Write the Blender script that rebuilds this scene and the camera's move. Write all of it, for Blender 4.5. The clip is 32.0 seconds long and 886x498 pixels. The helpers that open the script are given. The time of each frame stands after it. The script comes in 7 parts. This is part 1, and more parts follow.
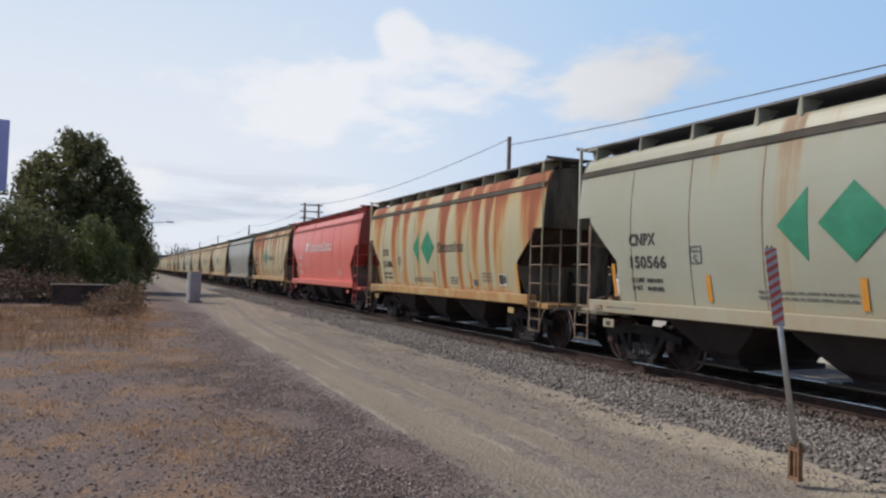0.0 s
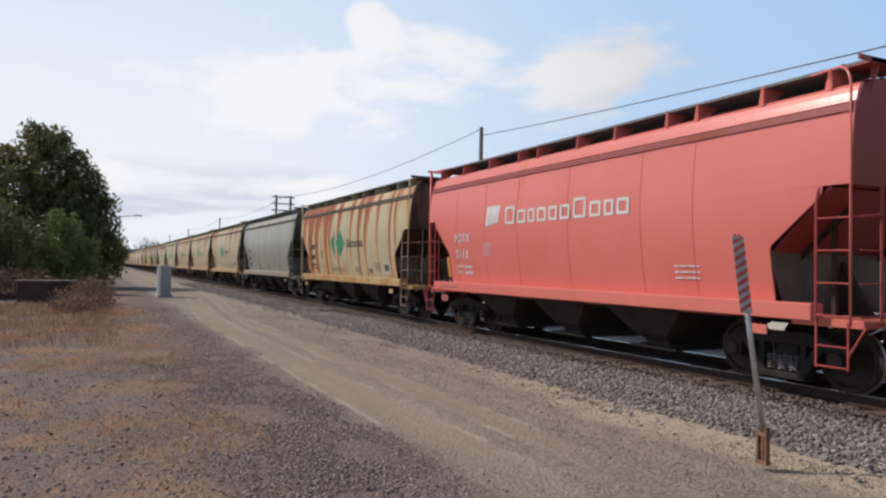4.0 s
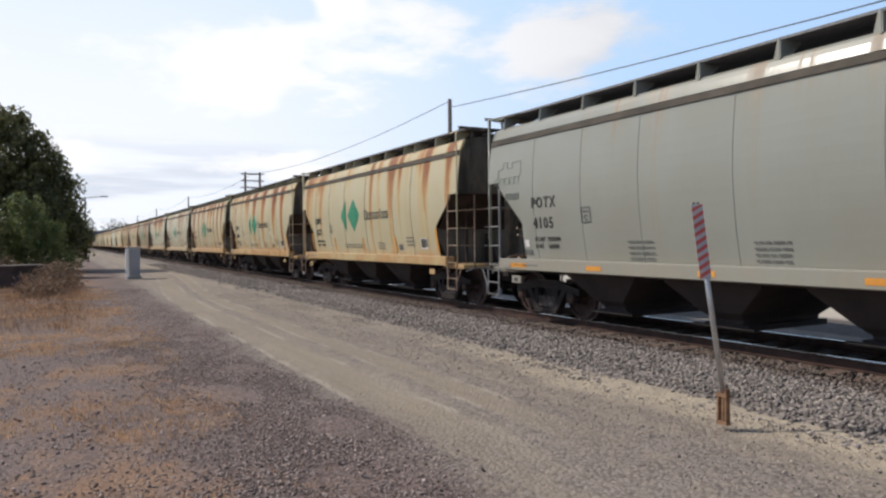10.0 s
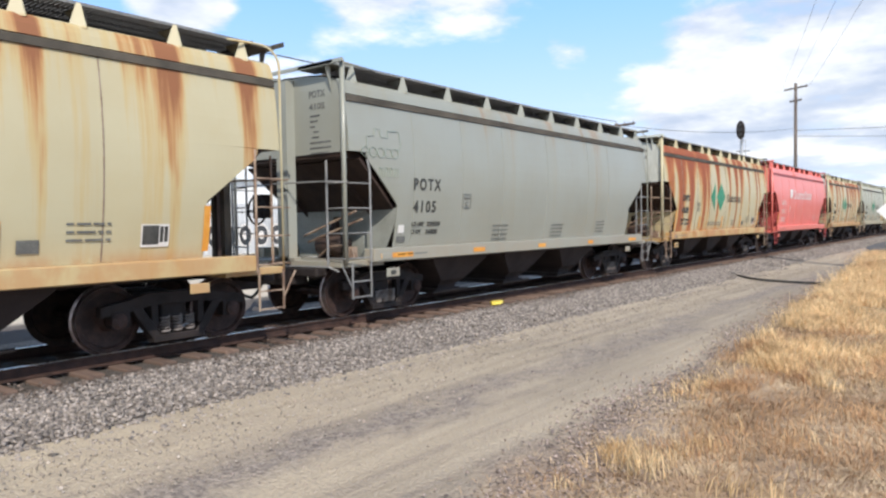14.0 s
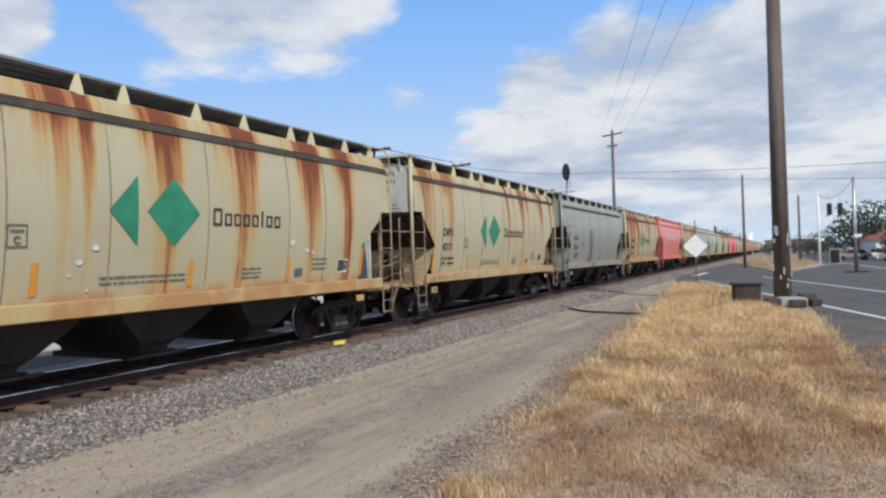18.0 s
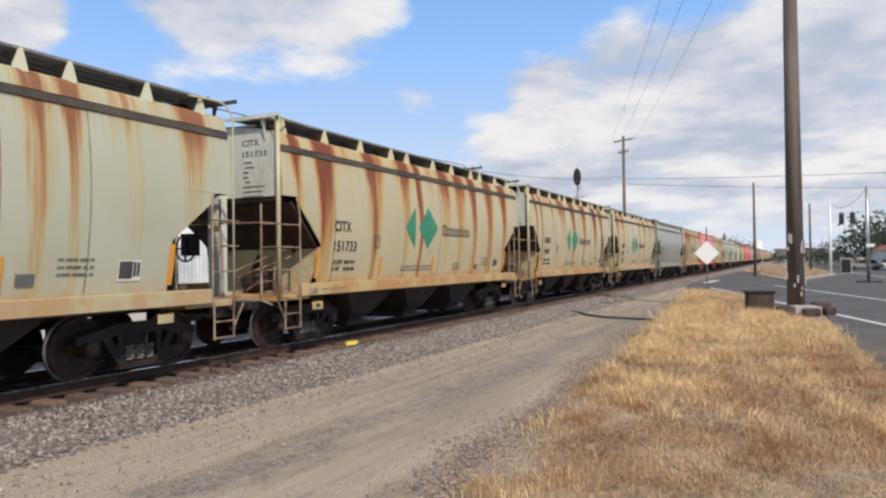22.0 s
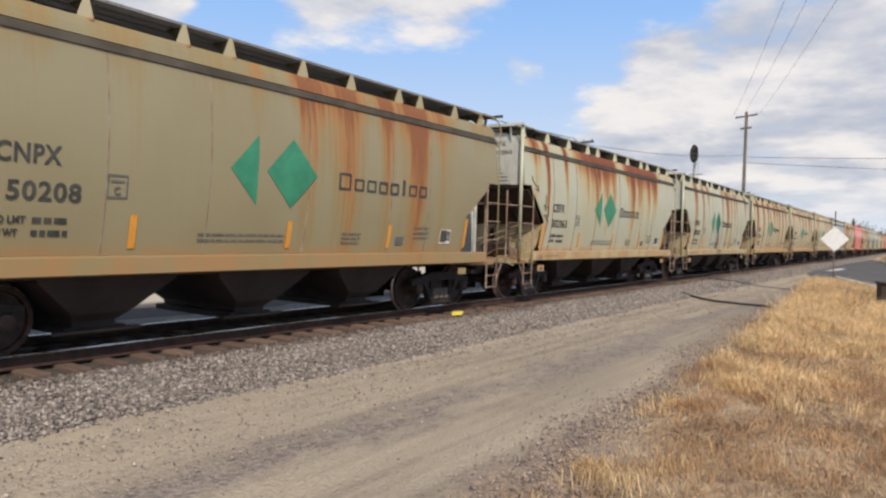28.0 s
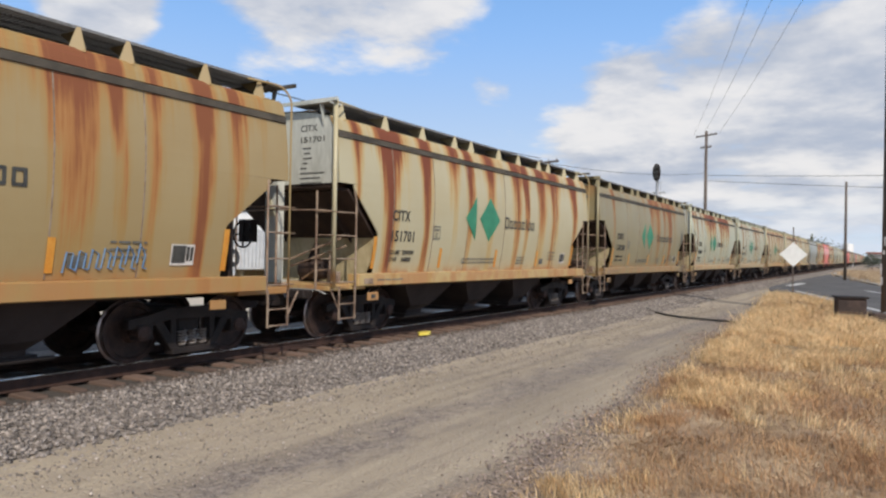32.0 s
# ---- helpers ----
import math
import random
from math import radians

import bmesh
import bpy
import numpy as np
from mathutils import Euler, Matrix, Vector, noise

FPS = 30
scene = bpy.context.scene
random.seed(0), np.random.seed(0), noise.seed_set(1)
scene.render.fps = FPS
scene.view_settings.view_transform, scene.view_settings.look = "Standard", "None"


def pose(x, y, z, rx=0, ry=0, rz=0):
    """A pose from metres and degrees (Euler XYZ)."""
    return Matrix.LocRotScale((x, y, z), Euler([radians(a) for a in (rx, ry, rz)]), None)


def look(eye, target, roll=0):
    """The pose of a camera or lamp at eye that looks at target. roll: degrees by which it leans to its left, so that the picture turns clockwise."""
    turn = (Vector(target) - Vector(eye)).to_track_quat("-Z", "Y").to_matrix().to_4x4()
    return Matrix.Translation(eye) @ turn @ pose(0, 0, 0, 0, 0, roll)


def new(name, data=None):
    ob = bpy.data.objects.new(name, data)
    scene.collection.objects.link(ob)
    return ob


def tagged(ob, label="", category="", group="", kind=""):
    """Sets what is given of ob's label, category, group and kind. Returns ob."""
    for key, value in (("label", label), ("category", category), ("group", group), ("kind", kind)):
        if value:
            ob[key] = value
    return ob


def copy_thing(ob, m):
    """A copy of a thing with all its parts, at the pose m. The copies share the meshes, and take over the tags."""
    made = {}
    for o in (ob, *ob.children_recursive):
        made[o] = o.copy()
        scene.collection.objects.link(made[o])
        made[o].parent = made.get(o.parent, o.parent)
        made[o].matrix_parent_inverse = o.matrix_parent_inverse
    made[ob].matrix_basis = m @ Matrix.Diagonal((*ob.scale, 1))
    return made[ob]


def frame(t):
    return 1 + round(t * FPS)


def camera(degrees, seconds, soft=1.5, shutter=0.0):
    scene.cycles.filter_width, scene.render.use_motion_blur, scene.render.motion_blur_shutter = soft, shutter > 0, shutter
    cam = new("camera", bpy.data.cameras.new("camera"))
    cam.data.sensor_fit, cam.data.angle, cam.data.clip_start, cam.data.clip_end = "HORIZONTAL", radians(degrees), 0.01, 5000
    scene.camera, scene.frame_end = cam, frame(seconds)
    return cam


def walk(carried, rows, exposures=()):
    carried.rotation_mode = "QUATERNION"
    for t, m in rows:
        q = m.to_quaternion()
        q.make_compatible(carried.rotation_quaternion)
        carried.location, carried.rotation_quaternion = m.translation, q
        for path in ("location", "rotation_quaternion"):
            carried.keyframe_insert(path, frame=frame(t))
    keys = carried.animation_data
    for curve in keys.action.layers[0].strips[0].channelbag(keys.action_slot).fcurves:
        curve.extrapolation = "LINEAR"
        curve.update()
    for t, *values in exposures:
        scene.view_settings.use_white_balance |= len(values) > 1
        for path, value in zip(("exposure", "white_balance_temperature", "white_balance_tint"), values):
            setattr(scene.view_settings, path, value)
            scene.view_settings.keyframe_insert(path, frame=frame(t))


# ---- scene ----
cam = camera(63.97, 32.0, 2.4)
PATH = [
    (0, -0.107, -0.158, 1.925, 92.15, -1.70, 66.01),
    (0.5, -0.108, -0.152, 1.929, 92.65, -1.25, 66.35),
    (1, -0.110, -0.152, 1.926, 92.95, -1.21, 65.81),
    (1.5, -0.104, -0.150, 1.931, 92.96, -1.25, 65.47),
    (2, -0.107, -0.161, 1.935, 92.87, -1.29, 65.31),
    (2.5, -0.109, -0.157, 1.932, 92.79, -1.18, 65.52),
    (3, -0.108, -0.147, 1.926, 92.38, -1.05, 65.49),
    (3.5, -0.114, -0.147, 1.933, 92.05, -1.11, 64.99),
    (5.5, -0.066, -0.082, 1.952, 88.98, 0.09, 60.77),
    (6, -0.049, -0.067, 1.962, 88.43, 0.83, 61.41),
    (6.5, -0.039, -0.078, 1.956, 88.53, 0.85, 60.81),
    (7, -0.036, -0.072, 1.960, 88.60, 0.53, 60.41),
    (7.5, -0.037, -0.083, 1.966, 88.58, 0.56, 60.67),
    (8, -0.042, -0.088, 1.963, 88.53, 0.45, 60.89),
    (8.5, -0.043, -0.089, 1.960, 88.65, 0.38, 61.12),
    (9, -0.038, -0.087, 1.954, 88.79, 0.32, 61.21),
    (9.5, -0.031, -0.081, 1.955, 88.93, 0.44, 61.39),
    (10, -0.028, -0.083, 1.961, 89.25, 0.60, 61.77),
    (10.5, -0.031, -0.072, 1.955, 89.34, 0.43, 61.94),
    (11, -0.042, -0.056, 1.955, 89.14, 0.36, 61.15),
    (11.2, -0.036, -0.049, 1.951, 88.66, 0.09, 55.63),
    (11.4, -0.040, -0.044, 1.949, 88.46, 0.44, 44.92),
    (11.5, -0.042, -0.041, 1.947, 88.19, -0.06, 39.86),
    (11.7, -0.041, -0.039, 1.937, 88.01, 0.02, 29.95),
    (12, -0.034, -0.032, 1.932, 87.46, 2.08, 16.49),
    (12.3, 0.005, -0.025, 1.931, 87.41, 1.51, 6.07),
    (12.5, 0.034, -0.021, 1.932, 87.72, 1.10, -1.57),
    (12.9, 0.036, -0.050, 1.949, 87.95, 0.30, -22.75),
    (13, 0.037, -0.060, 1.952, 88.35, -0.20, -28.10),
    (13.3, 0.030, -0.074, 1.954, 88.15, 0.85, -40.55),
    (13.6, 0.028, -0.087, 1.957, 87.88, 2.30, -47.00),
    (14, 0.044, -0.099, 1.963, 87.91, 0.92, -51.90),
    (14.3, 0.066, -0.100, 1.963, 87.80, 0.37, -54.03),
    (14.5, 0.075, -0.087, 1.964, 87.68, 0.33, -55.64),
    (15, 0.082, -0.039, 1.957, 88.20, 2.20, -61.44),
    (15.5, 0.079, -0.015, 1.959, 88.67, 1.48, -64.91),
    (17.5, 0.079, -0.097, 1.988, 90.41, 2.15, -64.06),
    (18, 0.058, -0.102, 1.980, 90.68, 1.64, -64.60),
    (18.5, 0.052, -0.118, 1.978, 90.86, 1.45, -63.77),
    (19, 0.045, -0.062, 1.972, 90.53, 0.75, -63.98),
    (19.5, 0.055, 0.046, 1.962, 91.51, 3.96, -65.93),
    (20, 0.066, 0.056, 1.948, 91.83, 1.16, -65.37),
    (20.5, 0.072, 0.051, 1.948, 91.57, 1.04, -64.65),
    (21, 0.071, 0.062, 1.947, 91.07, 0.42, -64.25),
    (21.5, 0.055, 0.059, 1.945, 91.05, 0.70, -64.01),
    (22, 0.045, 0.060, 1.939, 90.99, 0.71, -64.02),
    (22.5, 0.047, 0.073, 1.931, 90.94, -0.34, -63.83),
    (23, 0.055, 0.104, 1.932, 90.84, -1.00, -63.89),
    (23.5, 0.048, 0.108, 1.936, 90.91, -1.88, -64.07),
    (24, 0.036, 0.086, 1.958, 91.26, 0.79, -63.40),
    (24.5, 0.019, 0.118, 1.958, 92.44, 1.31, -55.12),
    (25, -0.010, 0.136, 1.963, 92.76, 1.20, -47.30),
    (25.3, -0.028, 0.138, 1.967, 92.85, 0.89, -44.73),
    (25.5, -0.029, 0.146, 1.967, 92.74, 1.03, -43.95),
    (26, -0.024, 0.145, 1.955, 91.93, -0.03, -45.56),
    (26.5, -0.007, 0.139, 1.962, 89.80, -0.13, -47.74),
    (28.5, 0.027, 0.199, 1.944, 88.77, -1.94, -57.23),
    (29, 0.034, 0.201, 1.942, 88.61, -1.70, -57.81),
    (29.5, 0.035, 0.204, 1.935, 88.72, -1.71, -58.23),
    (30, 0.031, 0.194, 1.933, 89.10, -1.90, -58.44),
    (30.5, 0.032, 0.171, 1.935, 89.40, -1.46, -58.34),
    (31, 0.035, 0.166, 1.933, 89.80, -1.53, -58.18),
    (31.5, 0.027, 0.147, 1.951, 89.94, -1.53, -58.21),
    (32, 0.023, 0.127, 1.949, 90.35, -1.01, -58.25),
]
walk(cam, [(t, pose(x, y, z, rx, ry, rz)) for t, x, y, z, rx, ry, rz in PATH],
     exposures=[(0.0, -0.4, 6550, 11), (3.5, -0.34, 6700, 12), (6.0, -0.1, 7050, 13), (9.0, -0.1, 6650, 11), (10.0, -0.12, 6700, 12), (11.0, -0.2, 6700, 12), (11.9, 0.2, 6550, 10), (12.5, 0.25, 6550, 10), (14.0, 0.4, 6450, 10), (15.5, 0.02, 6400, 10), (19.0, -0.1, 6350, 9), (21.0, 0.0, 6600, 11), (24.0, 0.0, 7000, 13), (30.0, 0.0, 7050, 13), (32.0, -0.07, 6750, 11)])

# ---- light: high summer sun behind the viewer, broken cloud ----
SUN_EL, SUN_TO = radians(44.5), Vector((-0.66, -0.75, 0))
world = bpy.data.worlds.new("world")
scene.world = world
world.use_nodes = True


def node(nt, kind, inputs=None, **props):
    n = nt.nodes.new(kind)
    if "operation" in props:
        n.operation = props["operation"]
    if "interpolation_type" in props:
        n.interpolation_type = props["interpolation_type"]
    if "sky_type" in props:
        n.sky_type, n.sun_disc = props["sky_type"], props["sun_disc"]
        n.sun_elevation, n.sun_rotation = props["sun_elevation"], props["sun_rotation"]
        n.air_density, n.dust_density, n.ozone_density = props["air_density"], props["dust_density"], props["ozone_density"]
    for k, val in (inputs or {}).items():
        if isinstance(val, bpy.types.NodeSocket):
            nt.links.new(val, n.inputs[k])
        else:
            n.inputs[k].default_value = val
    return n


def maths(nt, op, a, b=0.0, clamp=False):
    n = nt.nodes.new("ShaderNodeMath")
    n.operation, n.use_clamp = op, clamp
    for i, val in enumerate((a, b)):
        if isinstance(val, bpy.types.NodeSocket):
            nt.links.new(val, n.inputs[i])
        else:
            n.inputs[i].default_value = val
    return n.outputs[0]


def ramp(nt, val, lo, hi, a=0.0, b=1.0):
    n = node(nt, "ShaderNodeMapRange", {0: val, 1: lo, 2: hi, 3: a, 4: b}, interpolation_type="SMOOTHSTEP")
    return n.outputs[0]


def mixc(nt, fac, a, b, mode="MIX"):
    n = nt.nodes.new("ShaderNodeMix")
    n.data_type, n.blend_type = "RGBA", mode
    for sock, val in ((n.inputs[0], fac), (n.inputs[6], a), (n.inputs[7], b)):
        if isinstance(val, bpy.types.NodeSocket):
            nt.links.new(val, sock)
        else:
            sock.default_value = (*val, 1) if isinstance(val, tuple) and len(val) == 3 else val
    return n.outputs[2]


def sky_world():
    nt = world.node_tree
    nt.nodes.clear()
    sky = node(nt, "ShaderNodeTexSky", sky_type="NISHITA", sun_disc=False, sun_elevation=SUN_EL,
               sun_rotation=math.atan2(SUN_TO.x, SUN_TO.y), air_density=1.0, dust_density=0.3, ozone_density=3.0)
    tc = node(nt, "ShaderNodeTexCoord").outputs["Generated"]
    xyz = node(nt, "ShaderNodeSeparateXYZ", {0: tc})
    zz = maths(nt, "ADD", maths(nt, "MAXIMUM", xyz.outputs[2], 0.0), 0.16)
    flat = node(nt, "ShaderNodeCombineXYZ", {0: maths(nt, "DIVIDE", xyz.outputs[0], zz), 1: maths(nt, "DIVIDE", xyz.outputs[1], zz), 2: 3.7}).outputs[0]
    big = node(nt, "ShaderNodeTexNoise", {"Vector": flat, "Scale": 1.15, "Detail": 9.0, "Roughness": 0.56}).outputs[0]
    shade = node(nt, "ShaderNodeTexNoise", {"Vector": flat, "Scale": 2.6, "Detail": 6.0, "Roughness": 0.6}).outputs[0]
    # cloud masses: azimuth left of +y, elevation, half width in degrees, weight
    bias = maths(nt, "ADD", maths(nt, "ADD", big, -0.06), maths(nt, "MULTIPLY", maths(nt, "SUBTRACT", shade, 0.5), 0.35))
    for az, el, wide, weight in SKY_MASSES:
        a, e = radians(az), radians(el)
        d = node(nt, "ShaderNodeVectorMath", {0: tc, 1: (-math.sin(a) * math.cos(e), math.cos(a) * math.cos(e), math.sin(e))}, operation="DOT_PRODUCT").outputs[1]
        bump = ramp(nt, d, math.cos(radians(wide)), math.cos(radians(wide * 0.15)), 0.0, weight)
        bias = maths(nt, "ADD", bias, bump)
    mask = ramp(nt, bias, 0.49, 0.64)
    low = ramp(nt, xyz.outputs[2], 0.0, 0.10, 0.35, 1.0)
    above = node(nt, "ShaderNodeVectorMath", {0: flat, 1: (0.9, 0.9, 1.0)}, operation="MULTIPLY").outputs[0]
    over = node(nt, "ShaderNodeTexNoise", {"Vector": above, "Scale": 1.15, "Detail": 4.0, "Roughness": 0.5}).outputs[0]
    lit = maths(nt, "ADD", maths(nt, "SUBTRACT", big, over), maths(nt, "MULTIPLY", maths(nt, "SUBTRACT", shade, 0.5), 0.5))
    grey = mixc(nt, ramp(nt, lit, -0.14, 0.16), CLOUD_DARK, CLOUD_LIGHT)
    hazed = mixc(nt, ramp(nt, xyz.outputs[2], 0.25, 0.65, 1.0, 0.0), sky.outputs[0], mixc(nt, ramp(nt, xyz.outputs[2], 0.0, 0.36), HAZE_LOW, HAZE_HIGH))
    toward = node(nt, "ShaderNodeVectorMath", {0: tc, 1: (-math.sin(radians(VEIL[0])) * math.cos(radians(VEIL[1])), math.cos(radians(VEIL[0])) * math.cos(radians(VEIL[1])), math.sin(radians(VEIL[1])))}, operation="DOT_PRODUCT").outputs[1]
    lower = ramp(nt, xyz.outputs[2], 0.78, 0.38)
    hazed = mixc(nt, maths(nt, "MULTIPLY", lower, ramp(nt, toward, math.cos(radians(118)), math.cos(radians(48)), 0.0, 0.9)), hazed, PALE_SIDE)
    veil = maths(nt, "MULTIPLY", ramp(nt, xyz.outputs[2], 0.55, 0.10, 0.3, 1.0), ramp(nt, toward, math.cos(radians(VEIL[2])), 0.99, 0.0, VEIL[3]))
    hazed = mixc(nt, veil, hazed, VEIL_LIGHT)
    grey = mixc(nt, ramp(nt, toward, math.cos(radians(75)), math.cos(radians(40))), grey, (9.6, 9.9, 10.3))
    grey = mixc(nt, ramp(nt, veil, 0.0, 0.5), grey, VEIL_LIGHT)
    bands = node(nt, "ShaderNodeTexNoise", {"Vector": node(nt, "ShaderNodeMapping", {0: tc, 3: (2.2, 2.2, 26)}).outputs[0], "Scale": 1.5, "Detail": 5.0}).outputs[0]
    low_grey = maths(nt, "MULTIPLY", ramp(nt, bands, 0.46, 0.62), ramp(nt, xyz.outputs[2], 0.17, 0.07, 0.0, 0.75))
    hazed = mixc(nt, low_grey, hazed, LOW_CLOUD)
    col = mixc(nt, maths(nt, "MULTIPLY", mask, maths(nt, "MULTIPLY", low, 0.95)), hazed, grey)
    bg = node(nt, "ShaderNodeBackground", {"Color": col, "Strength": 0.1})
    nt.links.new(bg.outputs[0], node(nt, "ShaderNodeOutputWorld").inputs[0])


SKY_MASSES = [(-80, 9.5, 13, 0.25), (-95, 10, 15, 0.26), (-70, 12, 6, 0.16), (-62, 13.3, 2.6, 0.17), (-51, 23, 14, 0.36), (4, 11, 20, 0.2), (-32, 17.5, 5.5, 0.26), (-72, 24, 9, -0.2), (84, 5, 22, 0.08), (67, 15, 9, 0.12), (76, 14.5, 4, 0.1), (70, 19, 2.6, 0.16), (52, 16.6, 5, 0.12), (48, 16, 8, 0.03), (58, 25, 12, -0.12), (40, 32, 22, -0.2), (-50, 9, 9, -0.25), (-28, 6, 12, -0.2), (-20, 35, 18, -0.1)]
VEIL, PALE_SIDE, LOW_CLOUD = (106, 7, 62, 0.85), (5.7, 8.3, 11.6), (7.0, 7.9, 9.3)
CLOUD_DARK, CLOUD_LIGHT = (4.6, 5.3, 6.6), (8.7, 8.8, 9.0)
HAZE_LOW, HAZE_HIGH, VEIL_LIGHT = (6.4, 7.8, 9.4), (2.6, 5.3, 10.2), (11.0, 11.4, 12.0)
sky_world()
sun = new("sun", bpy.data.lights.new("sun", "SUN"))
sun.data.energy, sun.data.angle, sun.data.color = 3.75, radians(0.6), (1.0, 0.945, 0.86)
sun.matrix_world = look(SUN_TO.normalized() * math.cos(SUN_EL) * 90 + Vector((0, 0, math.sin(SUN_EL) * 90)), (0, 0, 0))


# ---- materials ----
def shader(name):
    m = bpy.data.materials.new(name)
    m.use_nodes = True
    nt = m.node_tree
    b = nt.nodes["Principled BSDF"]
    return m, nt, b


def coords(nt, scale=(1, 1, 1), shift=(0, 0, 0)):
    tc = node(nt, "ShaderNodeTexCoord").outputs["Object"]
    return node(nt, "ShaderNodeMapping", {0: tc, 1: shift, 3: scale}).outputs[0]


def noise_tex(nt, vec, scale, detail=5.0, rough=0.55):
    return node(nt, "ShaderNodeTexNoise", {"Vector": vec, "Scale": scale, "Detail": detail, "Roughness": rough}).outputs[0]


def bumped(nt, b, height, strength, dist=0.01):
    n = node(nt, "ShaderNodeBump", {"Height": height, "Strength": strength, "Distance": dist})
    nt.links.new(n.outputs[0], b.inputs["Normal"])


def plain(name, c1, c2, scale=4.0, rough=0.75, metal=0.0, bump=0.25, fine=40.0, stretch=(1, 1, 1), each=0.0, dist=0.01):
    """A worn surface between two colours, with a coarse and a fine grain; each: how much alike pieces differ."""
    m, nt, b = shader(name)
    v = coords(nt, stretch)
    n1, n2 = noise_tex(nt, v, scale), noise_tex(nt, v, fine, 3.0)
    fac = maths(nt, "ADD", maths(nt, "MULTIPLY", n1, 0.65), maths(nt, "MULTIPLY", n2, 0.35))
    col = mixc(nt, ramp(nt, fac, 0.35, 0.65), c1, c2)
    if each:
        rnd = node(nt, "ShaderNodeObjectInfo").outputs["Random"]
        isl = node(nt, "ShaderNodeNewGeometry").outputs["Random Per Island"]
        f = maths(nt, "MULTIPLY", maths(nt, "FRACT", maths(nt, "ADD", rnd, isl)), 1.0)
        hs = node(nt, "ShaderNodeHueSaturation", {"Color": col, "Value": maths(nt, "ADD", maths(nt, "MULTIPLY", f, 2 * each), 1 - each)})
        col = hs.outputs[0]
    nt.links.new(col, b.inputs["Base Color"])
    nt.links.new(ramp(nt, n2, 0.3, 0.7, max(rough - 0.12, 0.05), min(rough + 0.12, 1)), b.inputs["Roughness"])
    b.inputs["Metallic"].default_value = metal
    if bump:
        bumped(nt, b, n2, bump, dist)
    return m


def thin_leaf(m, share=0.45):
    """Lets part of the light through, as dry blades do."""
    nt = m.node_tree
    b = nt.nodes["Principled BSDF"]
    lit = nt.nodes.new("ShaderNodeBsdfTranslucent")
    nt.links.new(b.inputs["Base Color"].links[0].from_socket, lit.inputs[0])
    both = node(nt, "ShaderNodeMixShader", {0: share, 1: b.outputs[0], 2: lit.outputs[0]})
    nt.links.new(both.outputs[0], nt.nodes["Material Output"].inputs[0])
    return m


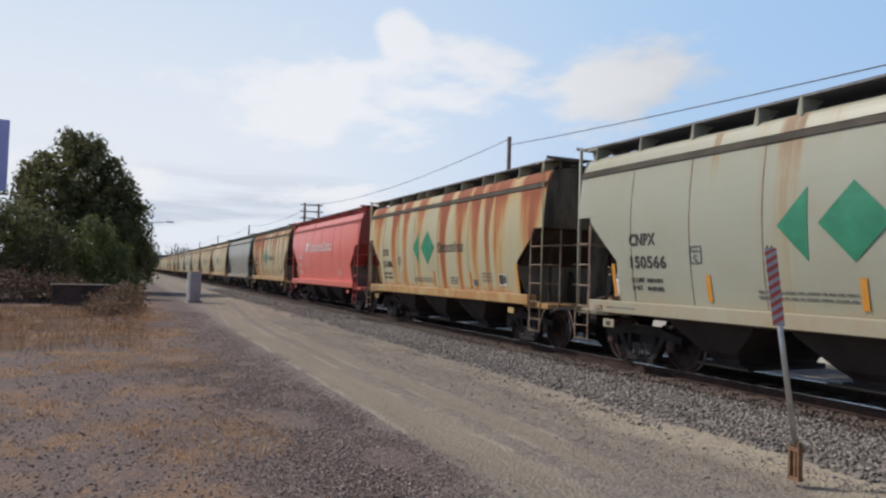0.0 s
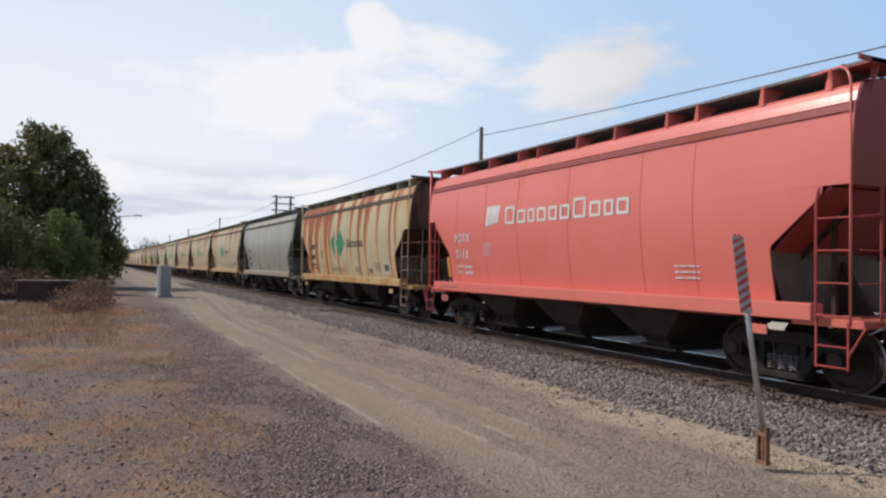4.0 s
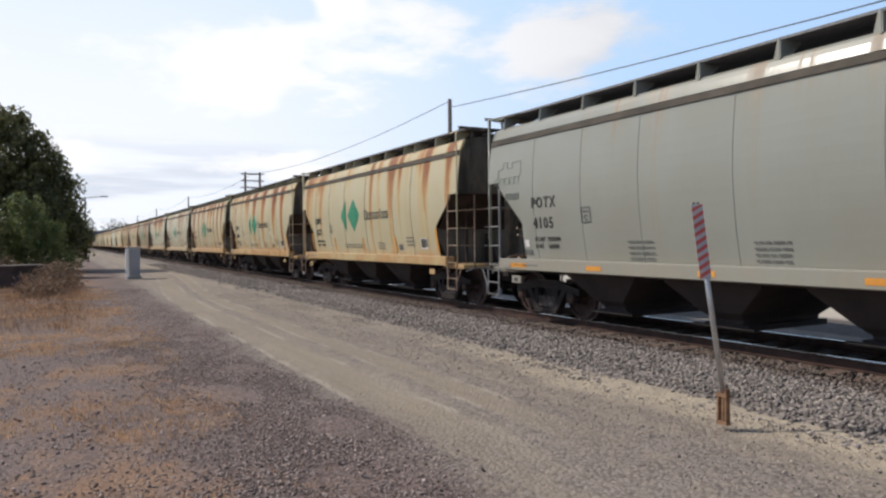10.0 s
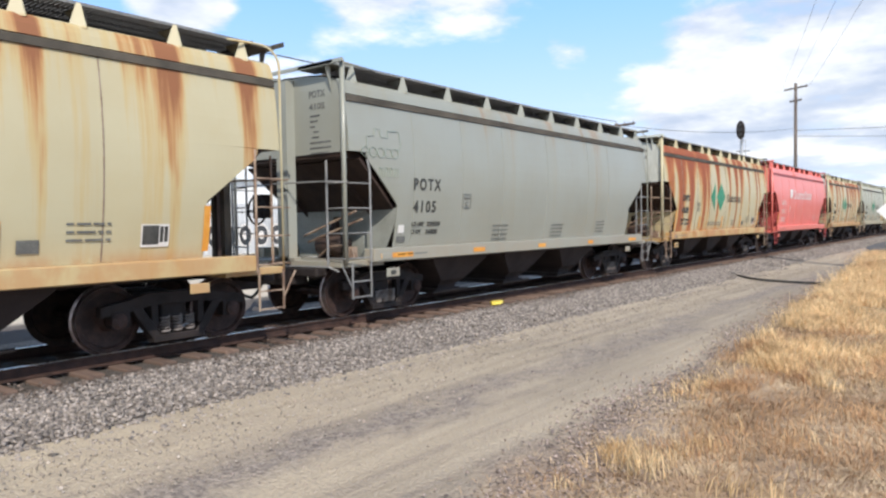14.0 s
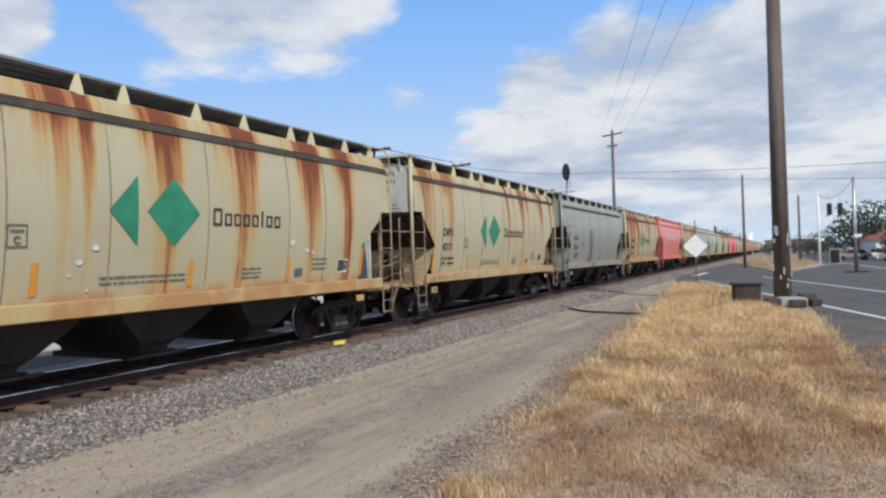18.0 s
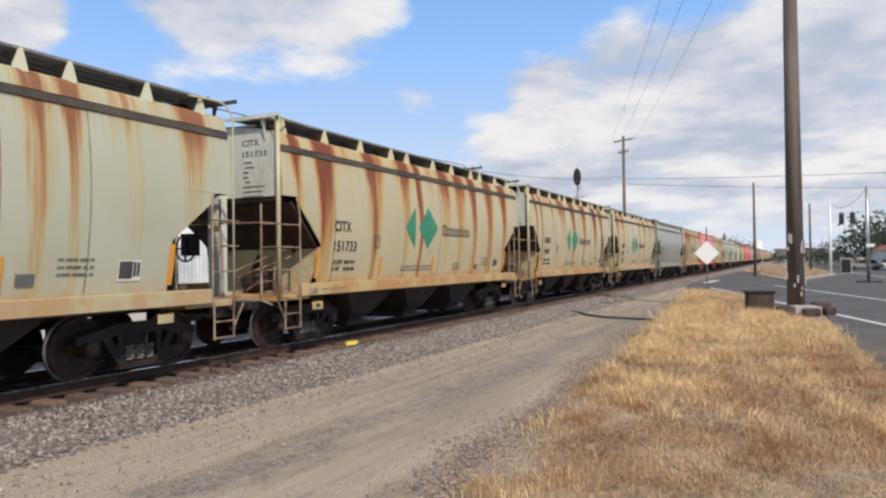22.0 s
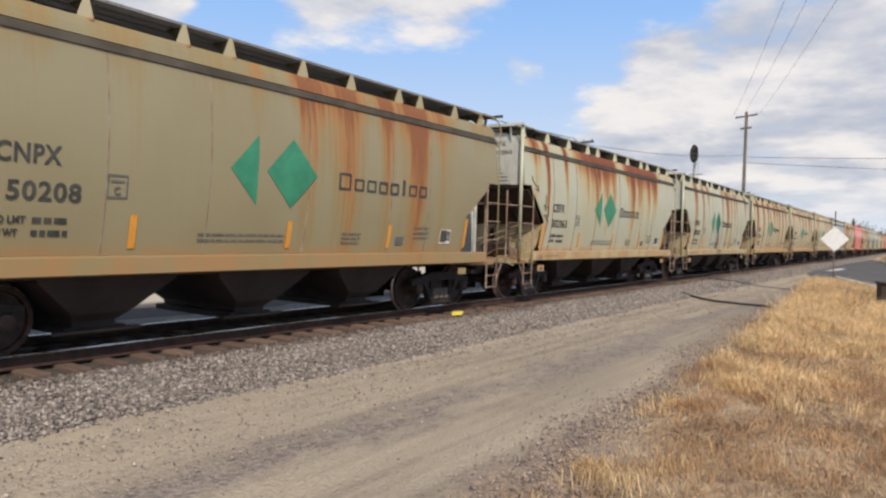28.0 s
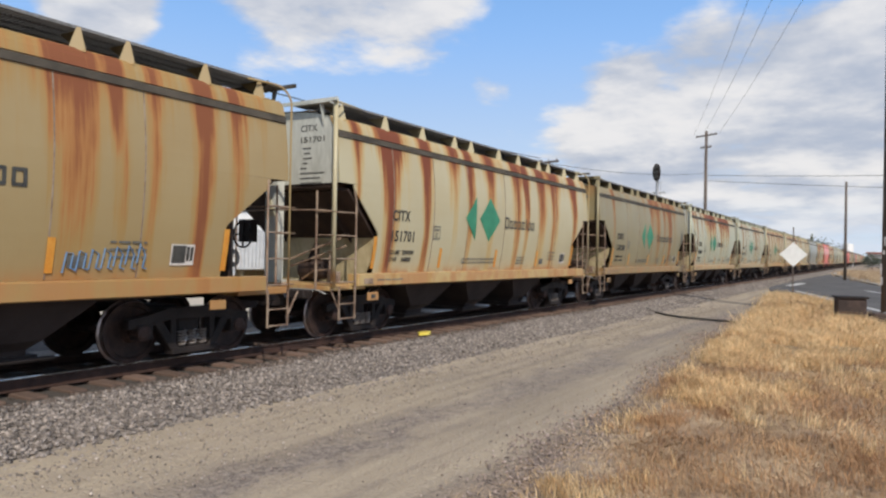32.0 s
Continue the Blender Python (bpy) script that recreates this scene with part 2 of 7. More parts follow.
def paint(name, base, rust, seed, rough=0.5, runs_at=(), tint=(0.40, 0.155, 0.045), deep=(0.155, 0.030, 0.016), dirt=0.35, short=1.0):
    """Weathered car paint: rust bleeds from the roof edge and runs down in streaks with yellow fringes."""
    m, nt, b = shader(name)
    xyz = node(nt, "ShaderNodeSeparateXYZ", {0: coords(nt)})
    x, z = xyz.outputs[0], xyz.outputs[2]
    fine = noise_tex(nt, coords(nt, (1, 1, 0.25), (seed, 0, 0)), 9.0, 5.0, 0.6)
    cloud = noise_tex(nt, coords(nt, (1, 1, 1), (0, seed, 0)), 0.7, 4.0)
    group = noise_tex(nt, coords(nt, (1, 0, 0.02), (seed * 1.7, 3, 0)), 0.42, 2.0)
    runs = noise_tex(nt, coords(nt, (1, 0, 0.03), (seed, seed * 0.7, 0)), 2.1, 5.0, 0.62)
    hair = noise_tex(nt, coords(nt, (1, 0, 0.04), (seed * 2.1, 0, 0)), 15.0, 3.0, 0.6)
    reach = noise_tex(nt, coords(nt, (1, 0, 0), (seed * 3.3, 1, 0)), 1.7, 3.0)
    # amount of rust: most at the roof edge, fading on the way down, sooner in some runs
    amount = maths(nt, "ADD", maths(nt, "MULTIPLY", maths(nt, "SUBTRACT", runs, 0.5), 1.9 if runs_at else 3.2), maths(nt, "MULTIPLY", maths(nt, "SUBTRACT", group, 0.5), 0.5 if runs_at else 2.0))
    amount = maths(nt, "ADD", amount, maths(nt, "MULTIPLY", maths(nt, "SUBTRACT", hair, 0.5), 1.0))
    fade = maths(nt, "MULTIPLY", maths(nt, "SUBTRACT", 3.9, z), ramp(nt, reach, 0.32, 0.68, 0.04 + 0.25 * (short - 1), 0.30 * short))
    amount = maths(nt, "ADD", maths(nt, "SUBTRACT", amount, fade), (0.12 * rust - 0.24 if runs_at else 0.62 * rust - 0.34))
    if runs_at:
        sway = maths(nt, "ADD", x, maths(nt, "MULTIPLY", maths(nt, "SUBTRACT", noise_tex(nt, coords(nt, (1.5, 0, 0.5), (seed, 9, 0)), 1.0, 3.0), 0.5), 0.35))
        taper = ramp(nt, z, 4.0, 1.6, 0.85, 1.25)
        peak = None
        for i, (at, half) in enumerate(runs_at):
            one = ramp(nt, maths(nt, "MULTIPLY", maths(nt, "ABSOLUTE", maths(nt, "SUBTRACT", sway, at)), taper), half * 1.6 + 0.04, half * 0.15, 0.0, (0.78, 1.05, 0.9)[i % 3] * (0.7 + 0.3 * rust))
            peak = one if peak is None else maths(nt, "MAXIMUM", peak, one)
        amount = maths(nt, "ADD", amount, peak)
    amount = maths(nt, "ADD", amount, ramp(nt, z, 3.3, 4.0, 0.0, 0.2))
    amount = maths(nt, "SUBTRACT", amount, ramp(nt, z, 4.2, 4.24, 0.0, 0.9))
    amount = maths(nt, "SUBTRACT", amount, ramp(nt, maths(nt, "ABSOLUTE", x), 6.5, 6.54, 0.0, 0.5))
    amount = maths(nt, "ADD", amount, maths(nt, "MULTIPLY", maths(nt, "SUBTRACT", fine, 0.5), 0.22))
    wash, orange, core = ramp(nt, amount, -0.2, 0.26), ramp(nt, amount, 0.16, 0.52), ramp(nt, amount, 0.4, 0.76)
    strong = min(1.0, 0.15 + rust * 1.1)
    c = mixc(nt, ramp(nt, cloud, 0.35, 0.7, 0.0, dirt), base, tuple(x * y for x, y in zip(base, (0.86, 0.78, 0.66))))
    c = mixc(nt, maths(nt, "MULTIPLY", wash, 0.75 * strong), c, (base[0] * 1.0, base[1] * 0.76, base[2] * 0.42))
    c = mixc(nt, maths(nt, "MULTIPLY", orange, 0.88 * strong), c, tint)
    c = mixc(nt, maths(nt, "MULTIPLY", core, 0.85 * strong), c, deep)
    grime = maths(nt, "MULTIPLY", ramp(nt, z, 1.75, 0.95), ramp(nt, fine, 0.3, 0.7, 0.1, 0.7))
    c = mixc(nt, maths(nt, "MULTIPLY", grime, min(0.7, 0.15 + 0.55 * rust)), c, (0.33, 0.17, 0.07))
    c = mixc(nt, maths(nt, "MULTIPLY", ramp(nt, z, 1.275, 1.265), min(0.8, rust)), c, (base[0] * 1.02, base[1] * 0.80, base[2] * 0.50))
    ledge = maths(nt, "MULTIPLY", ramp(nt, z, 1.46, 1.24), ramp(nt, noise_tex(nt, coords(nt, (1, 1, 0.6), (seed, 4, 0)), 1.9, 6.0, 0.68), 0.38, 0.60))
    c = mixc(nt, maths(nt, "MULTIPLY", ledge, min(0.75, rust * 0.85)), c, (0.42, 0.18, 0.065))
    nt.links.new(c, b.inputs["Base Color"])
    nt.links.new(maths(nt, "ADD", rough, maths(nt, "MULTIPLY", orange, 0.3)), b.inputs["Roughness"])
    bumped(nt, b, maths(nt, "ADD", fine, cloud), 0.12, 0.02)
    return m


CREAM, TAN, GREY, RED, PALE = (0.50, 0.446, 0.292), (0.29, 0.25, 0.148), (0.298, 0.303, 0.262), (0.76, 0.195, 0.163), (0.46, 0.462, 0.348)
steel_dark = plain("steel_dark", (0.012, 0.0085, 0.008), (0.032, 0.0225, 0.020), 3, 0.75, 0.2, 0.3)
steel_grey = plain("steel_grey", (0.20, 0.20, 0.20), (0.32, 0.31, 0.30), 3, 0.6, 0.3, 0.2)
# near-black brown that carries the shade under the car ends
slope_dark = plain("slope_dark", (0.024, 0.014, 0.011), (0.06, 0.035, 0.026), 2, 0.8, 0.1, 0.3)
wheel_rust = plain("wheel_rust", (0.022, 0.013, 0.0105), (0.08, 0.044, 0.035), 6, 0.7, 0.3, 0.2)
wheel_rim = plain("wheel_rim", (0.24, 0.19, 0.175), (0.42, 0.35, 0.33), 8, 0.4, 0.9, 0.05)
rubber = plain("rubber", (0.018, 0.018, 0.018), (0.035, 0.034, 0.032), 8, 0.7)
rail_rust = plain("rail_rust", (0.03, 0.016, 0.012), (0.075, 0.038, 0.028), 5, 0.8, 0.2, 0.3)
rail_top = plain("rail_top", (0.45, 0.45, 0.45), (0.6, 0.59, 0.58), 4, 0.25, 1.0, 0.03)
tie_wood = plain("tie_wood", (0.06, 0.037, 0.028), (0.16, 0.104, 0.078), 3, 0.9, 0.0, 0.6, 30, (1, 0.15, 1), 0.3)
ballast_mat = plain("ballast_rock", (0.135, 0.115, 0.104), (0.345, 0.298, 0.262), 14, 0.9, 0.0, 0.5, 60, each=0.52)
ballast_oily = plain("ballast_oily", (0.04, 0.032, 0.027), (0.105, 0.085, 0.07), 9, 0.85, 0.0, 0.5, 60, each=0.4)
asphalt = plain("asphalt", (0.075, 0.071, 0.069), (0.125, 0.119, 0.114), 0.5, 0.9, 0.0, 0.5, 60)
line_white = plain("line_white", (0.55, 0.55, 0.53), (0.78, 0.78, 0.76), 2, 0.7, 0.0, 0.2)
pole_wood = plain("pole_wood", (0.075, 0.058, 0.05), (0.17, 0.135, 0.115), 3, 0.9, 0.0, 0.6, 25, (1, 1, 0.08))
galv = plain("galvanised", (0.40, 0.41, 0.42), (0.58, 0.58, 0.58), 6, 0.4, 0.85, 0.1)
sign_white = plain("sign_white", (0.72, 0.72, 0.70), (0.82, 0.82, 0.80), 3, 0.5, 0.0, 0.05)
sign_red = plain("sign_red", (0.45, 0.06, 0.05), (0.55, 0.10, 0.08), 6, 0.5, 0.0, 0.05)
orange_rust = plain("orange_rust", (0.17, 0.09, 0.05), (0.33, 0.19, 0.105), 12, 0.8, 0.2, 0.3)
box_grey = plain("box_grey", (0.42, 0.42, 0.41), (0.58, 0.58, 0.56), 2, 0.55, 0.3, 0.1)
panel_dull = plain("panel_dull", (0.36, 0.34, 0.34), (0.5, 0.47, 0.46), 6, 0.5, 0.0, 0.05)
wire_mat = plain("wire", (0.03, 0.03, 0.035), (0.05, 0.05, 0.055), 2, 0.6)
green_logo = plain("green_logo", (0.025, 0.20, 0.11), (0.04, 0.27, 0.15), 3, 0.5, 0.0, 0.05)
ink = plain("ink_black", (0.03, 0.03, 0.03), (0.07, 0.068, 0.06), 5, 0.6, 0.0, 0.0)
ink_white = plain("ink_white", (0.62, 0.58, 0.54), (0.75, 0.72, 0.68), 5, 0.6, 0.0, 0.0)
ink_faded = plain("ink_faded", (0.10, 0.10, 0.095), (0.17, 0.17, 0.155), 5, 0.6, 0.0, 0.0)
marker_orange = plain("marker_orange", (0.62, 0.24, 0.03), (0.72, 0.34, 0.06), 4, 0.45, 0.0, 0.05)
graffiti_green = plain("graffiti_green", (0.25, 0.30, 0.25), (0.285, 0.33, 0.28), 5, 0.6, 0.0, 0.0)
graffiti_blue = plain("graffiti_blue", (0.10, 0.22, 0.42), (0.2, 0.33, 0.5), 5, 0.6, 0.0, 0.0)
graffiti_dark = plain("graffiti_dark", (0.02, 0.025, 0.03), (0.06, 0.06, 0.07), 5, 0.6, 0.0, 0.0)
leaf_dark = thin_leaf(plain("leaf_dark", (0.08, 0.088, 0.038), (0.2, 0.195, 0.08), 0.35, 0.6, 0.0, 0.0, 8, each=0.18), 0.45)
leaf_green = thin_leaf(plain("leaf_green", (0.10, 0.13, 0.04), (0.24, 0.27, 0.10), 1.2, 0.6, 0.0, 0.0, 8, each=0.25), 0.3)
leaf_brown = thin_leaf(plain("leaf_brown", (0.12, 0.08, 0.055), (0.27, 0.175, 0.11), 1.0, 0.8, 0.0, 0.0, 8, each=0.25), 0.3)
leaf_far = plain("leaf_far", (0.03, 0.05, 0.03), (0.07, 0.09, 0.06), 1.2, 0.7, 0.0, 0.0, 8, each=0.3)
bark = plain("bark", (0.05, 0.04, 0.03), (0.12, 0.095, 0.075), 4, 0.95, 0.0, 0.8, 20, (1, 1, 0.2))
dead_brown = thin_leaf(plain("dead_brown", (0.20, 0.12, 0.08), (0.40, 0.255, 0.155), 0.9, 0.85, 0.0, 0.0, 6, each=0.25))
straw = thin_leaf(plain("straw", (0.64, 0.435, 0.225), (0.95, 0.745, 0.45), 1.3, 0.8, 0.0, 0.0, 6, each=0.33))
thatch = plain("thatch", (0.30, 0.19, 0.11), (0.58, 0.45, 0.30), 0.9, 0.9, 0.0, 0.0, 6, each=0.25)
straw_dark = thin_leaf(plain("straw_dark", (0.43, 0.25, 0.138), (0.70, 0.46, 0.26), 1.3, 0.85, 0.0, 0.0, 6, each=0.3))
fence_metal = plain("fence_metal", (0.48, 0.49, 0.50), (0.66, 0.67, 0.68), 0.8, 0.5, 0.2, 0.1, 10, each=0.1)
wall_white = plain("wall_white", (0.74, 0.74, 0.73), (0.84, 0.84, 0.83), 0.5, 0.7, 0.0, 0.1, 10)
wall_grey = plain("wall_grey", (0.30, 0.31, 0.32), (0.42, 0.42, 0.43), 0.5, 0.8, 0.0, 0.1, 10)
dark_void = plain("dark_opening", (0.03, 0.032, 0.036), (0.06, 0.062, 0.066), 1, 0.6, 0.0, 0.0, 10)
pallet_wood = plain("pallet_wood", (0.48, 0.30, 0.12), (0.62, 0.43, 0.2), 3, 0.8, 0.0, 0.2, 20, each=0.25)
concrete = plain("concrete", (0.30, 0.29, 0.27), (0.45, 0.44, 0.41), 1.5, 0.9, 0.0, 0.4, 25)
brown_wall = plain("brown_wall", (0.04, 0.028, 0.024), (0.09, 0.06, 0.05), 2, 0.9, 0.0, 0.5, 20)
board_blue = plain("board_blue", (0.38, 0.40, 0.74), (0.46, 0.48, 0.8), 0.6, 0.6, 0.0, 0.05)
hill_mat = plain("hill", (0.10, 0.14, 0.20), (0.14, 0.18, 0.25), 0.01, 1.0, 0.0, 0.0, 0.05)
roof_red = plain("roof_red", (0.30, 0.10, 0.07), (0.42, 0.17, 0.12), 1, 0.8)
glass_dark = plain("glass_dark", (0.02, 0.025, 0.03), (0.04, 0.045, 0.05), 2, 0.1, 0.0, 0.0)
yellow_scrap = plain("yellow_scrap", (0.65, 0.5, 0.06), (0.75, 0.6, 0.12), 5, 0.6)


def bed_material():
    """Crushed rock, darkened along the rails by oil, brake dust and painted-in train shade."""
    m, nt, b = shader("ballast_bed")
    v = coords(nt)
    y = node(nt, "ShaderNodeSeparateXYZ", {0: v}).outputs[1]
    cells = node(nt, "ShaderNodeTexVoronoi", {"Vector": v, "Scale": 19.0})
    tone = node(nt, "ShaderNodeSeparateColor", {0: cells.outputs["Color"]}).outputs[0]
    rock = mixc(nt, tone, (0.14, 0.118, 0.102), (0.34, 0.295, 0.255))
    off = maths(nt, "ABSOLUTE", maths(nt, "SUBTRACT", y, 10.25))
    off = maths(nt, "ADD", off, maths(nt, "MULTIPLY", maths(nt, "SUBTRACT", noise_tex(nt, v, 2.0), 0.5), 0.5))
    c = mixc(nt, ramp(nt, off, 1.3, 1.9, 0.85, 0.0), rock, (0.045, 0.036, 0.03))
    nt.links.new(c, b.inputs["Base Color"])
    b.inputs["Roughness"].default_value = 0.95
    bumped(nt, b, maths(nt, "MULTIPLY", cells.outputs["Distance"], -1.0), 0.8, 0.04)
    return m


ballast_bed_mat = bed_material()


def ground_material():
    m, nt, b = shader("ground_soil")
    v = coords(nt)
    xyz = node(nt, "ShaderNodeSeparateXYZ", {0: v})
    x, y = xyz.outputs[0], xyz.outputs[1]
    wob = noise_tex(nt, v, 0.55, 6.0, 0.62)
    fine = noise_tex(nt, v, 26.0, 4.0, 0.7)
    mid = noise_tex(nt, v, 3.2, 5.0, 0.65)
    ruts = noise_tex(nt, coords(nt, (0.045, 1, 1)), 1.7, 5.0, 0.6)
    stones = node(nt, "ShaderNodeTexVoronoi", {"Vector": v, "Scale": 30.0})
    yw = maths(nt, "ADD", y, maths(nt, "MULTIPLY", maths(nt, "SUBTRACT", wob, 0.5), 1.6))
    cells = node(nt, "ShaderNodeTexVoronoi", {"Vector": v, "Scale": 24.0})
    tone = node(nt, "ShaderNodeSeparateColor", {0: cells.outputs["Color"]}).outputs[0]
    small = node(nt, "ShaderNodeTexVoronoi", {"Vector": v, "Scale": 61.0})
    tone2 = node(nt, "ShaderNodeSeparateColor", {0: small.outputs["Color"]}).outputs[1]
    speck = maths(nt, "ADD", maths(nt, "MULTIPLY", tone, 0.6), maths(nt, "MULTIPLY", tone2, 0.45))
    gravel = mixc(nt, maths(nt, "MULTIPLY", ramp(nt, fine, 0.2, 0.7, 0.35, 1.0), speck), (0.08, 0.054, 0.046), (0.29, 0.214, 0.187))
    patch = maths(nt, "MULTIPLY", ramp(nt, noise_tex(nt, coords(nt, (0.7, 1, 1)), 0.55, 8.0, 0.7), 0.46, 0.58), ramp(nt, mid, 0.3, 0.6, 0.3, 0.9))
    patch = maths(nt, "MULTIPLY", patch, ramp(nt, y, 2.3, 0.9))
    rough_side = mixc(nt, patch, gravel, mixc(nt, ramp(nt, fine, 0.3, 0.7), (0.20, 0.108, 0.065), (0.36, 0.212, 0.115)))
    turf = mixc(nt, ramp(nt, mid, 0.38, 0.62), (0.45, 0.315, 0.195), mixc(nt, speck, (0.17, 0.115, 0.085), (0.40, 0.29, 0.205)))
    side = mixc(nt, ramp(nt, maths(nt, "ADD", x, maths(nt, "MULTIPLY", wob, 2.0)), 2.6, 5.0), rough_side, turf)
    dust = mixc(nt, ramp(nt, ruts, 0.36, 0.62), (0.315, 0.258, 0.19), (0.45, 0.372, 0.275))
    ridge = noise_tex(nt, coords(nt, (0.03, 1, 1), (2, 0, 0)), 5.5, 3.0, 0.5)
    dust = mixc(nt, maths(nt, "MULTIPLY", ramp(nt, ridge, 0.54, 0.66), ramp(nt, mid, 0.3, 0.6, 0.15, 0.55)), dust, (0.47, 0.39, 0.285))
    dust = mixc(nt, maths(nt, "MULTIPLY", ramp(nt, ridge, 0.46, 0.36), ramp(nt, mid, 0.3, 0.6, 0.15, 0.5)), dust, mixc(nt, speck, (0.12, 0.095, 0.08), (0.34, 0.285, 0.235)))
    dust = mixc(nt, ramp(nt, fine, 0.35, 0.75, 0.0, 0.4), dust, (0.20, 0.17, 0.145))
    pebbly = maths(nt, "MULTIPLY", ramp(nt, maths(nt, "ADD", noise_tex(nt, coords(nt, (0.16, 1, 1), (5, 0, 0)), 1.3, 6.0, 0.62), maths(nt, "MULTIPLY", maths(nt, "SUBTRACT", mid, 0.5), 0.3)), 0.46, 0.62), 0.7)
    strip = maths(nt, "ADD", ramp(nt, maths(nt, "ABSOLUTE", maths(nt, "SUBTRACT", yw, 4.75)), 0.6, 0.12), ramp(nt, yw, 3.5, 2.9), True)
    pebbly = maths(nt, "ADD", maths(nt, "MULTIPLY", pebbly, ramp(nt, x, 1.0, -5.0, 0.35, 1.3)), maths(nt, "MULTIPLY", strip, ramp(nt, mid, 0.3, 0.6, 0.3, 0.8)), True)
    dust = mixc(nt, pebbly, dust, mixc(nt, speck, (0.10, 0.08, 0.07), (0.36, 0.305, 0.26)))
    dust = mixc(nt, maths(nt, "MULTIPLY", ramp(nt, x, 0.5, -7.0), ramp(nt, mid, 0.25, 0.65, 0.4, 0.75)), dust, mixc(nt, speck, (0.11, 0.088, 0.075), (0.33, 0.275, 0.23)))
    # two smooth wheel tracks with pale lips, which swing in from the far end
    bend = ramp(nt, x, -23.0, -48.0, 0.0, 1.6)
    for line, half in ((3.5, 0.36), (4.55, 0.22)):
        off = maths(nt, "ABSOLUTE", maths(nt, "SUBTRACT", maths(nt, "SUBTRACT", y, bend), maths(nt, "ADD", line - 0.12, maths(nt, "MULTIPLY", wob, 0.24))))
        ends = ramp(nt, x, -4.5, -8.0)
        worn = maths(nt, "MULTIPLY", ramp(nt, off, half * 1.35, half * 0.7), maths(nt, "MULTIPLY", ends, ramp(nt, mid, 0.25, 0.6, 0.25, 0.6)))
        dust = mixc(nt, worn, dust, mixc(nt, ridge, (0.26, 0.205, 0.14), (0.40, 0.325, 0.23)))
        lip = maths(nt, "MULTIPLY", ramp(nt, maths(nt, "ABSOLUTE", maths(nt, "SUBTRACT", off, half * 1.1)), 0.07, 0.02), maths(nt, "MULTIPLY", ends, ramp(nt, wob, 0.44, 0.56, 0.0, 0.4)))
        dust = mixc(nt, lip, dust, (0.53, 0.455, 0.35))
    sand = mixc(nt, ramp(nt, mid, 0.3, 0.7), (0.50, 0.415, 0.30), (0.37, 0.31, 0.235))
    c = mixc(nt, ramp(nt, yw, 2.5, 3.3), side, dust)
    edge = maths(nt, "ABSOLUTE", maths(nt, "SUBTRACT", yw, maths(nt, "ADD", maths(nt, "MULTIPLY", x, 0.075), 2.15)))
    shoulder = maths(nt, "MULTIPLY", ramp(nt, edge, 0.5, 0.12), maths(nt, "MULTIPLY", ramp(nt, x, 2.5, 5.5), ramp(nt, mid, 0.3, 0.6, 0.25, 0.75)))
    c = mixc(nt, shoulder, c, mixc(nt, speck, (0.10, 0.08, 0.068), (0.36, 0.30, 0.255)))
    c = mixc(nt, maths(nt, "MULTIPLY", ramp(nt, yw, 5.75, 6.3), maths(nt, "MULTIPLY", ramp(nt, x, -15.0, -7.0, 0.12, 0.85), ramp(nt, x, 1.0, 6.0, 1.0, 0.35))), c, sand)
    # the train's cast shadow painted dark on the ground behind it
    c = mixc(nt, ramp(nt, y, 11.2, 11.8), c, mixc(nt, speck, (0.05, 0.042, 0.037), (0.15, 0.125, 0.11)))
    # sunlit ground past the shadow's edge, painted pale
    c = mixc(nt, ramp(nt, y, 15.7, 16.5), c, (0.54, 0.475, 0.385))
    c = mixc(nt, ramp(nt, stones.outputs["Distance"], 0.1, 0.45, 0.3, 0.0), c, (0.34, 0.305, 0.27))
    nt.links.new(c, b.inputs["Base Color"])
    b.inputs["Roughness"].default_value = 0.95
    bumped(nt, b, maths(nt, "ADD", fine, maths(nt, "MULTIPLY", cells.outputs["Distance"], -1.0)), 0.6, 0.025)
    return m


ground_mat = ground_material()


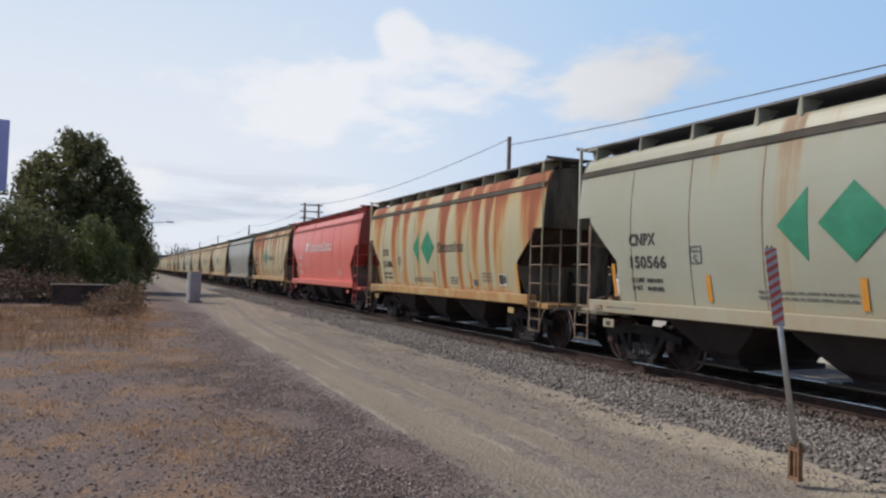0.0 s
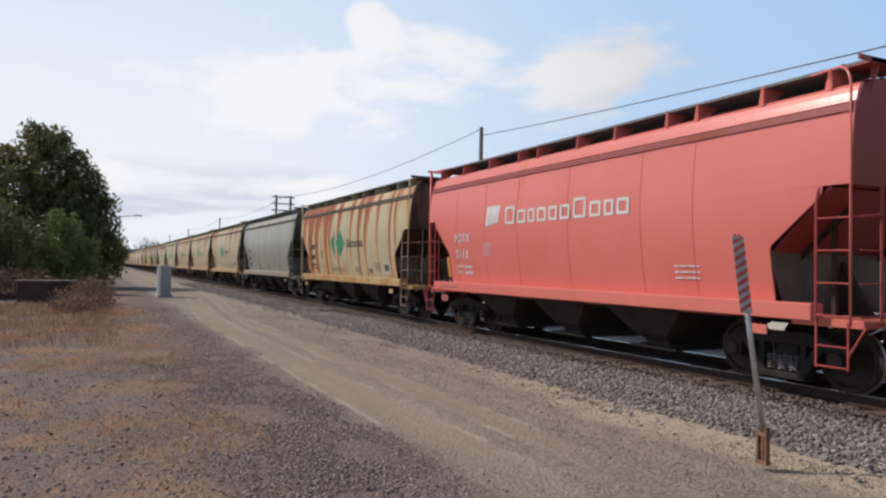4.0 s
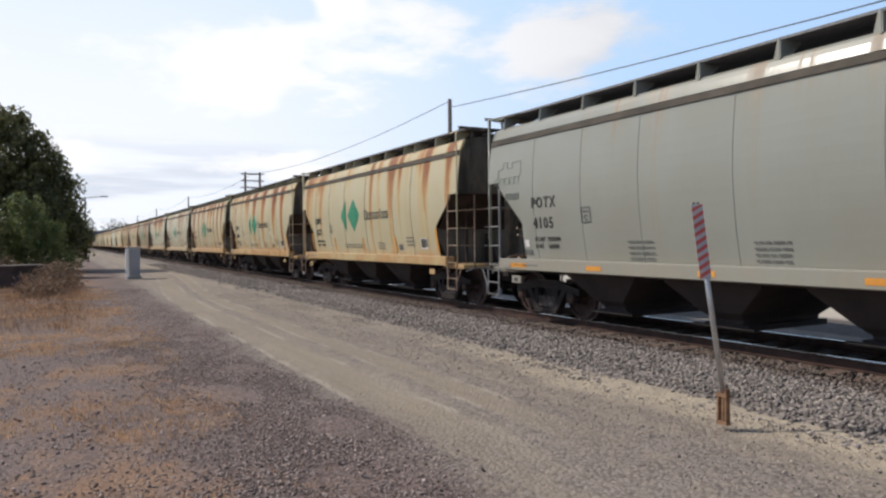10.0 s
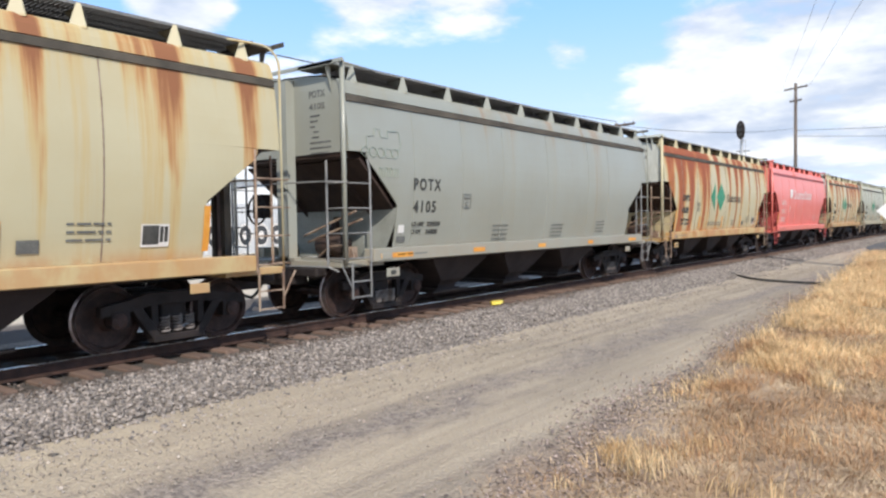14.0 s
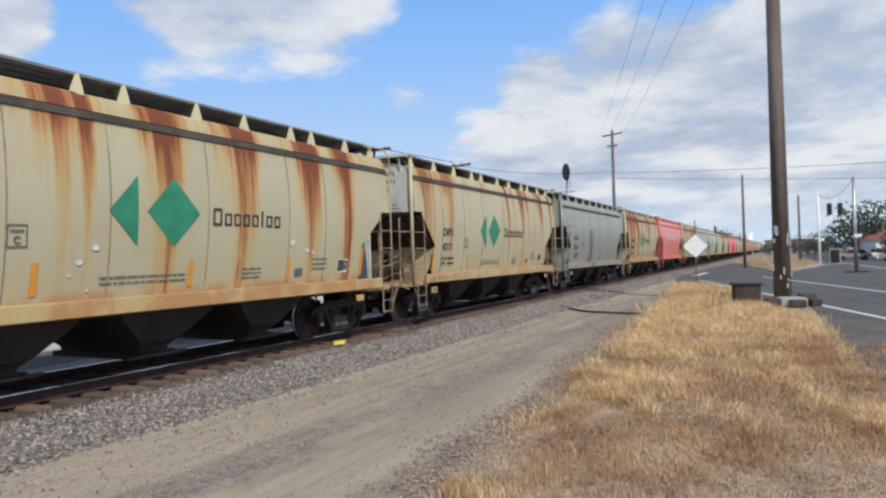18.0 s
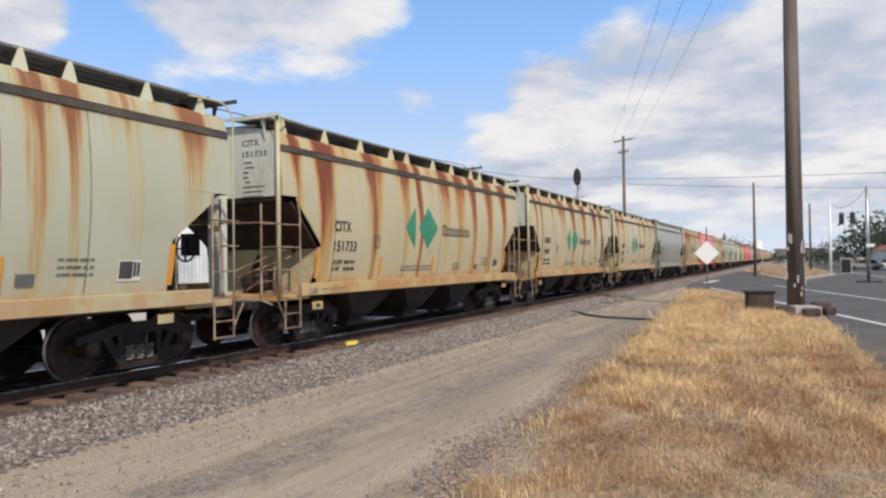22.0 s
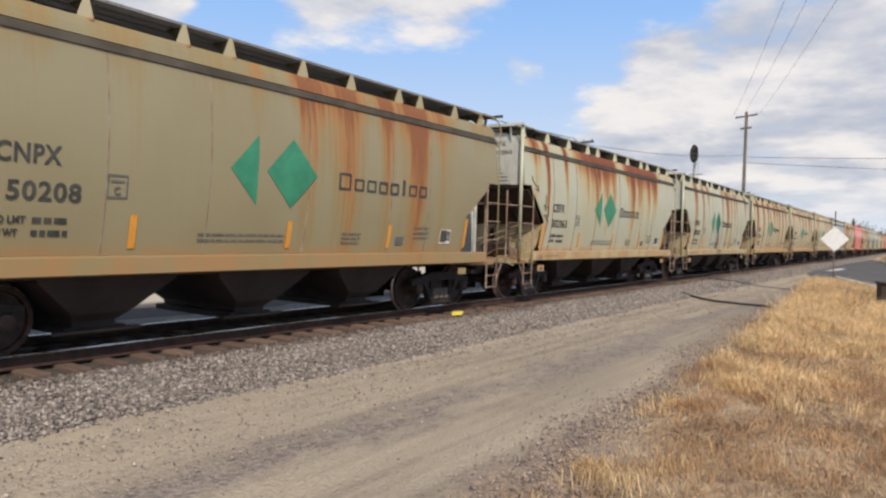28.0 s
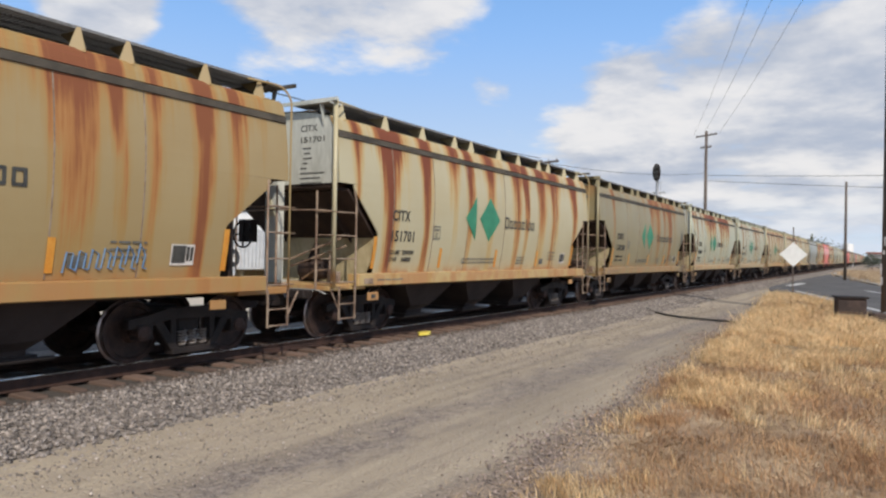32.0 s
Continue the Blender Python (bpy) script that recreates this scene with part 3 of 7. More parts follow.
# ---- mesh helpers ----
class Shape:
    """Collects corners and faces of one mesh."""

    def __init__(self):
        self.v, self.f = [], []

    def add(self, verts, faces):
        n = len(self.v)
        self.v += [tuple(p) for p in verts]
        self.f += [tuple(i + n for i in q) for q in faces]
        return self

    def box(self, x0, x1, y0, y1, z0, z1):
        return self.add([(x, y, z) for x in (x0, x1) for y in (y0, y1) for z in (z0, z1)],
                        [(0, 1, 3, 2), (4, 6, 7, 5), (0, 4, 5, 1), (2, 3, 7, 6), (0, 2, 6, 4), (1, 5, 7, 3)])

    def tube(self, p0, p1, r, n=8, r1=None):
        a, b = Vector(p0), Vector(p1)
        d = (b - a).normalized()
        u = d.orthogonal().normalized()
        w = d.cross(u)
        r1 = r if r1 is None else r1
        vs = [a + (u * math.cos(2 * math.pi * i / n) + w * math.sin(2 * math.pi * i / n)) * r for i in range(n)]
        vs += [b + (u * math.cos(2 * math.pi * i / n) + w * math.sin(2 * math.pi * i / n)) * r1 for i in range(n)]
        fs = [(i, (i + 1) % n, n + (i + 1) % n, n + i) for i in range(n)] + [tuple(range(n - 1, -1, -1)), tuple(range(n, 2 * n))]
        return self.add(vs, fs)

    def path(self, pts, r, n=6):
        pts = [Vector(p) for p in pts]
        k = len(pts)
        ref = (pts[-1] - pts[0]).orthogonal() if (pts[-1] - pts[0]).length > 1e-6 else Vector((0, 1, 0.01))
        vs = []
        for i, p in enumerate(pts):
            d = (pts[min(i + 1, k - 1)] - pts[max(i - 1, 0)]).normalized()
            u = (ref - d * ref.dot(d))
            u = u.normalized() if u.length > 1e-3 else d.orthogonal().normalized()
            w = d.cross(u)
            vs += [p + (u * math.cos(2 * math.pi * j / n) + w * math.sin(2 * math.pi * j / n)) * r for j in range(n)]
        fs = [(i * n + j, i * n + (j + 1) % n, (i + 1) * n + (j + 1) % n, (i + 1) * n + j) for i in range(k - 1) for j in range(n)]
        return self.add(vs, fs + [tuple(range(n - 1, -1, -1)), tuple(range((k - 1) * n, k * n))])

    def prism(self, pts, vec):
        """A flat outline of points pushed along vec."""
        n = len(pts)
        vs = [Vector(p) for p in pts]
        vs += [p + Vector(vec) for p in vs]
        return self.add(vs, [tuple(range(n - 1, -1, -1)), tuple(range(n, 2 * n))] + [(i, (i + 1) % n, n + (i + 1) % n, n + i) for i in range(n)])

    def skin(self, rings):
        """Joins equal open rows of points."""
        n = len(rings[0])
        return self.add([p for r in rings for p in r], [(j * n + i, j * n + i + 1, (j + 1) * n + i + 1, (j + 1) * n + i) for j in range(len(rings) - 1) for i in range(n - 1)])

    def lathe(self, profile, centre, axis="y", n=20):
        """A closed profile of (radius, along) turned round an axis."""
        rings = []
        for i in range(n):
            a = 2 * math.pi * i / n
            ring = []
            for r, h in profile:
                c, s = r * math.cos(a), r * math.sin(a)
                p = (c, h, s) if axis == "y" else ((c, s, h) if axis == "z" else (h, c, s))
                ring.append(tuple(q + o for q, o in zip(p, centre)))
            rings.append(ring)
        m = len(profile)
        return self.add([p for r in rings for p in r], [(i * m + j, i * m + j + 1, ((i + 1) % n) * m + j + 1, ((i + 1) % n) * m + j) for i in range(n) for j in range(m - 1)])

    def mesh(self, name, bevel=0.0, smooth=False):
        me = bpy.data.meshes.new(name)
        me.from_pydata(self.v, [], self.f)
        bm = bmesh.new()
        bm.from_mesh(me)
        if len(bm.verts) < 3000:
            bmesh.ops.remove_doubles(bm, verts=bm.verts, dist=0.0004)
        bmesh.ops.recalc_face_normals(bm, faces=bm.faces)
        if bevel:
            bmesh.ops.bevel(bm, geom=bm.edges[:], offset=bevel, segments=1, affect="EDGES", clamp_overlap=True)
        for face in bm.faces:
            face.smooth = smooth
        bm.to_mesh(me)
        bm.free()
        return me


CACHE = {}


def part(name, shape, material, parent=None, label="", bevel=0.0, smooth=False, key=None):
    """Links a shape as one mesh object under a thing; shapes with the same key share their mesh."""
    if key is not None and key in CACHE:
        me = CACHE[key]
    else:
        me = shape().mesh(name, bevel, smooth) if callable(shape) else shape.mesh(name, bevel, smooth)
        me.materials.append(material)
        if key is not None:
            CACHE[key] = me
    ob = new(name, me)
    if me.materials[0] != material:
        ob.material_slots[0].link = "OBJECT"
        ob.material_slots[0].material = material
    if parent is not None:
        ob.parent = parent
    if label:
        ob["label"] = label
    return ob


def thing(name, label, category, at=(0, 0, 0), turn=0, group="", kind=""):
    ob = new(name)
    ob.empty_display_size = 0.2
    ob.matrix_world = pose(*at, 0, 0, turn)
    return tagged(ob, label, category, group, kind)


def lettering(name, text, size, material, parent, x, z, width=None, y=-1.629, spread=1.0, label=""):
    """Letters that stand on a car's side, from x to the right, with the base at z."""
    key = ("text", text, size, width)
    if key not in CACHE:
        cu = bpy.data.curves.new("letters", "FONT")
        cu.body, cu.size, cu.extrude, cu.resolution_u = text, size, 0.003, 3
        cu.offset, cu.space_character = size * 0.021, spread
        tmp = new("letters", cu)
        bpy.context.view_layer.update()
        me = bpy.data.meshes.new_from_object(tmp.evaluated_get(bpy.context.evaluated_depsgraph_get()))
        xs = [p.co.x for p in me.vertices] or [0, 1]
        s = width / (max(xs) - min(xs)) if width else 1.0
        x_min = min(xs)
        for p in me.vertices:
            p.co = ((p.co.x - x_min) * s, -p.co.z, p.co.y)
        bpy.data.objects.remove(tmp)
        bpy.data.curves.remove(cu)
        me.materials.clear()
        me.materials.append(material)
        CACHE[key] = me
    ob = new(name, CACHE[key])
    if ob.data.materials[0] != material:
        ob.material_slots[0].link = "OBJECT"
        ob.material_slots[0].material = material
    ob.parent, ob.location = parent, (x, y, z)
    if label:
        ob["label"] = label
    return ob


# ---- ground ----
def ground_sheet():
    xs = np.unique(np.concatenate([np.linspace(-3000, -120, 25), np.linspace(-120, -40, 60), np.linspace(-40, 60, 401), np.linspace(60, 200, 60), np.linspace(200, 3000, 25)]))
    ys = np.unique(np.concatenate([np.linspace(-3000, -30, 25), np.linspace(-30, -8, 30), np.linspace(-8, 8, 81), np.linspace(8, 60, 40), np.linspace(60, 3000, 25)]))
    nx, ny = len(xs), len(ys)
    verts = []
    for y in ys:
        for x in xs:
            near = max(0.0, 1 - abs(x) / 70) * max(0.0, min(1.0, (7.2 - y) / 1.5)) * max(0.0, min(1.0, (y + 20) / 8))
            z = 0.0
            if near > 0:
                z = near * (0.035 * noise.noise((x * 0.5, y * 0.9, 0)) + 0.02 * noise.noise((x * 1.7, y * 2.3, 4)) + 0.012 * noise.noise((x * 0.4, y * 5.0, 9)))
                if 2.7 < y < 6.5:
                    z -= near * 0.03
            verts.append((x, y, z - 0.02))
    faces = [(j * nx + i, j * nx + i + 1, (j + 1) * nx + i + 1, (j + 1) * nx + i) for j in range(ny - 1) for i in range(nx - 1)]
    me = bpy.data.meshes.new("ground")
    me.from_pydata(verts, [], faces)
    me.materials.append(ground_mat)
    for p in me.polygons:
        p.use_smooth = True
    return tagged(new("ground", me), "dusty gravel ground with tyre tracks and dry weeds", "ground", kind="structure")


ground_sheet()
YC, RZ = 10.25, 0.26
TRACK_FROM, TRACK_TO = -520.0, 620.0


def bed_height(y):
    d = abs(y - YC)
    return float(np.interp(d, [1.2, 1.6, 3.3, 3.6], [0.045, 0.062, 0.0, -0.04]))


def track():
    bed = Shape()
    prof = [6.65, 6.9, 7.5, 8.2, 8.8, 9.4, 11.1, 11.7, 12.3, 13.0, 13.8, 14.3]
    xs = [TRACK_FROM, -200, -120] + [x * 0.5 for x in range(-120, 161)] + [140, 240, TRACK_TO]
    bed.skin([[(x, y, bed_height(y) + (0.02 * noise.noise((x * 1.1, y * 1.4, 2)) if abs(x) < 80 else 0)) for y in prof] for x in xs])
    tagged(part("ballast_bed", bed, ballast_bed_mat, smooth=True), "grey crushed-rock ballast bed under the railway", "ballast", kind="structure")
    t = thing("railway_track", "rusty steel rails on weathered wooden ties", "track", kind="structure")
    prof = [(-0.07, 0.10), (0.07, 0.10), (0.07, 0.115), (0.012, 0.13), (0.012, 0.215), (0.036, 0.225), (0.036, 0.252), (-0.036, 0.252), (-0.036, 0.225), (-0.012, 0.215), (-0.012, 0.13), (-0.07, 0.115)]
    for y in (YC - 0.755, YC + 0.755):
        r = part("rail", Shape().prism([(TRACK_FROM, y + a, z) for a, z in prof], (TRACK_TO - TRACK_FROM, 0, 0)), rail_rust, t)
        part("rail_head", Shape().box(TRACK_FROM, TRACK_TO, y - 0.03, y + 0.03, 0.252, RZ), rail_top, r, "wheel-polished rail head")
    return t


track_thing = track()


# ---- the train ----
HB, HL = 6.48, 7.18          # half length of the body, and over the couplers
SIDE = 1.61
DEC = -SIDE - 0.016        # where paint marks lie on the side
WHEEL_R, TRUCK_X, AXLE = 0.457, 5.03, 0.89
SEAMS = [-4.75, -3.2, -1.66, 0.3, 2.5, 3.75]


def knee_in(z, end):
    """How far the side sheet stops short of the car's end at a height under the end wall, which hangs lower at the +x end."""
    if end > 0:
        return float(np.interp(z, [1.27, 2.03, 2.08, 2.68, 2.76, 2.86], [1.27, 1.27, 1.24, 0.48, 0.42, 0.40])) if z < 2.8605 else 0.0
    return float(np.interp(z, [1.27, 2.03, 2.08, 2.80, 2.88, 2.97], [1.27, 1.27, 1.24, 0.50, 0.44, 0.42]))


def tuck(z):
    """How far the rounded side lies in from its widest line at a height over the rail."""
    return float(np.interp(z, TUCK_Z, TUCK_IN))


TUCK_Z = [1.27, 1.45, 1.65, 1.85, 2.05, 2.25, 2.45, 2.65, 2.85, 3.05, 3.25, 3.45, 3.65, 3.85, 3.97, 4.09, 4.17, 4.22]
TUCK_IN = [0.178, 0.140, 0.103, 0.072, 0.047, 0.027, 0.012, 0.003, 0.0, 0.006, 0.018, 0.036, 0.059, 0.084, 0.105, 0.145, 0.185, 0.235]


def side_profile(z):
    """Half width of the body at a height over the rail."""
    return SIDE - tuck(z)


def side_panel(x0, x1, sign, first, last, deep=1.0):
    s = Shape()
    zs_low, zs_up = [z for z in TUCK_Z if z < 2.84] + [2.03, 2.08, 2.68, 2.76, 2.80, 2.86, 2.861, 2.88, 2.97], [2.97] + [z for z in TUCK_Z if 2.97 < z < 3.93] + [3.94]
    for zs, low in ((sorted(zs_low), True), (zs_up, False)):
        rows, back = [], []
        for z in zs:
            a = x0 + (knee_in(z, -1) * deep if first and low else 0.0)
            b = x1 - (knee_in(z, 1) if last and low else 0.0)
            a, b = max(a, x0 + 0.004), min(b, x1 - 0.004)
            xs = [a + (b - a) * i / 4 for i in range(5)]
            puff = 0.012 if last - first < 1 or not (first and last) else 0.0
            rows.append([(x, sign * (side_profile(z) + puff * (1 - (i / 2 - 1) ** 2) * min(1.0, 1.6 - abs(z - 2.6))), z) for i, x in enumerate(xs)])
            back.append([(x, sign * (side_profile(z) - 0.025), z) for x in xs])
        s.skin(rows).skin(back)
        s.skin([[r[0] for r in rows], [r[0] for r in back]]).skin([[r[-1] for r in rows], [r[-1] for r in back]])
        s.skin([rows[0], back[0]]).skin([rows[-1], back[-1]])
    return s


def side_seam(x):
    rows = []
    for z in [1.28] + [z for z in TUCK_Z if 1.3 < z < 3.8] + [3.82]:
        p = side_profile(z)
        rows.append([(x - 0.013, -p + 0.01, z), (x - 0.009, -p - 0.007, z), (x + 0.009, -p - 0.007, z), (x + 0.013, -p + 0.01, z)])
    return Shape().skin(rows)


def end_wall(sg):
    half = [(side_profile(z) - 0.027, z) for z in (2.86 if sg > 0 else 2.97, 3.05, 3.25, 3.45, 3.65, 3.85, 3.97, 4.09, 4.17)] + [(1.28, 4.23), (1.0, 4.3), (0.5, 4.36)]
    arc = [(-y, z) for y, z in half] + [(0, 4.385)] + [(y, z) for y, z in reversed(half)]
    s = Shape().prism([(sg * (HB - 0.03), y, z) for y, z in arc], (-sg * 0.03, 0, 0))
    return s


def end_rib(sg):
    x = sg * (HB - 0.03)
    return Shape().prism([(x, -0.19, 1.07), (x + sg * 0.16, -0.15, 1.07), (x + sg * 0.16, 0.15, 1.07), (x, 0.19, 1.07)], (0, 0, 3.26)).box(min(x, x + sg * 0.16), max(x, x + sg * 0.16), -0.28, 0.28, 1.07, 1.12)


def slope_sheet(sg):
    return Shape().prism([(sg * (HB - 0.28), -1.57, 2.84), (sg * (HB - 0.28), 1.57, 2.84), (sg * (HB - 1.9), 1.38, 1.42), (sg * (HB - 1.9), -1.38, 1.42)], (-sg * 0.04, 0, 0.03))


def hopper_inside():
    return Shape().prism([(-4.3, -1.36, 0.98), (4.3, -1.36, 0.98), (HB - 1.85, -1.36, 1.5), (HB - 0.32, -1.36, 2.86), (HB - 0.06, -1.36, 2.9), (HB - 0.06, -1.36, 4.05), (-HB + 0.06, -1.36, 4.05), (-HB + 0.06, -1.36, 2.9), (-HB + 0.32, -1.36, 2.86), (-HB + 1.85, -1.36, 1.5)], (0, 2.72, 0))


def stiffener(sg):
    return Shape().prism([(sg * (HB - 0.5), -0.015, 2.52), (sg * (HB - 1.24), -0.015, 1.87), (sg * (HB - 1.24), -0.015, 1.98), (sg * (HB - 0.5), -0.015, 2.64)], (0, 0.03, 0))


def sill_web(sg):
    """The web over the end platform."""
    return Shape().prism([(sg * (HB - 0.72), -0.06, 1.05), (sg * (HB - 1.2), -0.06, 1.86), (sg * (HB - 1.3), -0.06, 1.05)], (0, 0.12, 0))


LADDER_Z = [1.12 + 0.433 * i for i in range(4)]


def ladder_post(x_out, sign, z_top):
    """The tall outer rail: an angle iron at one end, a pipe that bends over onto the roof walk at the other."""
    y = sign * (SIDE + 0.02)
    if x_out < 0:
        y, x_out = sign * (SIDE - 0.05), x_out - 0.02
        s = Shape().box(x_out - 0.03, x_out + 0.012, y - 0.012, y + 0.012, 1.0, z_top + 0.02)
        s.box(x_out - 0.035, x_out - 0.018, min(y, y - sign * 0.07), max(y, y - sign * 0.07), 1.0, z_top + 0.02)
        return s.tube((x_out, y, z_top - 0.03), (x_out + 0.95, sign * 1.37, z_top), 0.018, 6)
    arc = [(x_out - 0.30 * (1 - math.cos(a)), y * (1 - 0.10 * (1 - math.cos(a))), z_top - 0.36 + 0.33 * math.sin(a)) for a in [0.26 * i for i in range(7)]]
    return Shape().path([(x_out, y, 1.0), (x_out, y, 3.2)] + arc + [(x_out - 0.75, sign * 1.38, z_top - 0.03)], 0.018, 7)


def ladder_rail(x_in, sign):
    y = sign * (SIDE + 0.02)
    return Shape().path([(x_in, y, 1.0), (x_in, y, 2.64), (x_in + 0.03 * (1 if x_in > 0 else -1), y * 0.985, 2.84)], 0.021, 5)


def stirrup(x_in, x_out, sign):
    y = sign * (SIDE + 0.03)
    s = Shape()
    for x in (x_in, x_out):
        s.box(x - 0.012, x + 0.012, y - 0.014, y + 0.014, 0.42, 1.04)
    end = 1 if x_out > 0 else -1
    s.tube((x_out + end * 0.24, y, 1.0), (x_out, y, 0.6), 0.016, 5)
    for z in (0.45, 0.72):
        s.box(min(x_in, x_out), max(x_in, x_out), y - 0.018, y + 0.018, z - 0.01, z + 0.01)
    return s


def grating(sg, near):
    """Roof walk: cross bars on long bars where it is seen from near, else one sheet."""
    a, b, lo, hi = min(sg * 0.56, sg * 1.36), max(sg * 0.56, sg * 1.36), 4.47, 4.51
    if not near:
        return Shape().box(-HB - 0.1, HB + 0.1, a, b, lo, hi)
    s = Shape()
    for y in (a, a + 0.26, a + 0.52, b - 0.03):
        s.box(-HB - 0.1, HB + 0.1, y, y + 0.03, lo, hi)
    for i in range(226):
        x = -HB - 0.09 + i * 0.0579
        s.box(x, x + 0.038, a + 0.004, b - 0.004, lo + 0.004, hi - 0.004)
    return s


def bracket(sg):
    """Bent gusset under the roof walk: a slanted leaf turned to the car's end, and one square to the side."""
    s = Shape().prism([(-0.10, sg * 1.33, 4.2), (0.07, sg * 1.44, 4.18), (0.03, sg * 1.385, 4.495), (-0.01, sg * 1.36, 4.495)], (0.008, -sg * 0.008, 0))
    return s.prism([(0.075, sg * 1.43, 4.19), (0.035, sg * 1.375, 4.475), (0.035, sg * 0.9, 4.475), (0.075, sg * 1.15, 4.3)], (0.012, 0, 0))


def corner_platform(sg, se):
    """End of the roof walk: a framed board that stands a little past the end wall, on a gusset."""
    x0, x1 = sorted((se * (HB - 0.3), se * (HB + 0.13)))
    y0, y1 = sorted((sg * 0.5, sg * 1.38))
    s = Shape().box(x0, x1, y0, y1, 4.45, 4.475)
    for a in (x0, x1 - 0.03):
        s.box(a, a + 0.03, y0, y1, 4.475, 4.52)
    s.box(*sorted((se * (HB + 0.1), se * (HB + 0.13))), *sorted((sg * 0.02, sg * 1.62)), 4.46, 4.525)
    return s.prism([(se * (HB + 0.11), sg * 1.2, 4.45), (se * HB, sg * 1.2, 4.45), (se * HB, sg * 1.2, 4.05)], (0, 0.02, 0))


def end_plate(sg):
    """Cross plate over the truck, under the slope sheet."""
    x = sg * (HB - 1.27)
    edge = [(1.22, 1.06), (1.22, 1.2), (1.5, 1.75), (1.54, 2.0)]
    s = Shape().prism([(x, -y, z) for y, z in edge] + [(x, y, z) for y, z in reversed(edge)], (-sg * 0.03, 0, 0))
    return s.box(x - 0.03, x + 0.03, -0.09, 0.09, 1.06, 1.93)


def bay():
    """One outlet pocket under the car: sloped sheets down to a narrow chute with a flared foot."""
    s = Shape()
    rings = [(1.02, 0.97, 1.38), (0.94, 0.94, 1.35), (0.50, 0.40, 1.12), (0.38, 0.30, 0.95), (0.28, 0.28, 0.92)]
    vs, fs = [], []
    for z, x, y in rings:
        vs += [(-x, -y, z), (x, -y, z), (x, y, z), (-x, y, z)]
    fs = [(3, 2, 1, 0), (16, 17, 18, 19)] + [(k * 4 + i, k * 4 + (i + 1) % 4, k * 4 + 4 + (i + 1) % 4, k * 4 + 4 + i) for k in range(4) for i in range(4)]
    return s.add(vs, fs)


def side_frame(sign):
    """Cast truck side frame: bowed beam with a bolster window and two pedestals."""
    s = Shape()
    y = sign * 1.0
    up = [(-1.12, 0.52), (-1.12, 0.66), (-0.75, 0.72), (-0.45, 0.80), (0.45, 0.80), (0.75, 0.72), (1.12, 0.66), (1.12, 0.52), (0.68, 0.56), (0.42, 0.62), (-0.42, 0.62), (-0.68, 0.56)]
    s.prism([(x, y - 0.07, z) for x, z in up], (0, 0.14, 0))
    for sg in (-1, 1):
        s.prism([(sg * x, y - 0.08, z) for x, z in [(0.72, 0.62), (0.56, 0.62), (0.22, 0.12), (0.22, 0.27), (0.34, 0.25)]][:3] + [(sg * 0.38, y - 0.08, 0.12)], (0, 0.16, 0))
        s.box(sg * 0.86 - 0.13, sg * 0.86 + 0.13, y - 0.09, y + 0.09, 0.36, 0.58)
        s.box(sg * 0.36 - 0.05, sg * 0.36 + 0.05, y - 0.07, y + 0.07, 0.3, 0.64)
    s.box(-0.4, 0.4, y - 0.1, y + 0.1, 0.10, 0.20)
    return s


def coil():
    return Shape().path([(0.062 * math.cos(a * 0.7), 0.062 * math.sin(a * 0.7), 0.0052 * a) for a in range(46)], 0.016, 5)


def wheelset():
    s = Shape()
    s.tube((0, -1.0, 0), (0, 1.0, 0), 0.085, 10)
    for sg in (-1, 1):
        y = sg * 0.755
        prof = [(0.09, y - sg * 0.06), (0.13, y - sg * 0.05), (0.36, y - sg * 0.02), (0.39, y - sg * 0.07), (0.485, y - sg * 0.075), (0.487, y - sg * 0.045), (WHEEL_R, y - sg * 0.03), (0.452, y + sg * 0.06), (0.39, y + sg * 0.065), (0.37, y + sg * 0.02), (0.16, y + sg * 0.01), (0.12, y + sg * 0.09), (0.09, y + sg * 0.09)]
        s.lathe(prof, (0, 0, 0), "y", 24)
        s.lathe([(0.0, sg * 0.93), (0.11, sg * 0.93), (0.11, sg * 1.12), (0.06, sg * 1.14), (0.0, sg * 1.14)], (0, 0, 0), "y", 12)
        for k in range(3):
            a = 2 * math.pi * k / 3
            s.box(0.065 * math.cos(a) - 0.015, 0.065 * math.cos(a) + 0.015, sg * 1.13 - 0.015, sg * 1.13 + 0.02, 0.065 * math.sin(a) - 0.015, 0.065 * math.sin(a) + 0.015)
    return s


WHEELS = []
spring_mat = plain("spring_dust", (0.16, 0.135, 0.12), (0.28, 0.24, 0.22), 4, 0.7, 0.3, 0.2)


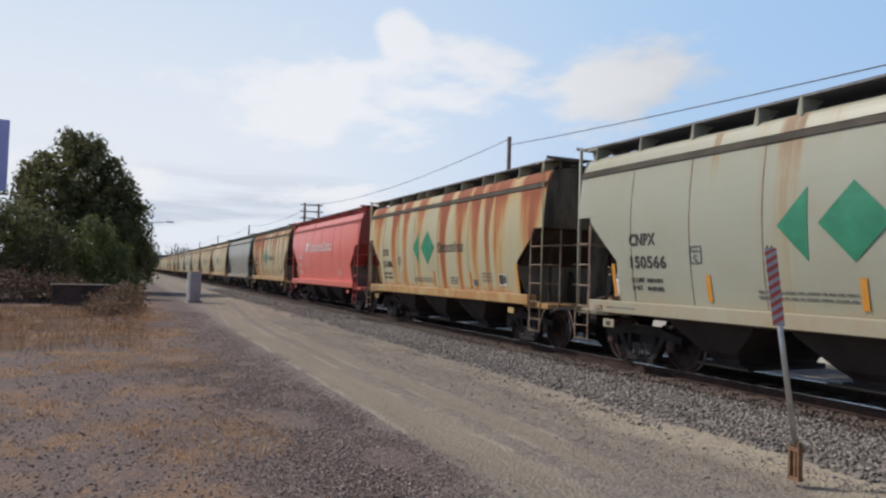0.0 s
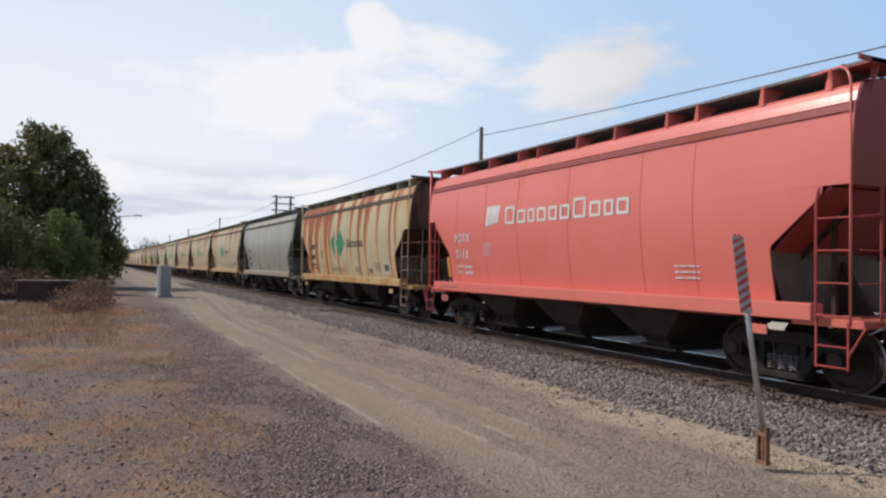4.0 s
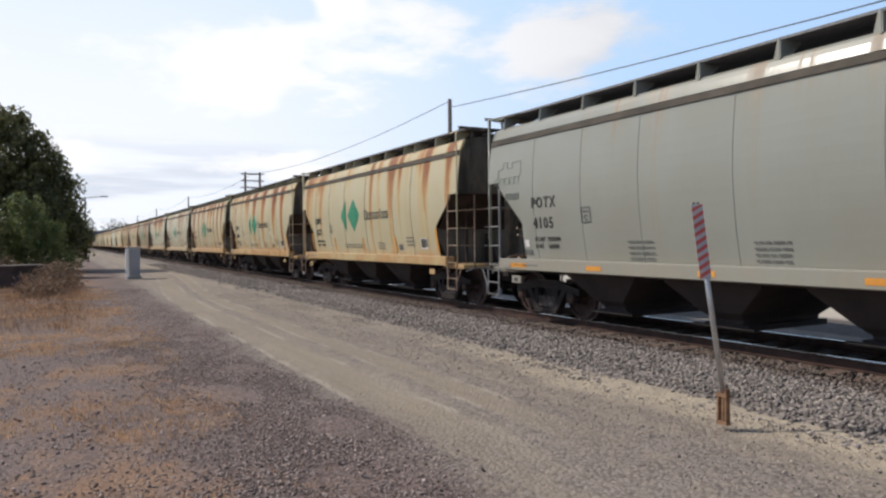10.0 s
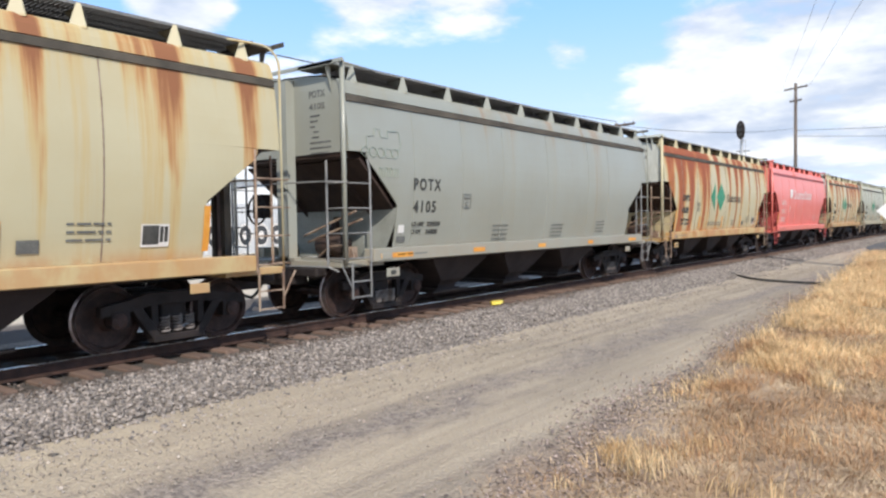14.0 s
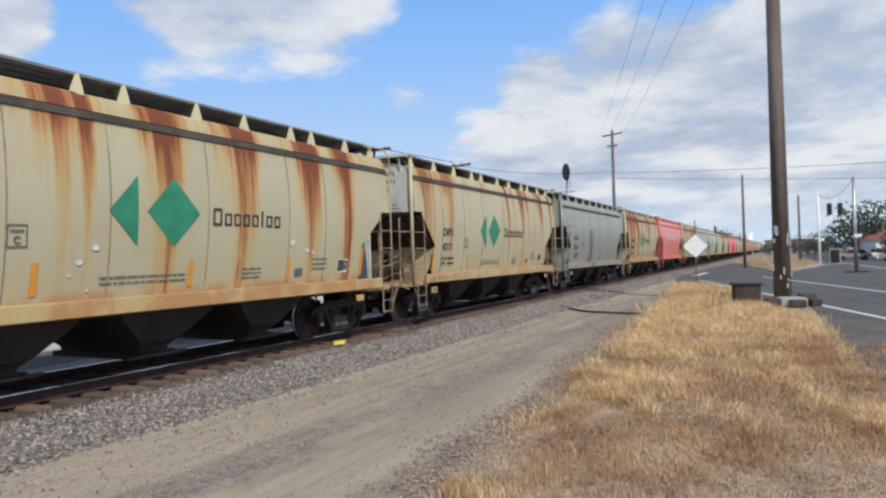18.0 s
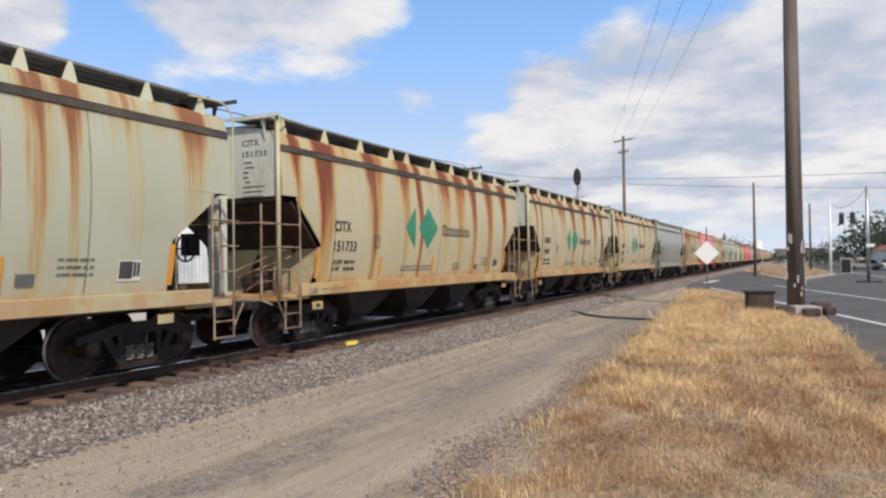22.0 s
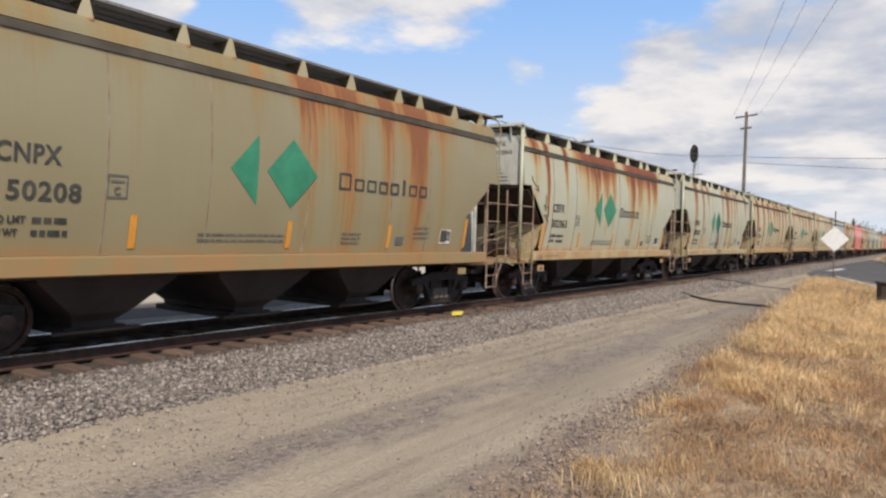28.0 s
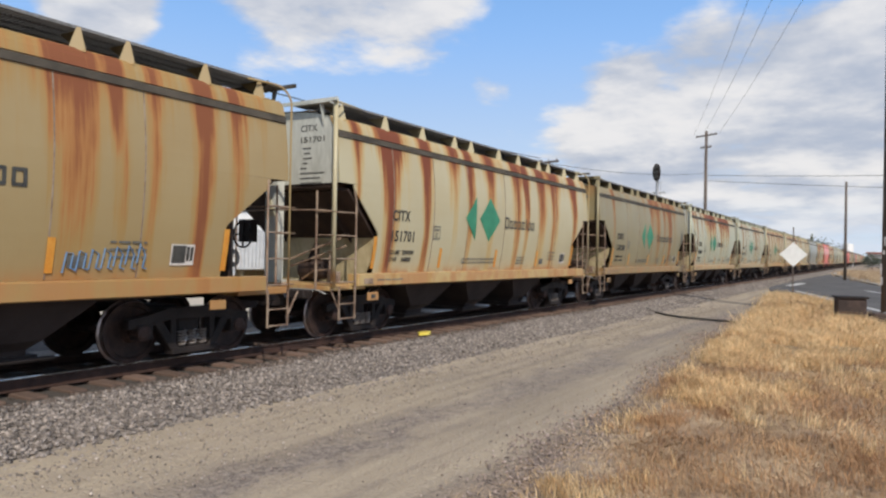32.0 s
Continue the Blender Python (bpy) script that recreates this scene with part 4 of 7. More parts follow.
def truck(car, x, spin):
    b = part("truck", lambda: Shape().box(-0.2, 0.2, -0.95, 0.95, 0.34, 0.66).box(-0.3, 0.3, -0.3, 0.3, 0.66, 0.78), steel_dark, car, "dark cast-steel truck bolster", key="bolster", bevel=0.02)
    b.location = (x, 0, 0)
    for sg in (-1, 1):
        part("side_frame", lambda: side_frame(sg), steel_dark, b, key=("side_frame", sg), bevel=0.008)
        for dx in (-0.19, 0, 0.19) if spin else ():
            part("coil_spring", lambda: coil(), spring_mat, b, "coil spring grey with dust", key="coil").location = (dx, sg * 1.03, 0.21)
        part("brake_beam", lambda: Shape().box(sg * 0.39 - 0.03, sg * 0.39 + 0.03, -0.7, 0.7, 0.32, 0.4), steel_dark, b, key=("brake_beam", sg))
    for sx in (-1, 1):
        w = part("wheelset", wheelset, wheel_rust, b, "rust-brown wheels on one axle", key="wheelset", smooth=False)
        w.location = (sx * AXLE, 0, WHEEL_R)
        if len(w.data.materials) == 1:
            w.data.materials.append(wheel_rim)
            for f in w.data.polygons:
                c = f.center
                if math.hypot(c.x, c.z) > 0.425 and abs(c.y) > 0.7:
                    f.material_index = 1
        if spin:
            WHEELS.append(w)
    return b


def diamond_marks(car, dx=0.18):
    y = DEC
    d = Shape().prism([(dx - 1.88, y, 2.55), (dx - 1.36, y, 2.02), (dx - 1.36, y, 3.09)], (0, -0.003, 0))
    part("emblem", d, green_logo, car, "green half diamond painted on the side")
    d = Shape().prism([(dx - 1.19, y, 2.56), (dx - 0.65, y, 2.01), (dx - 0.10, y, 2.56), (dx - 0.65, y, 3.11)], (0, -0.003, 0))
    part("emblem", d, green_logo, car, "green diamond painted on the side")


def frame_shape(x0, x1, z0, z1, w):
    """A hollow block with cut corners."""
    def ring(a, b, lo, hi, c):
        return [(a + c, lo), (b - c, lo), (b, lo + c), (b, hi - c), (b - c, hi), (a + c, hi), (a, hi - c), (a, lo + c)]
    out, inn = ring(x0, x1, z0, z1, 0.07 * (x1 - x0)), ring(x0 + w, x1 - w, z0 + w * 0.9, z1 - w * 0.9, 0.02 * (x1 - x0))
    v = [(x, DEC - 0.003, z) for x, z in out + inn]
    return Shape().add(v, [(i, (i + 1) % 8, 8 + (i + 1) % 8, 8 + i) for i in range(8)])


def word_bars(car, x0, x1, z, h, material, widths):
    """An owner's wordmark, as plain upright frames and bars."""
    total = sum(widths)
    x = x0
    for i, w in enumerate(widths):
        wd = (x1 - x0) * w / total
        hh = h if i in (0, 6 if len(widths) > 9 else 5) else h * 0.74
        if w < 0.8:
            shape = Shape().box(x + wd * 0.3, x + wd * 0.62, DEC - 0.003, DEC, z, z + hh)
        else:
            shape = frame_shape(x + wd * 0.1, x + wd * 0.86, z, z + hh, 0.16 * h)
        part("wordmark_bar", shape, material, car)
        x += wd


def small_print(car, x, z, w, rows, material, pitch=0.085, h=0.028):
    s = Shape()
    rng = random.Random(int((x * 13 + z * 7) * 100))
    for r in range(rows):
        a = x
        while a < x + w:
            step = rng.uniform(0.08, 0.26)
            s.box(a, min(a + step - 0.03, x + w), (DEC - 0.003), DEC, z - r * pitch, z - r * pitch + h)
            a += step
    part("small_print", s, material, car, "lines of small unreadable print")


# where the emblem and the wordmark stand on some of the cars
SHIFT = {"150208": 0.27}          # lettering set further in, beside a deeper cut in the side
NARROW = {"151701": 0.83, "151733": 0.88}
MARK_AT = {"150208": (0.55, 0.95, 3.65), "150566": (0.50, 0.75, 2.6), "4371": (-0.06, 0.24, 2.2), "302332": (0.02, 0.26, 2.2), "302063": (0.06, 0.32, 2.16), "151701": (0.08, 0.25, 2.15)}


def hopper_car(k_seed, m, trim, mark, number, style, near=True, label=""):
    """A covered hopper car; style: cream, grey or red."""
    car = thing("hopper_car", label, "railcar", group="hopper cars of the train")
    bounds = [-HB] + SEAMS + [HB]
    shift = SHIFT.get(number, 0.0)
    if near:
        for a, b, k in zip(bounds, bounds[1:], range(9)):
            for sg in (-1, 1):
                part("side_panel", lambda: side_panel(a, b, sg, k == 0, k == len(bounds) - 2, 1.2 if shift else 1.0), m, car, key=("panel", k, sg, shift))
        for x in SEAMS:
            part("seam", lambda: side_seam(x), trim_rust if style == "cream" else m, car, key=("seam", x))
    else:
        for sg in (-1, 1):
            part("side_panel", lambda: side_panel(-HB, HB, sg, True, True), m, car, key=("whole_panel", sg))
    # shade below the slopes and round the hopper is coloured in here
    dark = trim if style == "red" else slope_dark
    is_cream = style == "cream"
    # +x ends face away from the sun: shade and grime share their colour
    end_mat = {-1: end_pale if is_cream and near and k_seed != 10 else m, 1: grimy_end if style != "red" else trim}
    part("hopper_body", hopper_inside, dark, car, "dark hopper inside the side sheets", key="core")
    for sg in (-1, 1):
        part("end_wall", lambda: end_wall(sg), end_mat[sg], car, "end wall dark with grime and painted-in shade" if style != "red" and sg > 0 else "", key=("end_wall", sg))
        part("slope_sheet", lambda: slope_sheet(sg), dark, car, "slope sheet under the end, shade put into its dark colour", key=("slope", sg))
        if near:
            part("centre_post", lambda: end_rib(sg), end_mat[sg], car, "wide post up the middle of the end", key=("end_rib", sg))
    for sg in (-1, 1):
        # dark rolled rail along the top of the side, with the rounded upper strip over it
        part("top_chord", lambda: Shape().prism([(-HB + 0.03, sg * (SIDE - 0.10), 3.82), (-HB + 0.03, sg * (SIDE - 0.052), 3.832), (-HB + 0.03, sg * (SIDE - 0.068), 3.935), (-HB + 0.03, sg * (SIDE - 0.13), 3.957)], (2 * HB - 0.06, 0, 0)), trim, car, "dark rail along the top of the side", key=("chord", sg))
        part("roof_edge", lambda: Shape().prism([(-HB, sg * side_profile(z), z) for z in (3.96, 4.02, 4.09, 4.13, 4.17, 4.22)] + [(-HB, sg * (SIDE - 0.275), 4.22), (-HB, sg * (SIDE - 0.15), 3.96)], (2 * HB, 0, 0)), m, car, key=("roof_edge", sg))
        part("side_sill", lambda: Shape().box(-HB + 0.52, HB - 0.52, min(sg * 1.67, sg * 1.41), max(sg * 1.67, sg * 1.41), 1.03, 1.268), m, car, "rusty side sill", key=("sill", sg), bevel=0.014)
        part("running_board", lambda: grating(sg, near), walk_grate, car, "grey steel grating along the roof", key=("board", sg, near))
        for se in (-1, 1):
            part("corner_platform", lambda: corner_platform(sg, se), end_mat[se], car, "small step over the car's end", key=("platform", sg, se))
        if near:
            xs = [-6.2, -4.8, -3.4, -2.0, -1.2, 0.3, 1.5, 2.9, 3.6, 4.9, 6.0] if style != "grey" else [-6.15, -4.79, -3.39, -1.96, -0.54, 0.89, 2.3, 3.7, 5.1, 6.2]
            for x in xs:
                part("bracket", lambda: bracket(sg), m, car, key=("bracket", sg)).location = (x, 0, 0)
    part("roof", lambda: Shape().skin([[(x, y, z) for y, z in [(-1.37, 4.218), (-1.15, 4.29), (-0.7, 4.36), (0, 4.4), (0.7, 4.36), (1.15, 4.29), (1.37, 4.218)]] for x in (-HB, -3, 0, 3, HB)]), trim, car, "dusty curved roof sheets", key="roof", smooth=True)
    part("hatch", lambda: Shape().box(-HB + 0.5, HB - 0.5, -0.55, 0.55, 4.36, 4.51), trim, car, "long dark roof hatch cover", key="hatch", bevel=0.04)
    part("centre_sill", lambda: Shape().box(-HL + 0.35, HL - 0.35, -0.19, 0.19, 0.86, 1.05), steel_dark, car, key="centre_sill", bevel=0.01)
    bays = [-2.97, -0.35, 2.27]
    for x in bays:
        h = part("hopper_bay", bay, bay_mat, car, "dark hopper pocket, undercar shade put into its colour", key="bay", bevel=0.0)
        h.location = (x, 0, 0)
        if near:
            part("outlet_gate", lambda: Shape().box(-0.42, 0.42, -0.98, 0.98, 0.22, 0.31).tube((-0.6, -1.05, 0.26), (0.6, -1.05, 0.26), 0.03, 8), steel_dark, h, key="gate")
    for sg in (-1, 1):
        part("end_platform", lambda: Shape().box(min(sg * (HB - 0.95), sg * (HB + 0.12)), max(sg * (HB - 0.95), sg * (HB + 0.12)), -1.5, 1.5, 0.96, 1.07), m, car, key=("end_platform", sg), bevel=0.01)
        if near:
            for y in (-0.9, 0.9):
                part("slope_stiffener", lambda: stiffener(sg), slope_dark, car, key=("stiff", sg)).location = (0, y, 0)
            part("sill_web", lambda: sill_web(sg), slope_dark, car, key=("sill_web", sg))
        part("striker", lambda: Shape().box(*sorted((sg * (HB - 0.05), sg * (HB + 0.5))), -0.42, 0.42, 0.64, 0.955).box(*sorted((sg * (HB + 0.05), sg * (HB + 0.3))), -1.05, 1.05, 0.8, 0.955), steel_dark, car, "dark cast end sill round the coupler", key=("striker", sg), bevel=0.02)
        part("coupler", lambda: Shape().box(min(sg * 6.7, sg * 7.05), max(sg * 6.7, sg * 7.05), -0.1, 0.1, 0.74, 0.94).prism([(sg * 7.02, -0.16, 0.68), (sg * 7.34, -0.1, 0.68), (sg * 7.34, 0.02, 0.68), (sg * 7.15, 0.17, 0.68), (sg * 7.02, 0.17, 0.68)], (0, 0, 0.3)), steel_dark, car, "knuckle coupler dark with grease", key=("coupler", sg), bevel=0.015)
        truck(car, sg * TRUCK_X, near)
        if not near:
            continue
        # the +x plate takes a darker material, for the shade at that end
        part("end_plate", lambda: end_plate(sg), plate_mat[style] if sg < 0 else plate_dim, car, "cross plate under the end slope, shade coloured in at +x", key=("end_plate", sg))
        if sg < 0:
            part("gusset", lambda: Shape().prism([(sg * (HB + 0.132), -0.12, 2.35), (sg * (HB + 0.132), 0.12, 2.35), (sg * (HB + 0.132), 0, 2.7)], (sg * 0.02, 0, 0)), m, car, key=("gusset", sg))
        if sg > 0:
            for y in (-0.95, 0.95):
                part("end_post", lambda: Shape().box(-0.03, 0.03, -0.03, 0.03, 1.07, 2.46), slope_dark, car, key="end_post").location = (HB - 0.68, y, 0)
        part("air_hose", lambda: Shape().path([(sg * (6.75 + 0.5 * k / 8), 0.33 - 0.02 * k, 0.85 - 0.42 * math.sin(math.pi * 0.5 * k / 8)) for k in range(9)], 0.028, 6), rubber, car, "black rubber brake hose", key=("hose", sg))
        part("uncoupling_lever", lambda: Shape().path([(sg * 6.62, -1.45, 0.9), (sg * 6.72, -1.3, 0.98), (sg * 6.78, -0.2, 0.98)], 0.016, 6), steel_grey, car, key=("lever", sg))
        for sy in (-1, 1):
            xi, xo = sg * (HB - 0.48), sg * (HB + 0.015)
            lad = part("ladder", lambda: ladder_post(xo, sy, 4.49), m, car, "steel ladder with a tall corner post", key=("ladder", sg, sy), smooth=True)
            part("ladder_rail", lambda: ladder_rail(xi, sy), rail_of[style], lad, key=("ladder_rail", sg, sy))
            for z in LADDER_Z:
                part("rung", lambda: Shape().tube((xi, sy * (SIDE + 0.02), 0), (xo, sy * (SIDE + (0.02 if sg > 0 else -0.03)), 0), 0.013, 6), rail_of[style], lad, key=("rung", sg, sy)).location = (0, 0, z)
            part("stirrup", lambda: stirrup(xi + sg * 0.02, xo - sg * 0.02, sy), rail_of[style], car, "step irons below the sill", key=("stirrup", sg, sy))
        if sg < 0:
            part("brake_cylinder", lambda: Shape().lathe([(0, -0.75), (0.15, -0.75), (0.2, -0.7), (0.2, -0.1), (0.15, -0.05), (0, -0.05)], (-HB + 0.72, 0, 1.32), "y", 14), slope_dark, car, "rusty brown brake cylinder on the end platform", key="brake_cylinder", smooth=True)
            part("brake_rod", brake_rods, ladder_grey, car, "rusty brake rods and levers", key="brake_rods")
        part("end_handrail", lambda: Shape().path([(sg * (HB + 0.03), -1.62, 2.42), (sg * (HB + 0.2), -1.3, 2.45), (sg * (HB + 0.22), 0, 2.47), (sg * (HB + 0.2), 1.3, 2.45), (sg * (HB + 0.03), 1.62, 2.42)], 0.014, 6), rail_of[style], car, key=("handrail", sg))
        part("grab_rail", lambda: grab_irons(sg), rail_of[style], car, "grab rail with rungs on the car's end", key=("irons", sg, style))
        part("end_ladder", lambda: end_ladder(sg), rail_of[style], car, "ladder on the car's end", key=("end_ladder", sg, style))
    if near:
        part("hand_brake", lambda: Shape().lathe([(0.25, -0.015), (0.28, -0.015), (0.28, 0.015), (0.25, 0.015), (0.25, -0.015)], (-HB - 0.14, 0.75, 2.0), "x", 18).box(-HB - 0.16, -HB - 0.13, 0.5, 1.0, 1.985, 2.015).box(-HB - 0.16, -HB - 0.13, 0.735, 0.765, 1.75, 2.25).box(-HB - 0.12, -HB + 0.1, 0.6, 0.9, 1.85, 2.3), steel_dark, car, "round hand brake wheel on the end", key="hand_brake")
        part("card_holder", lambda: Shape().box(-5.56, -5.22, -1.6, -1.575, 0.74, 0.9), m, car, "small plate hung under the sill", key="card", bevel=0.006)
        part("card", lambda: Shape().box(-5.46, -5.32, -1.606, -1.6, 0.78, 0.86), ink, car, key="card_mark")
        part("card_holder", lambda: Shape().box(4.9, 5.2, -1.6, -1.575, 0.78, 0.92), m, car, key="card2", bevel=0.006)
        writing = ink_white if style == "red" else ink
        part("jacking_pad", lambda: Shape().box(-5.78, -5.5, -1.685, -1.66, 1.07, 1.18), ladder_grey if style == "cream" else m, car, key="pad", bevel=0.008)
        part("sill_print", lambda: Shape().box(-5.36, -5.12, -1.676, -1.672, 1.13, 1.155).box(-5.08, -4.9, -1.676, -1.672, 1.13, 1.155).box(-4.86, -4.5, -1.676, -1.672, 1.13, 1.155), ink_faded, car, "line of small print on the sill", key="sill_print")
        if mark:
            wide = style != "cream"
            end_ink = ink_white if style == "red" else ink_faded
            lettering("reporting_mark", mark, 0.31, writing, car, -4.78 + shift, 2.35, 0.82 if wide else 0.62 if "I" in mark else 0.73, spread=1.35 if wide else 1.1)
            lettering("car_number", number, 0.31, writing, car, -4.77 + shift, 1.925, (0.17 if wide else 0.163) * len(number) * NARROW.get(number, 1.0), spread=1.25 if wide else 1.1)
            lettering("load_limit", "LD LMT", 0.12, writing, car, -4.77 + shift, 1.655, 0.36)
            lettering("light_weight", "LT WT", 0.12, writing, car, -4.77 + shift, 1.505, 0.28)
            if number in ("4105", "151701"):
                lettering("load_limit", "229500", 0.12, writing, car, -4.33, 1.655, 0.42)
                lettering("light_weight", "56800", 0.12, writing, car, -4.33, 1.505, 0.35)
            else:
                small_print(car, -4.34 + shift, 1.655, 0.42, 2, writing, 0.15, 0.07)
            end = lettering("end_mark", mark, 0.17, end_ink, car, -HB + 0.025, 3.72, 0.42)
            end.location, end.rotation_euler = (-HB + 0.026, -0.6, 3.97), (0, 0, radians(-90))
            end = lettering("end_number", number, 0.15, end_ink, car, -HB, 3.5, 0.1 * len(number))
            end.location, end.rotation_euler = (-HB + 0.026, -0.6, 3.76), (0, 0, radians(-90))
            rng = random.Random(len(number) + k_seed)
            pr = Shape()
            for r in range(8):
                a = -0.6 - (rng.uniform(0.0, 0.1) if r < 5 else 0.0)
                pr.box(-HB + 0.024, -HB + 0.029, a - (rng.uniform(0.1, 0.25) if r < 5 else rng.uniform(0.45, 0.65)), a, 3.63 - 0.095 * r, 3.66 - 0.095 * r)
            part("end_print", pr, ink_faded, car, "lines of small print on the end wall")
        # framed mark
        b = Shape().box(-3.2, -2.92, (DEC - 0.002), DEC, 2.0, 2.02).box(-3.2, -2.92, (DEC - 0.002), DEC, 2.28, 2.30).box(-3.2, -3.18, (DEC - 0.002), DEC, 2.02, 2.28).box(-2.94, -2.92, (DEC - 0.002), DEC, 2.02, 2.28).box(-3.15, -2.97, (DEC - 0.002), DEC, 2.2, 2.23)
        part("stencil_frame", lambda: b, ink_white if style == "red" else ink_faded, car, key=("frame", style))
        lettering("stencil", "C", 0.14, ink_white if style == "red" else ink_faded, car, -3.11, 2.05)
        if style == "cream":
            for x, w in ((-5.3 + 1.6 * shift, 0.1), (-2.8, 0.1), (-0.06, 0.1), (2.53, 0.1), (5.22, 0.1)):
                part("reflector", lambda: Shape().box(-w / 2, w / 2, (DEC - 0.004), DEC, 1.36, 2.0 if abs(x) > 4 else 1.8), marker_orange, car, "faded orange reflective strip", key=("refl", abs(x) > 4)).location = (x, 0, 0)
            small_print(car, -1.8, 1.55, 1.65, 2, ink_faded)
            small_print(car, 1.2, 1.6, 0.5, 3, ink_faded, 0.08)
            small_print(car, 3.3, 1.75, 0.55, 3, ink_faded, 0.1)
            fr = Shape().box(4.25, 4.65, (DEC - 0.003), DEC, 1.45, 1.75)
            part("placard", fr, ink_white, car, "white framed placard")
            part("placard_face", Shape().box(4.27, 4.5, (DEC - 0.006), (DEC - 0.003), 1.48, 1.735).box(4.515, 4.565, (DEC - 0.006), (DEC - 0.003), 1.51, 1.72).box(4.58, 4.63, (DEC - 0.006), (DEC - 0.003), 1.51, 1.72), ink, car)
            part("hatch_plate", Shape().box(2.75, 3.0, (DEC - 0.003), DEC, 1.42, 1.58), ink_faded, car)
            dx, w0, w1 = MARK_AT.get(number, (0.18, 0.36, 2.22))
            diamond_marks(car, dx)
            word_bars(car, w0, w1, 2.38, 0.3, ink, (1.2, 1, 1, 1, 1, 0.7, 1, 1))
        elif style == "grey":
            for x, w in ((-5.35, 0.88), (-2.75, 0.42), (-0.13, 0.34), (2.45, 0.3), (5.2, 0.5)):
                part("reflector", Shape().box(x - w / 2, x + w / 2, -1.676, -1.672, 1.09, 1.18), marker_orange, car, "orange reflective strip on the sill")
            small_print(car, -2.0, 1.62, 0.62, 4, ink_faded, 0.1)
            small_print(car, 0.6, 1.6, 0.6, 4, ink_faded, 0.09)
            small_print(car, 3.1, 1.66, 0.5, 4, ink_faded, 0.09)
            part("placard", Shape().box(-5.15, -4.99, (DEC - 0.003), DEC, 1.53, 1.68), ink_white, car, "small white square label")
            part("stencil_box", Shape().box(-5.17, -4.93, (DEC - 0.003), DEC, 1.36, 1.47), ink_faded, car, "small dark stencilled box")
        elif style == "red":
            part("reflector", Shape().box(-5.35, -5.2, (DEC - 0.004), DEC, 1.4, 1.95), marker_orange, car, "orange reflective strip")
            s = Shape()
            for k in range(4):
                s.prism([(-3.1 + 0.16 * k, (DEC - 0.003), 2.72 + 0.02 * k), (-2.98 + 0.16 * k, (DEC - 0.003), 2.70 + 0.02 * k), (-2.86 + 0.16 * k, (DEC - 0.003), 3.2), (-3.02 + 0.16 * k, (DEC - 0.003), 3.2)], (0, 0.003, 0))
            part("emblem", s, ink_white, car, "white swept emblem")
            word_bars(car, -2.2, 2.3, 2.72, 0.42, ink_white, (1.2, 1, 0.8, 1, 0.9, 1, 1.2, 1, 0.8, 1))
            small_print(car, 3.3, 1.75, 0.55, 3, ink_white, 0.1)
    return car


def brake_rods():
    """Levers and rods round the brake cylinder, and the valve beside it."""
    s = Shape()
    x = -HB + 0.55
    s.tube((x, -1.2, 1.95), (x - 0.1, 0.1, 1.5), 0.022, 6).tube((x + 0.1, -1.25, 1.8), (x, 0.1, 1.38), 0.022, 6)
    s.tube((x, -0.9, 1.1), (x + 0.05, -0.9, 1.62), 0.03, 6).box(x - 0.06, x + 0.06, -1.16, -0.98, 1.08, 1.3)
    s.path([(x - 0.2, -1.35, 1.1), (x - 0.22, -1.3, 1.28), (x - 0.2, -1.05, 1.34), (x - 0.1, -0.6, 1.3), (x, -0.2, 1.12)], 0.018, 6)
    return s


def grab_irons(sg):
    """Grab irons on the car's end, level with those of the side ladder."""
    s = Shape()
    x = sg * (HB + 0.15)
    s.path([(x, -1.2, 1.0), (x, -1.2, 2.82)], 0.022, 6)
    for z in LADDER_Z:
        s.tube((x, -1.63, z), (x, -1.2, z), 0.012, 6)
    return s


def end_ladder(sg):
    """The ladder to the roof at the far corner."""
    s = Shape()
    x = sg * (HB + 0.15)
    for y in (1.05, 1.5):
        s.tube((x, y, 1.05), (x, y, 4.42), 0.022, 6)
    for k in range(8):
        s.tube((x, 1.05, 1.3 + 0.38 * k), (x, 1.5, 1.3 + 0.38 * k), 0.013, 6)
    return s


walk_grate = plain("walk_grate", (0.13, 0.13, 0.13), (0.27, 0.265, 0.26), 30, 0.7, 0.1, 0.6, 90, (1, 4, 1))
# the pockets' near-black brown holds the shade under the car
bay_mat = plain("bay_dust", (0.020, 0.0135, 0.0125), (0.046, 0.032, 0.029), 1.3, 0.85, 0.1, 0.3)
trim_dark = plain("trim_grime", (0.05, 0.042, 0.032), (0.11, 0.092, 0.07), 2.2, 0.8, 0.2, 0.3)
trim_rust = plain("trim_rust", (0.20, 0.13, 0.09), (0.38, 0.31, 0.24), 2.5, 0.8, 0.2, 0.3)
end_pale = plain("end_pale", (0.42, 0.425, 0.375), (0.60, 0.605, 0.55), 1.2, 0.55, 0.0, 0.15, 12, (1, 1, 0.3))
# end wall colour with grime and the shade of the +x ends mixed in
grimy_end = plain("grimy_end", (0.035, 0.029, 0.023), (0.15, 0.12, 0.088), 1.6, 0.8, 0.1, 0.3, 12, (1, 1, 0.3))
ladder_grey = plain("ladder_grey", (0.17, 0.10, 0.07), (0.42, 0.32, 0.235), 4, 0.7, 0.2, 0.2)
ladder_red = plain("ladder_red", (0.32, 0.05, 0.045), (0.45, 0.08, 0.07), 4, 0.6, 0.1, 0.2)
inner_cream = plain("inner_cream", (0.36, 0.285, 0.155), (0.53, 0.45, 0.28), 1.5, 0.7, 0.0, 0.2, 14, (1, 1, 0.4))
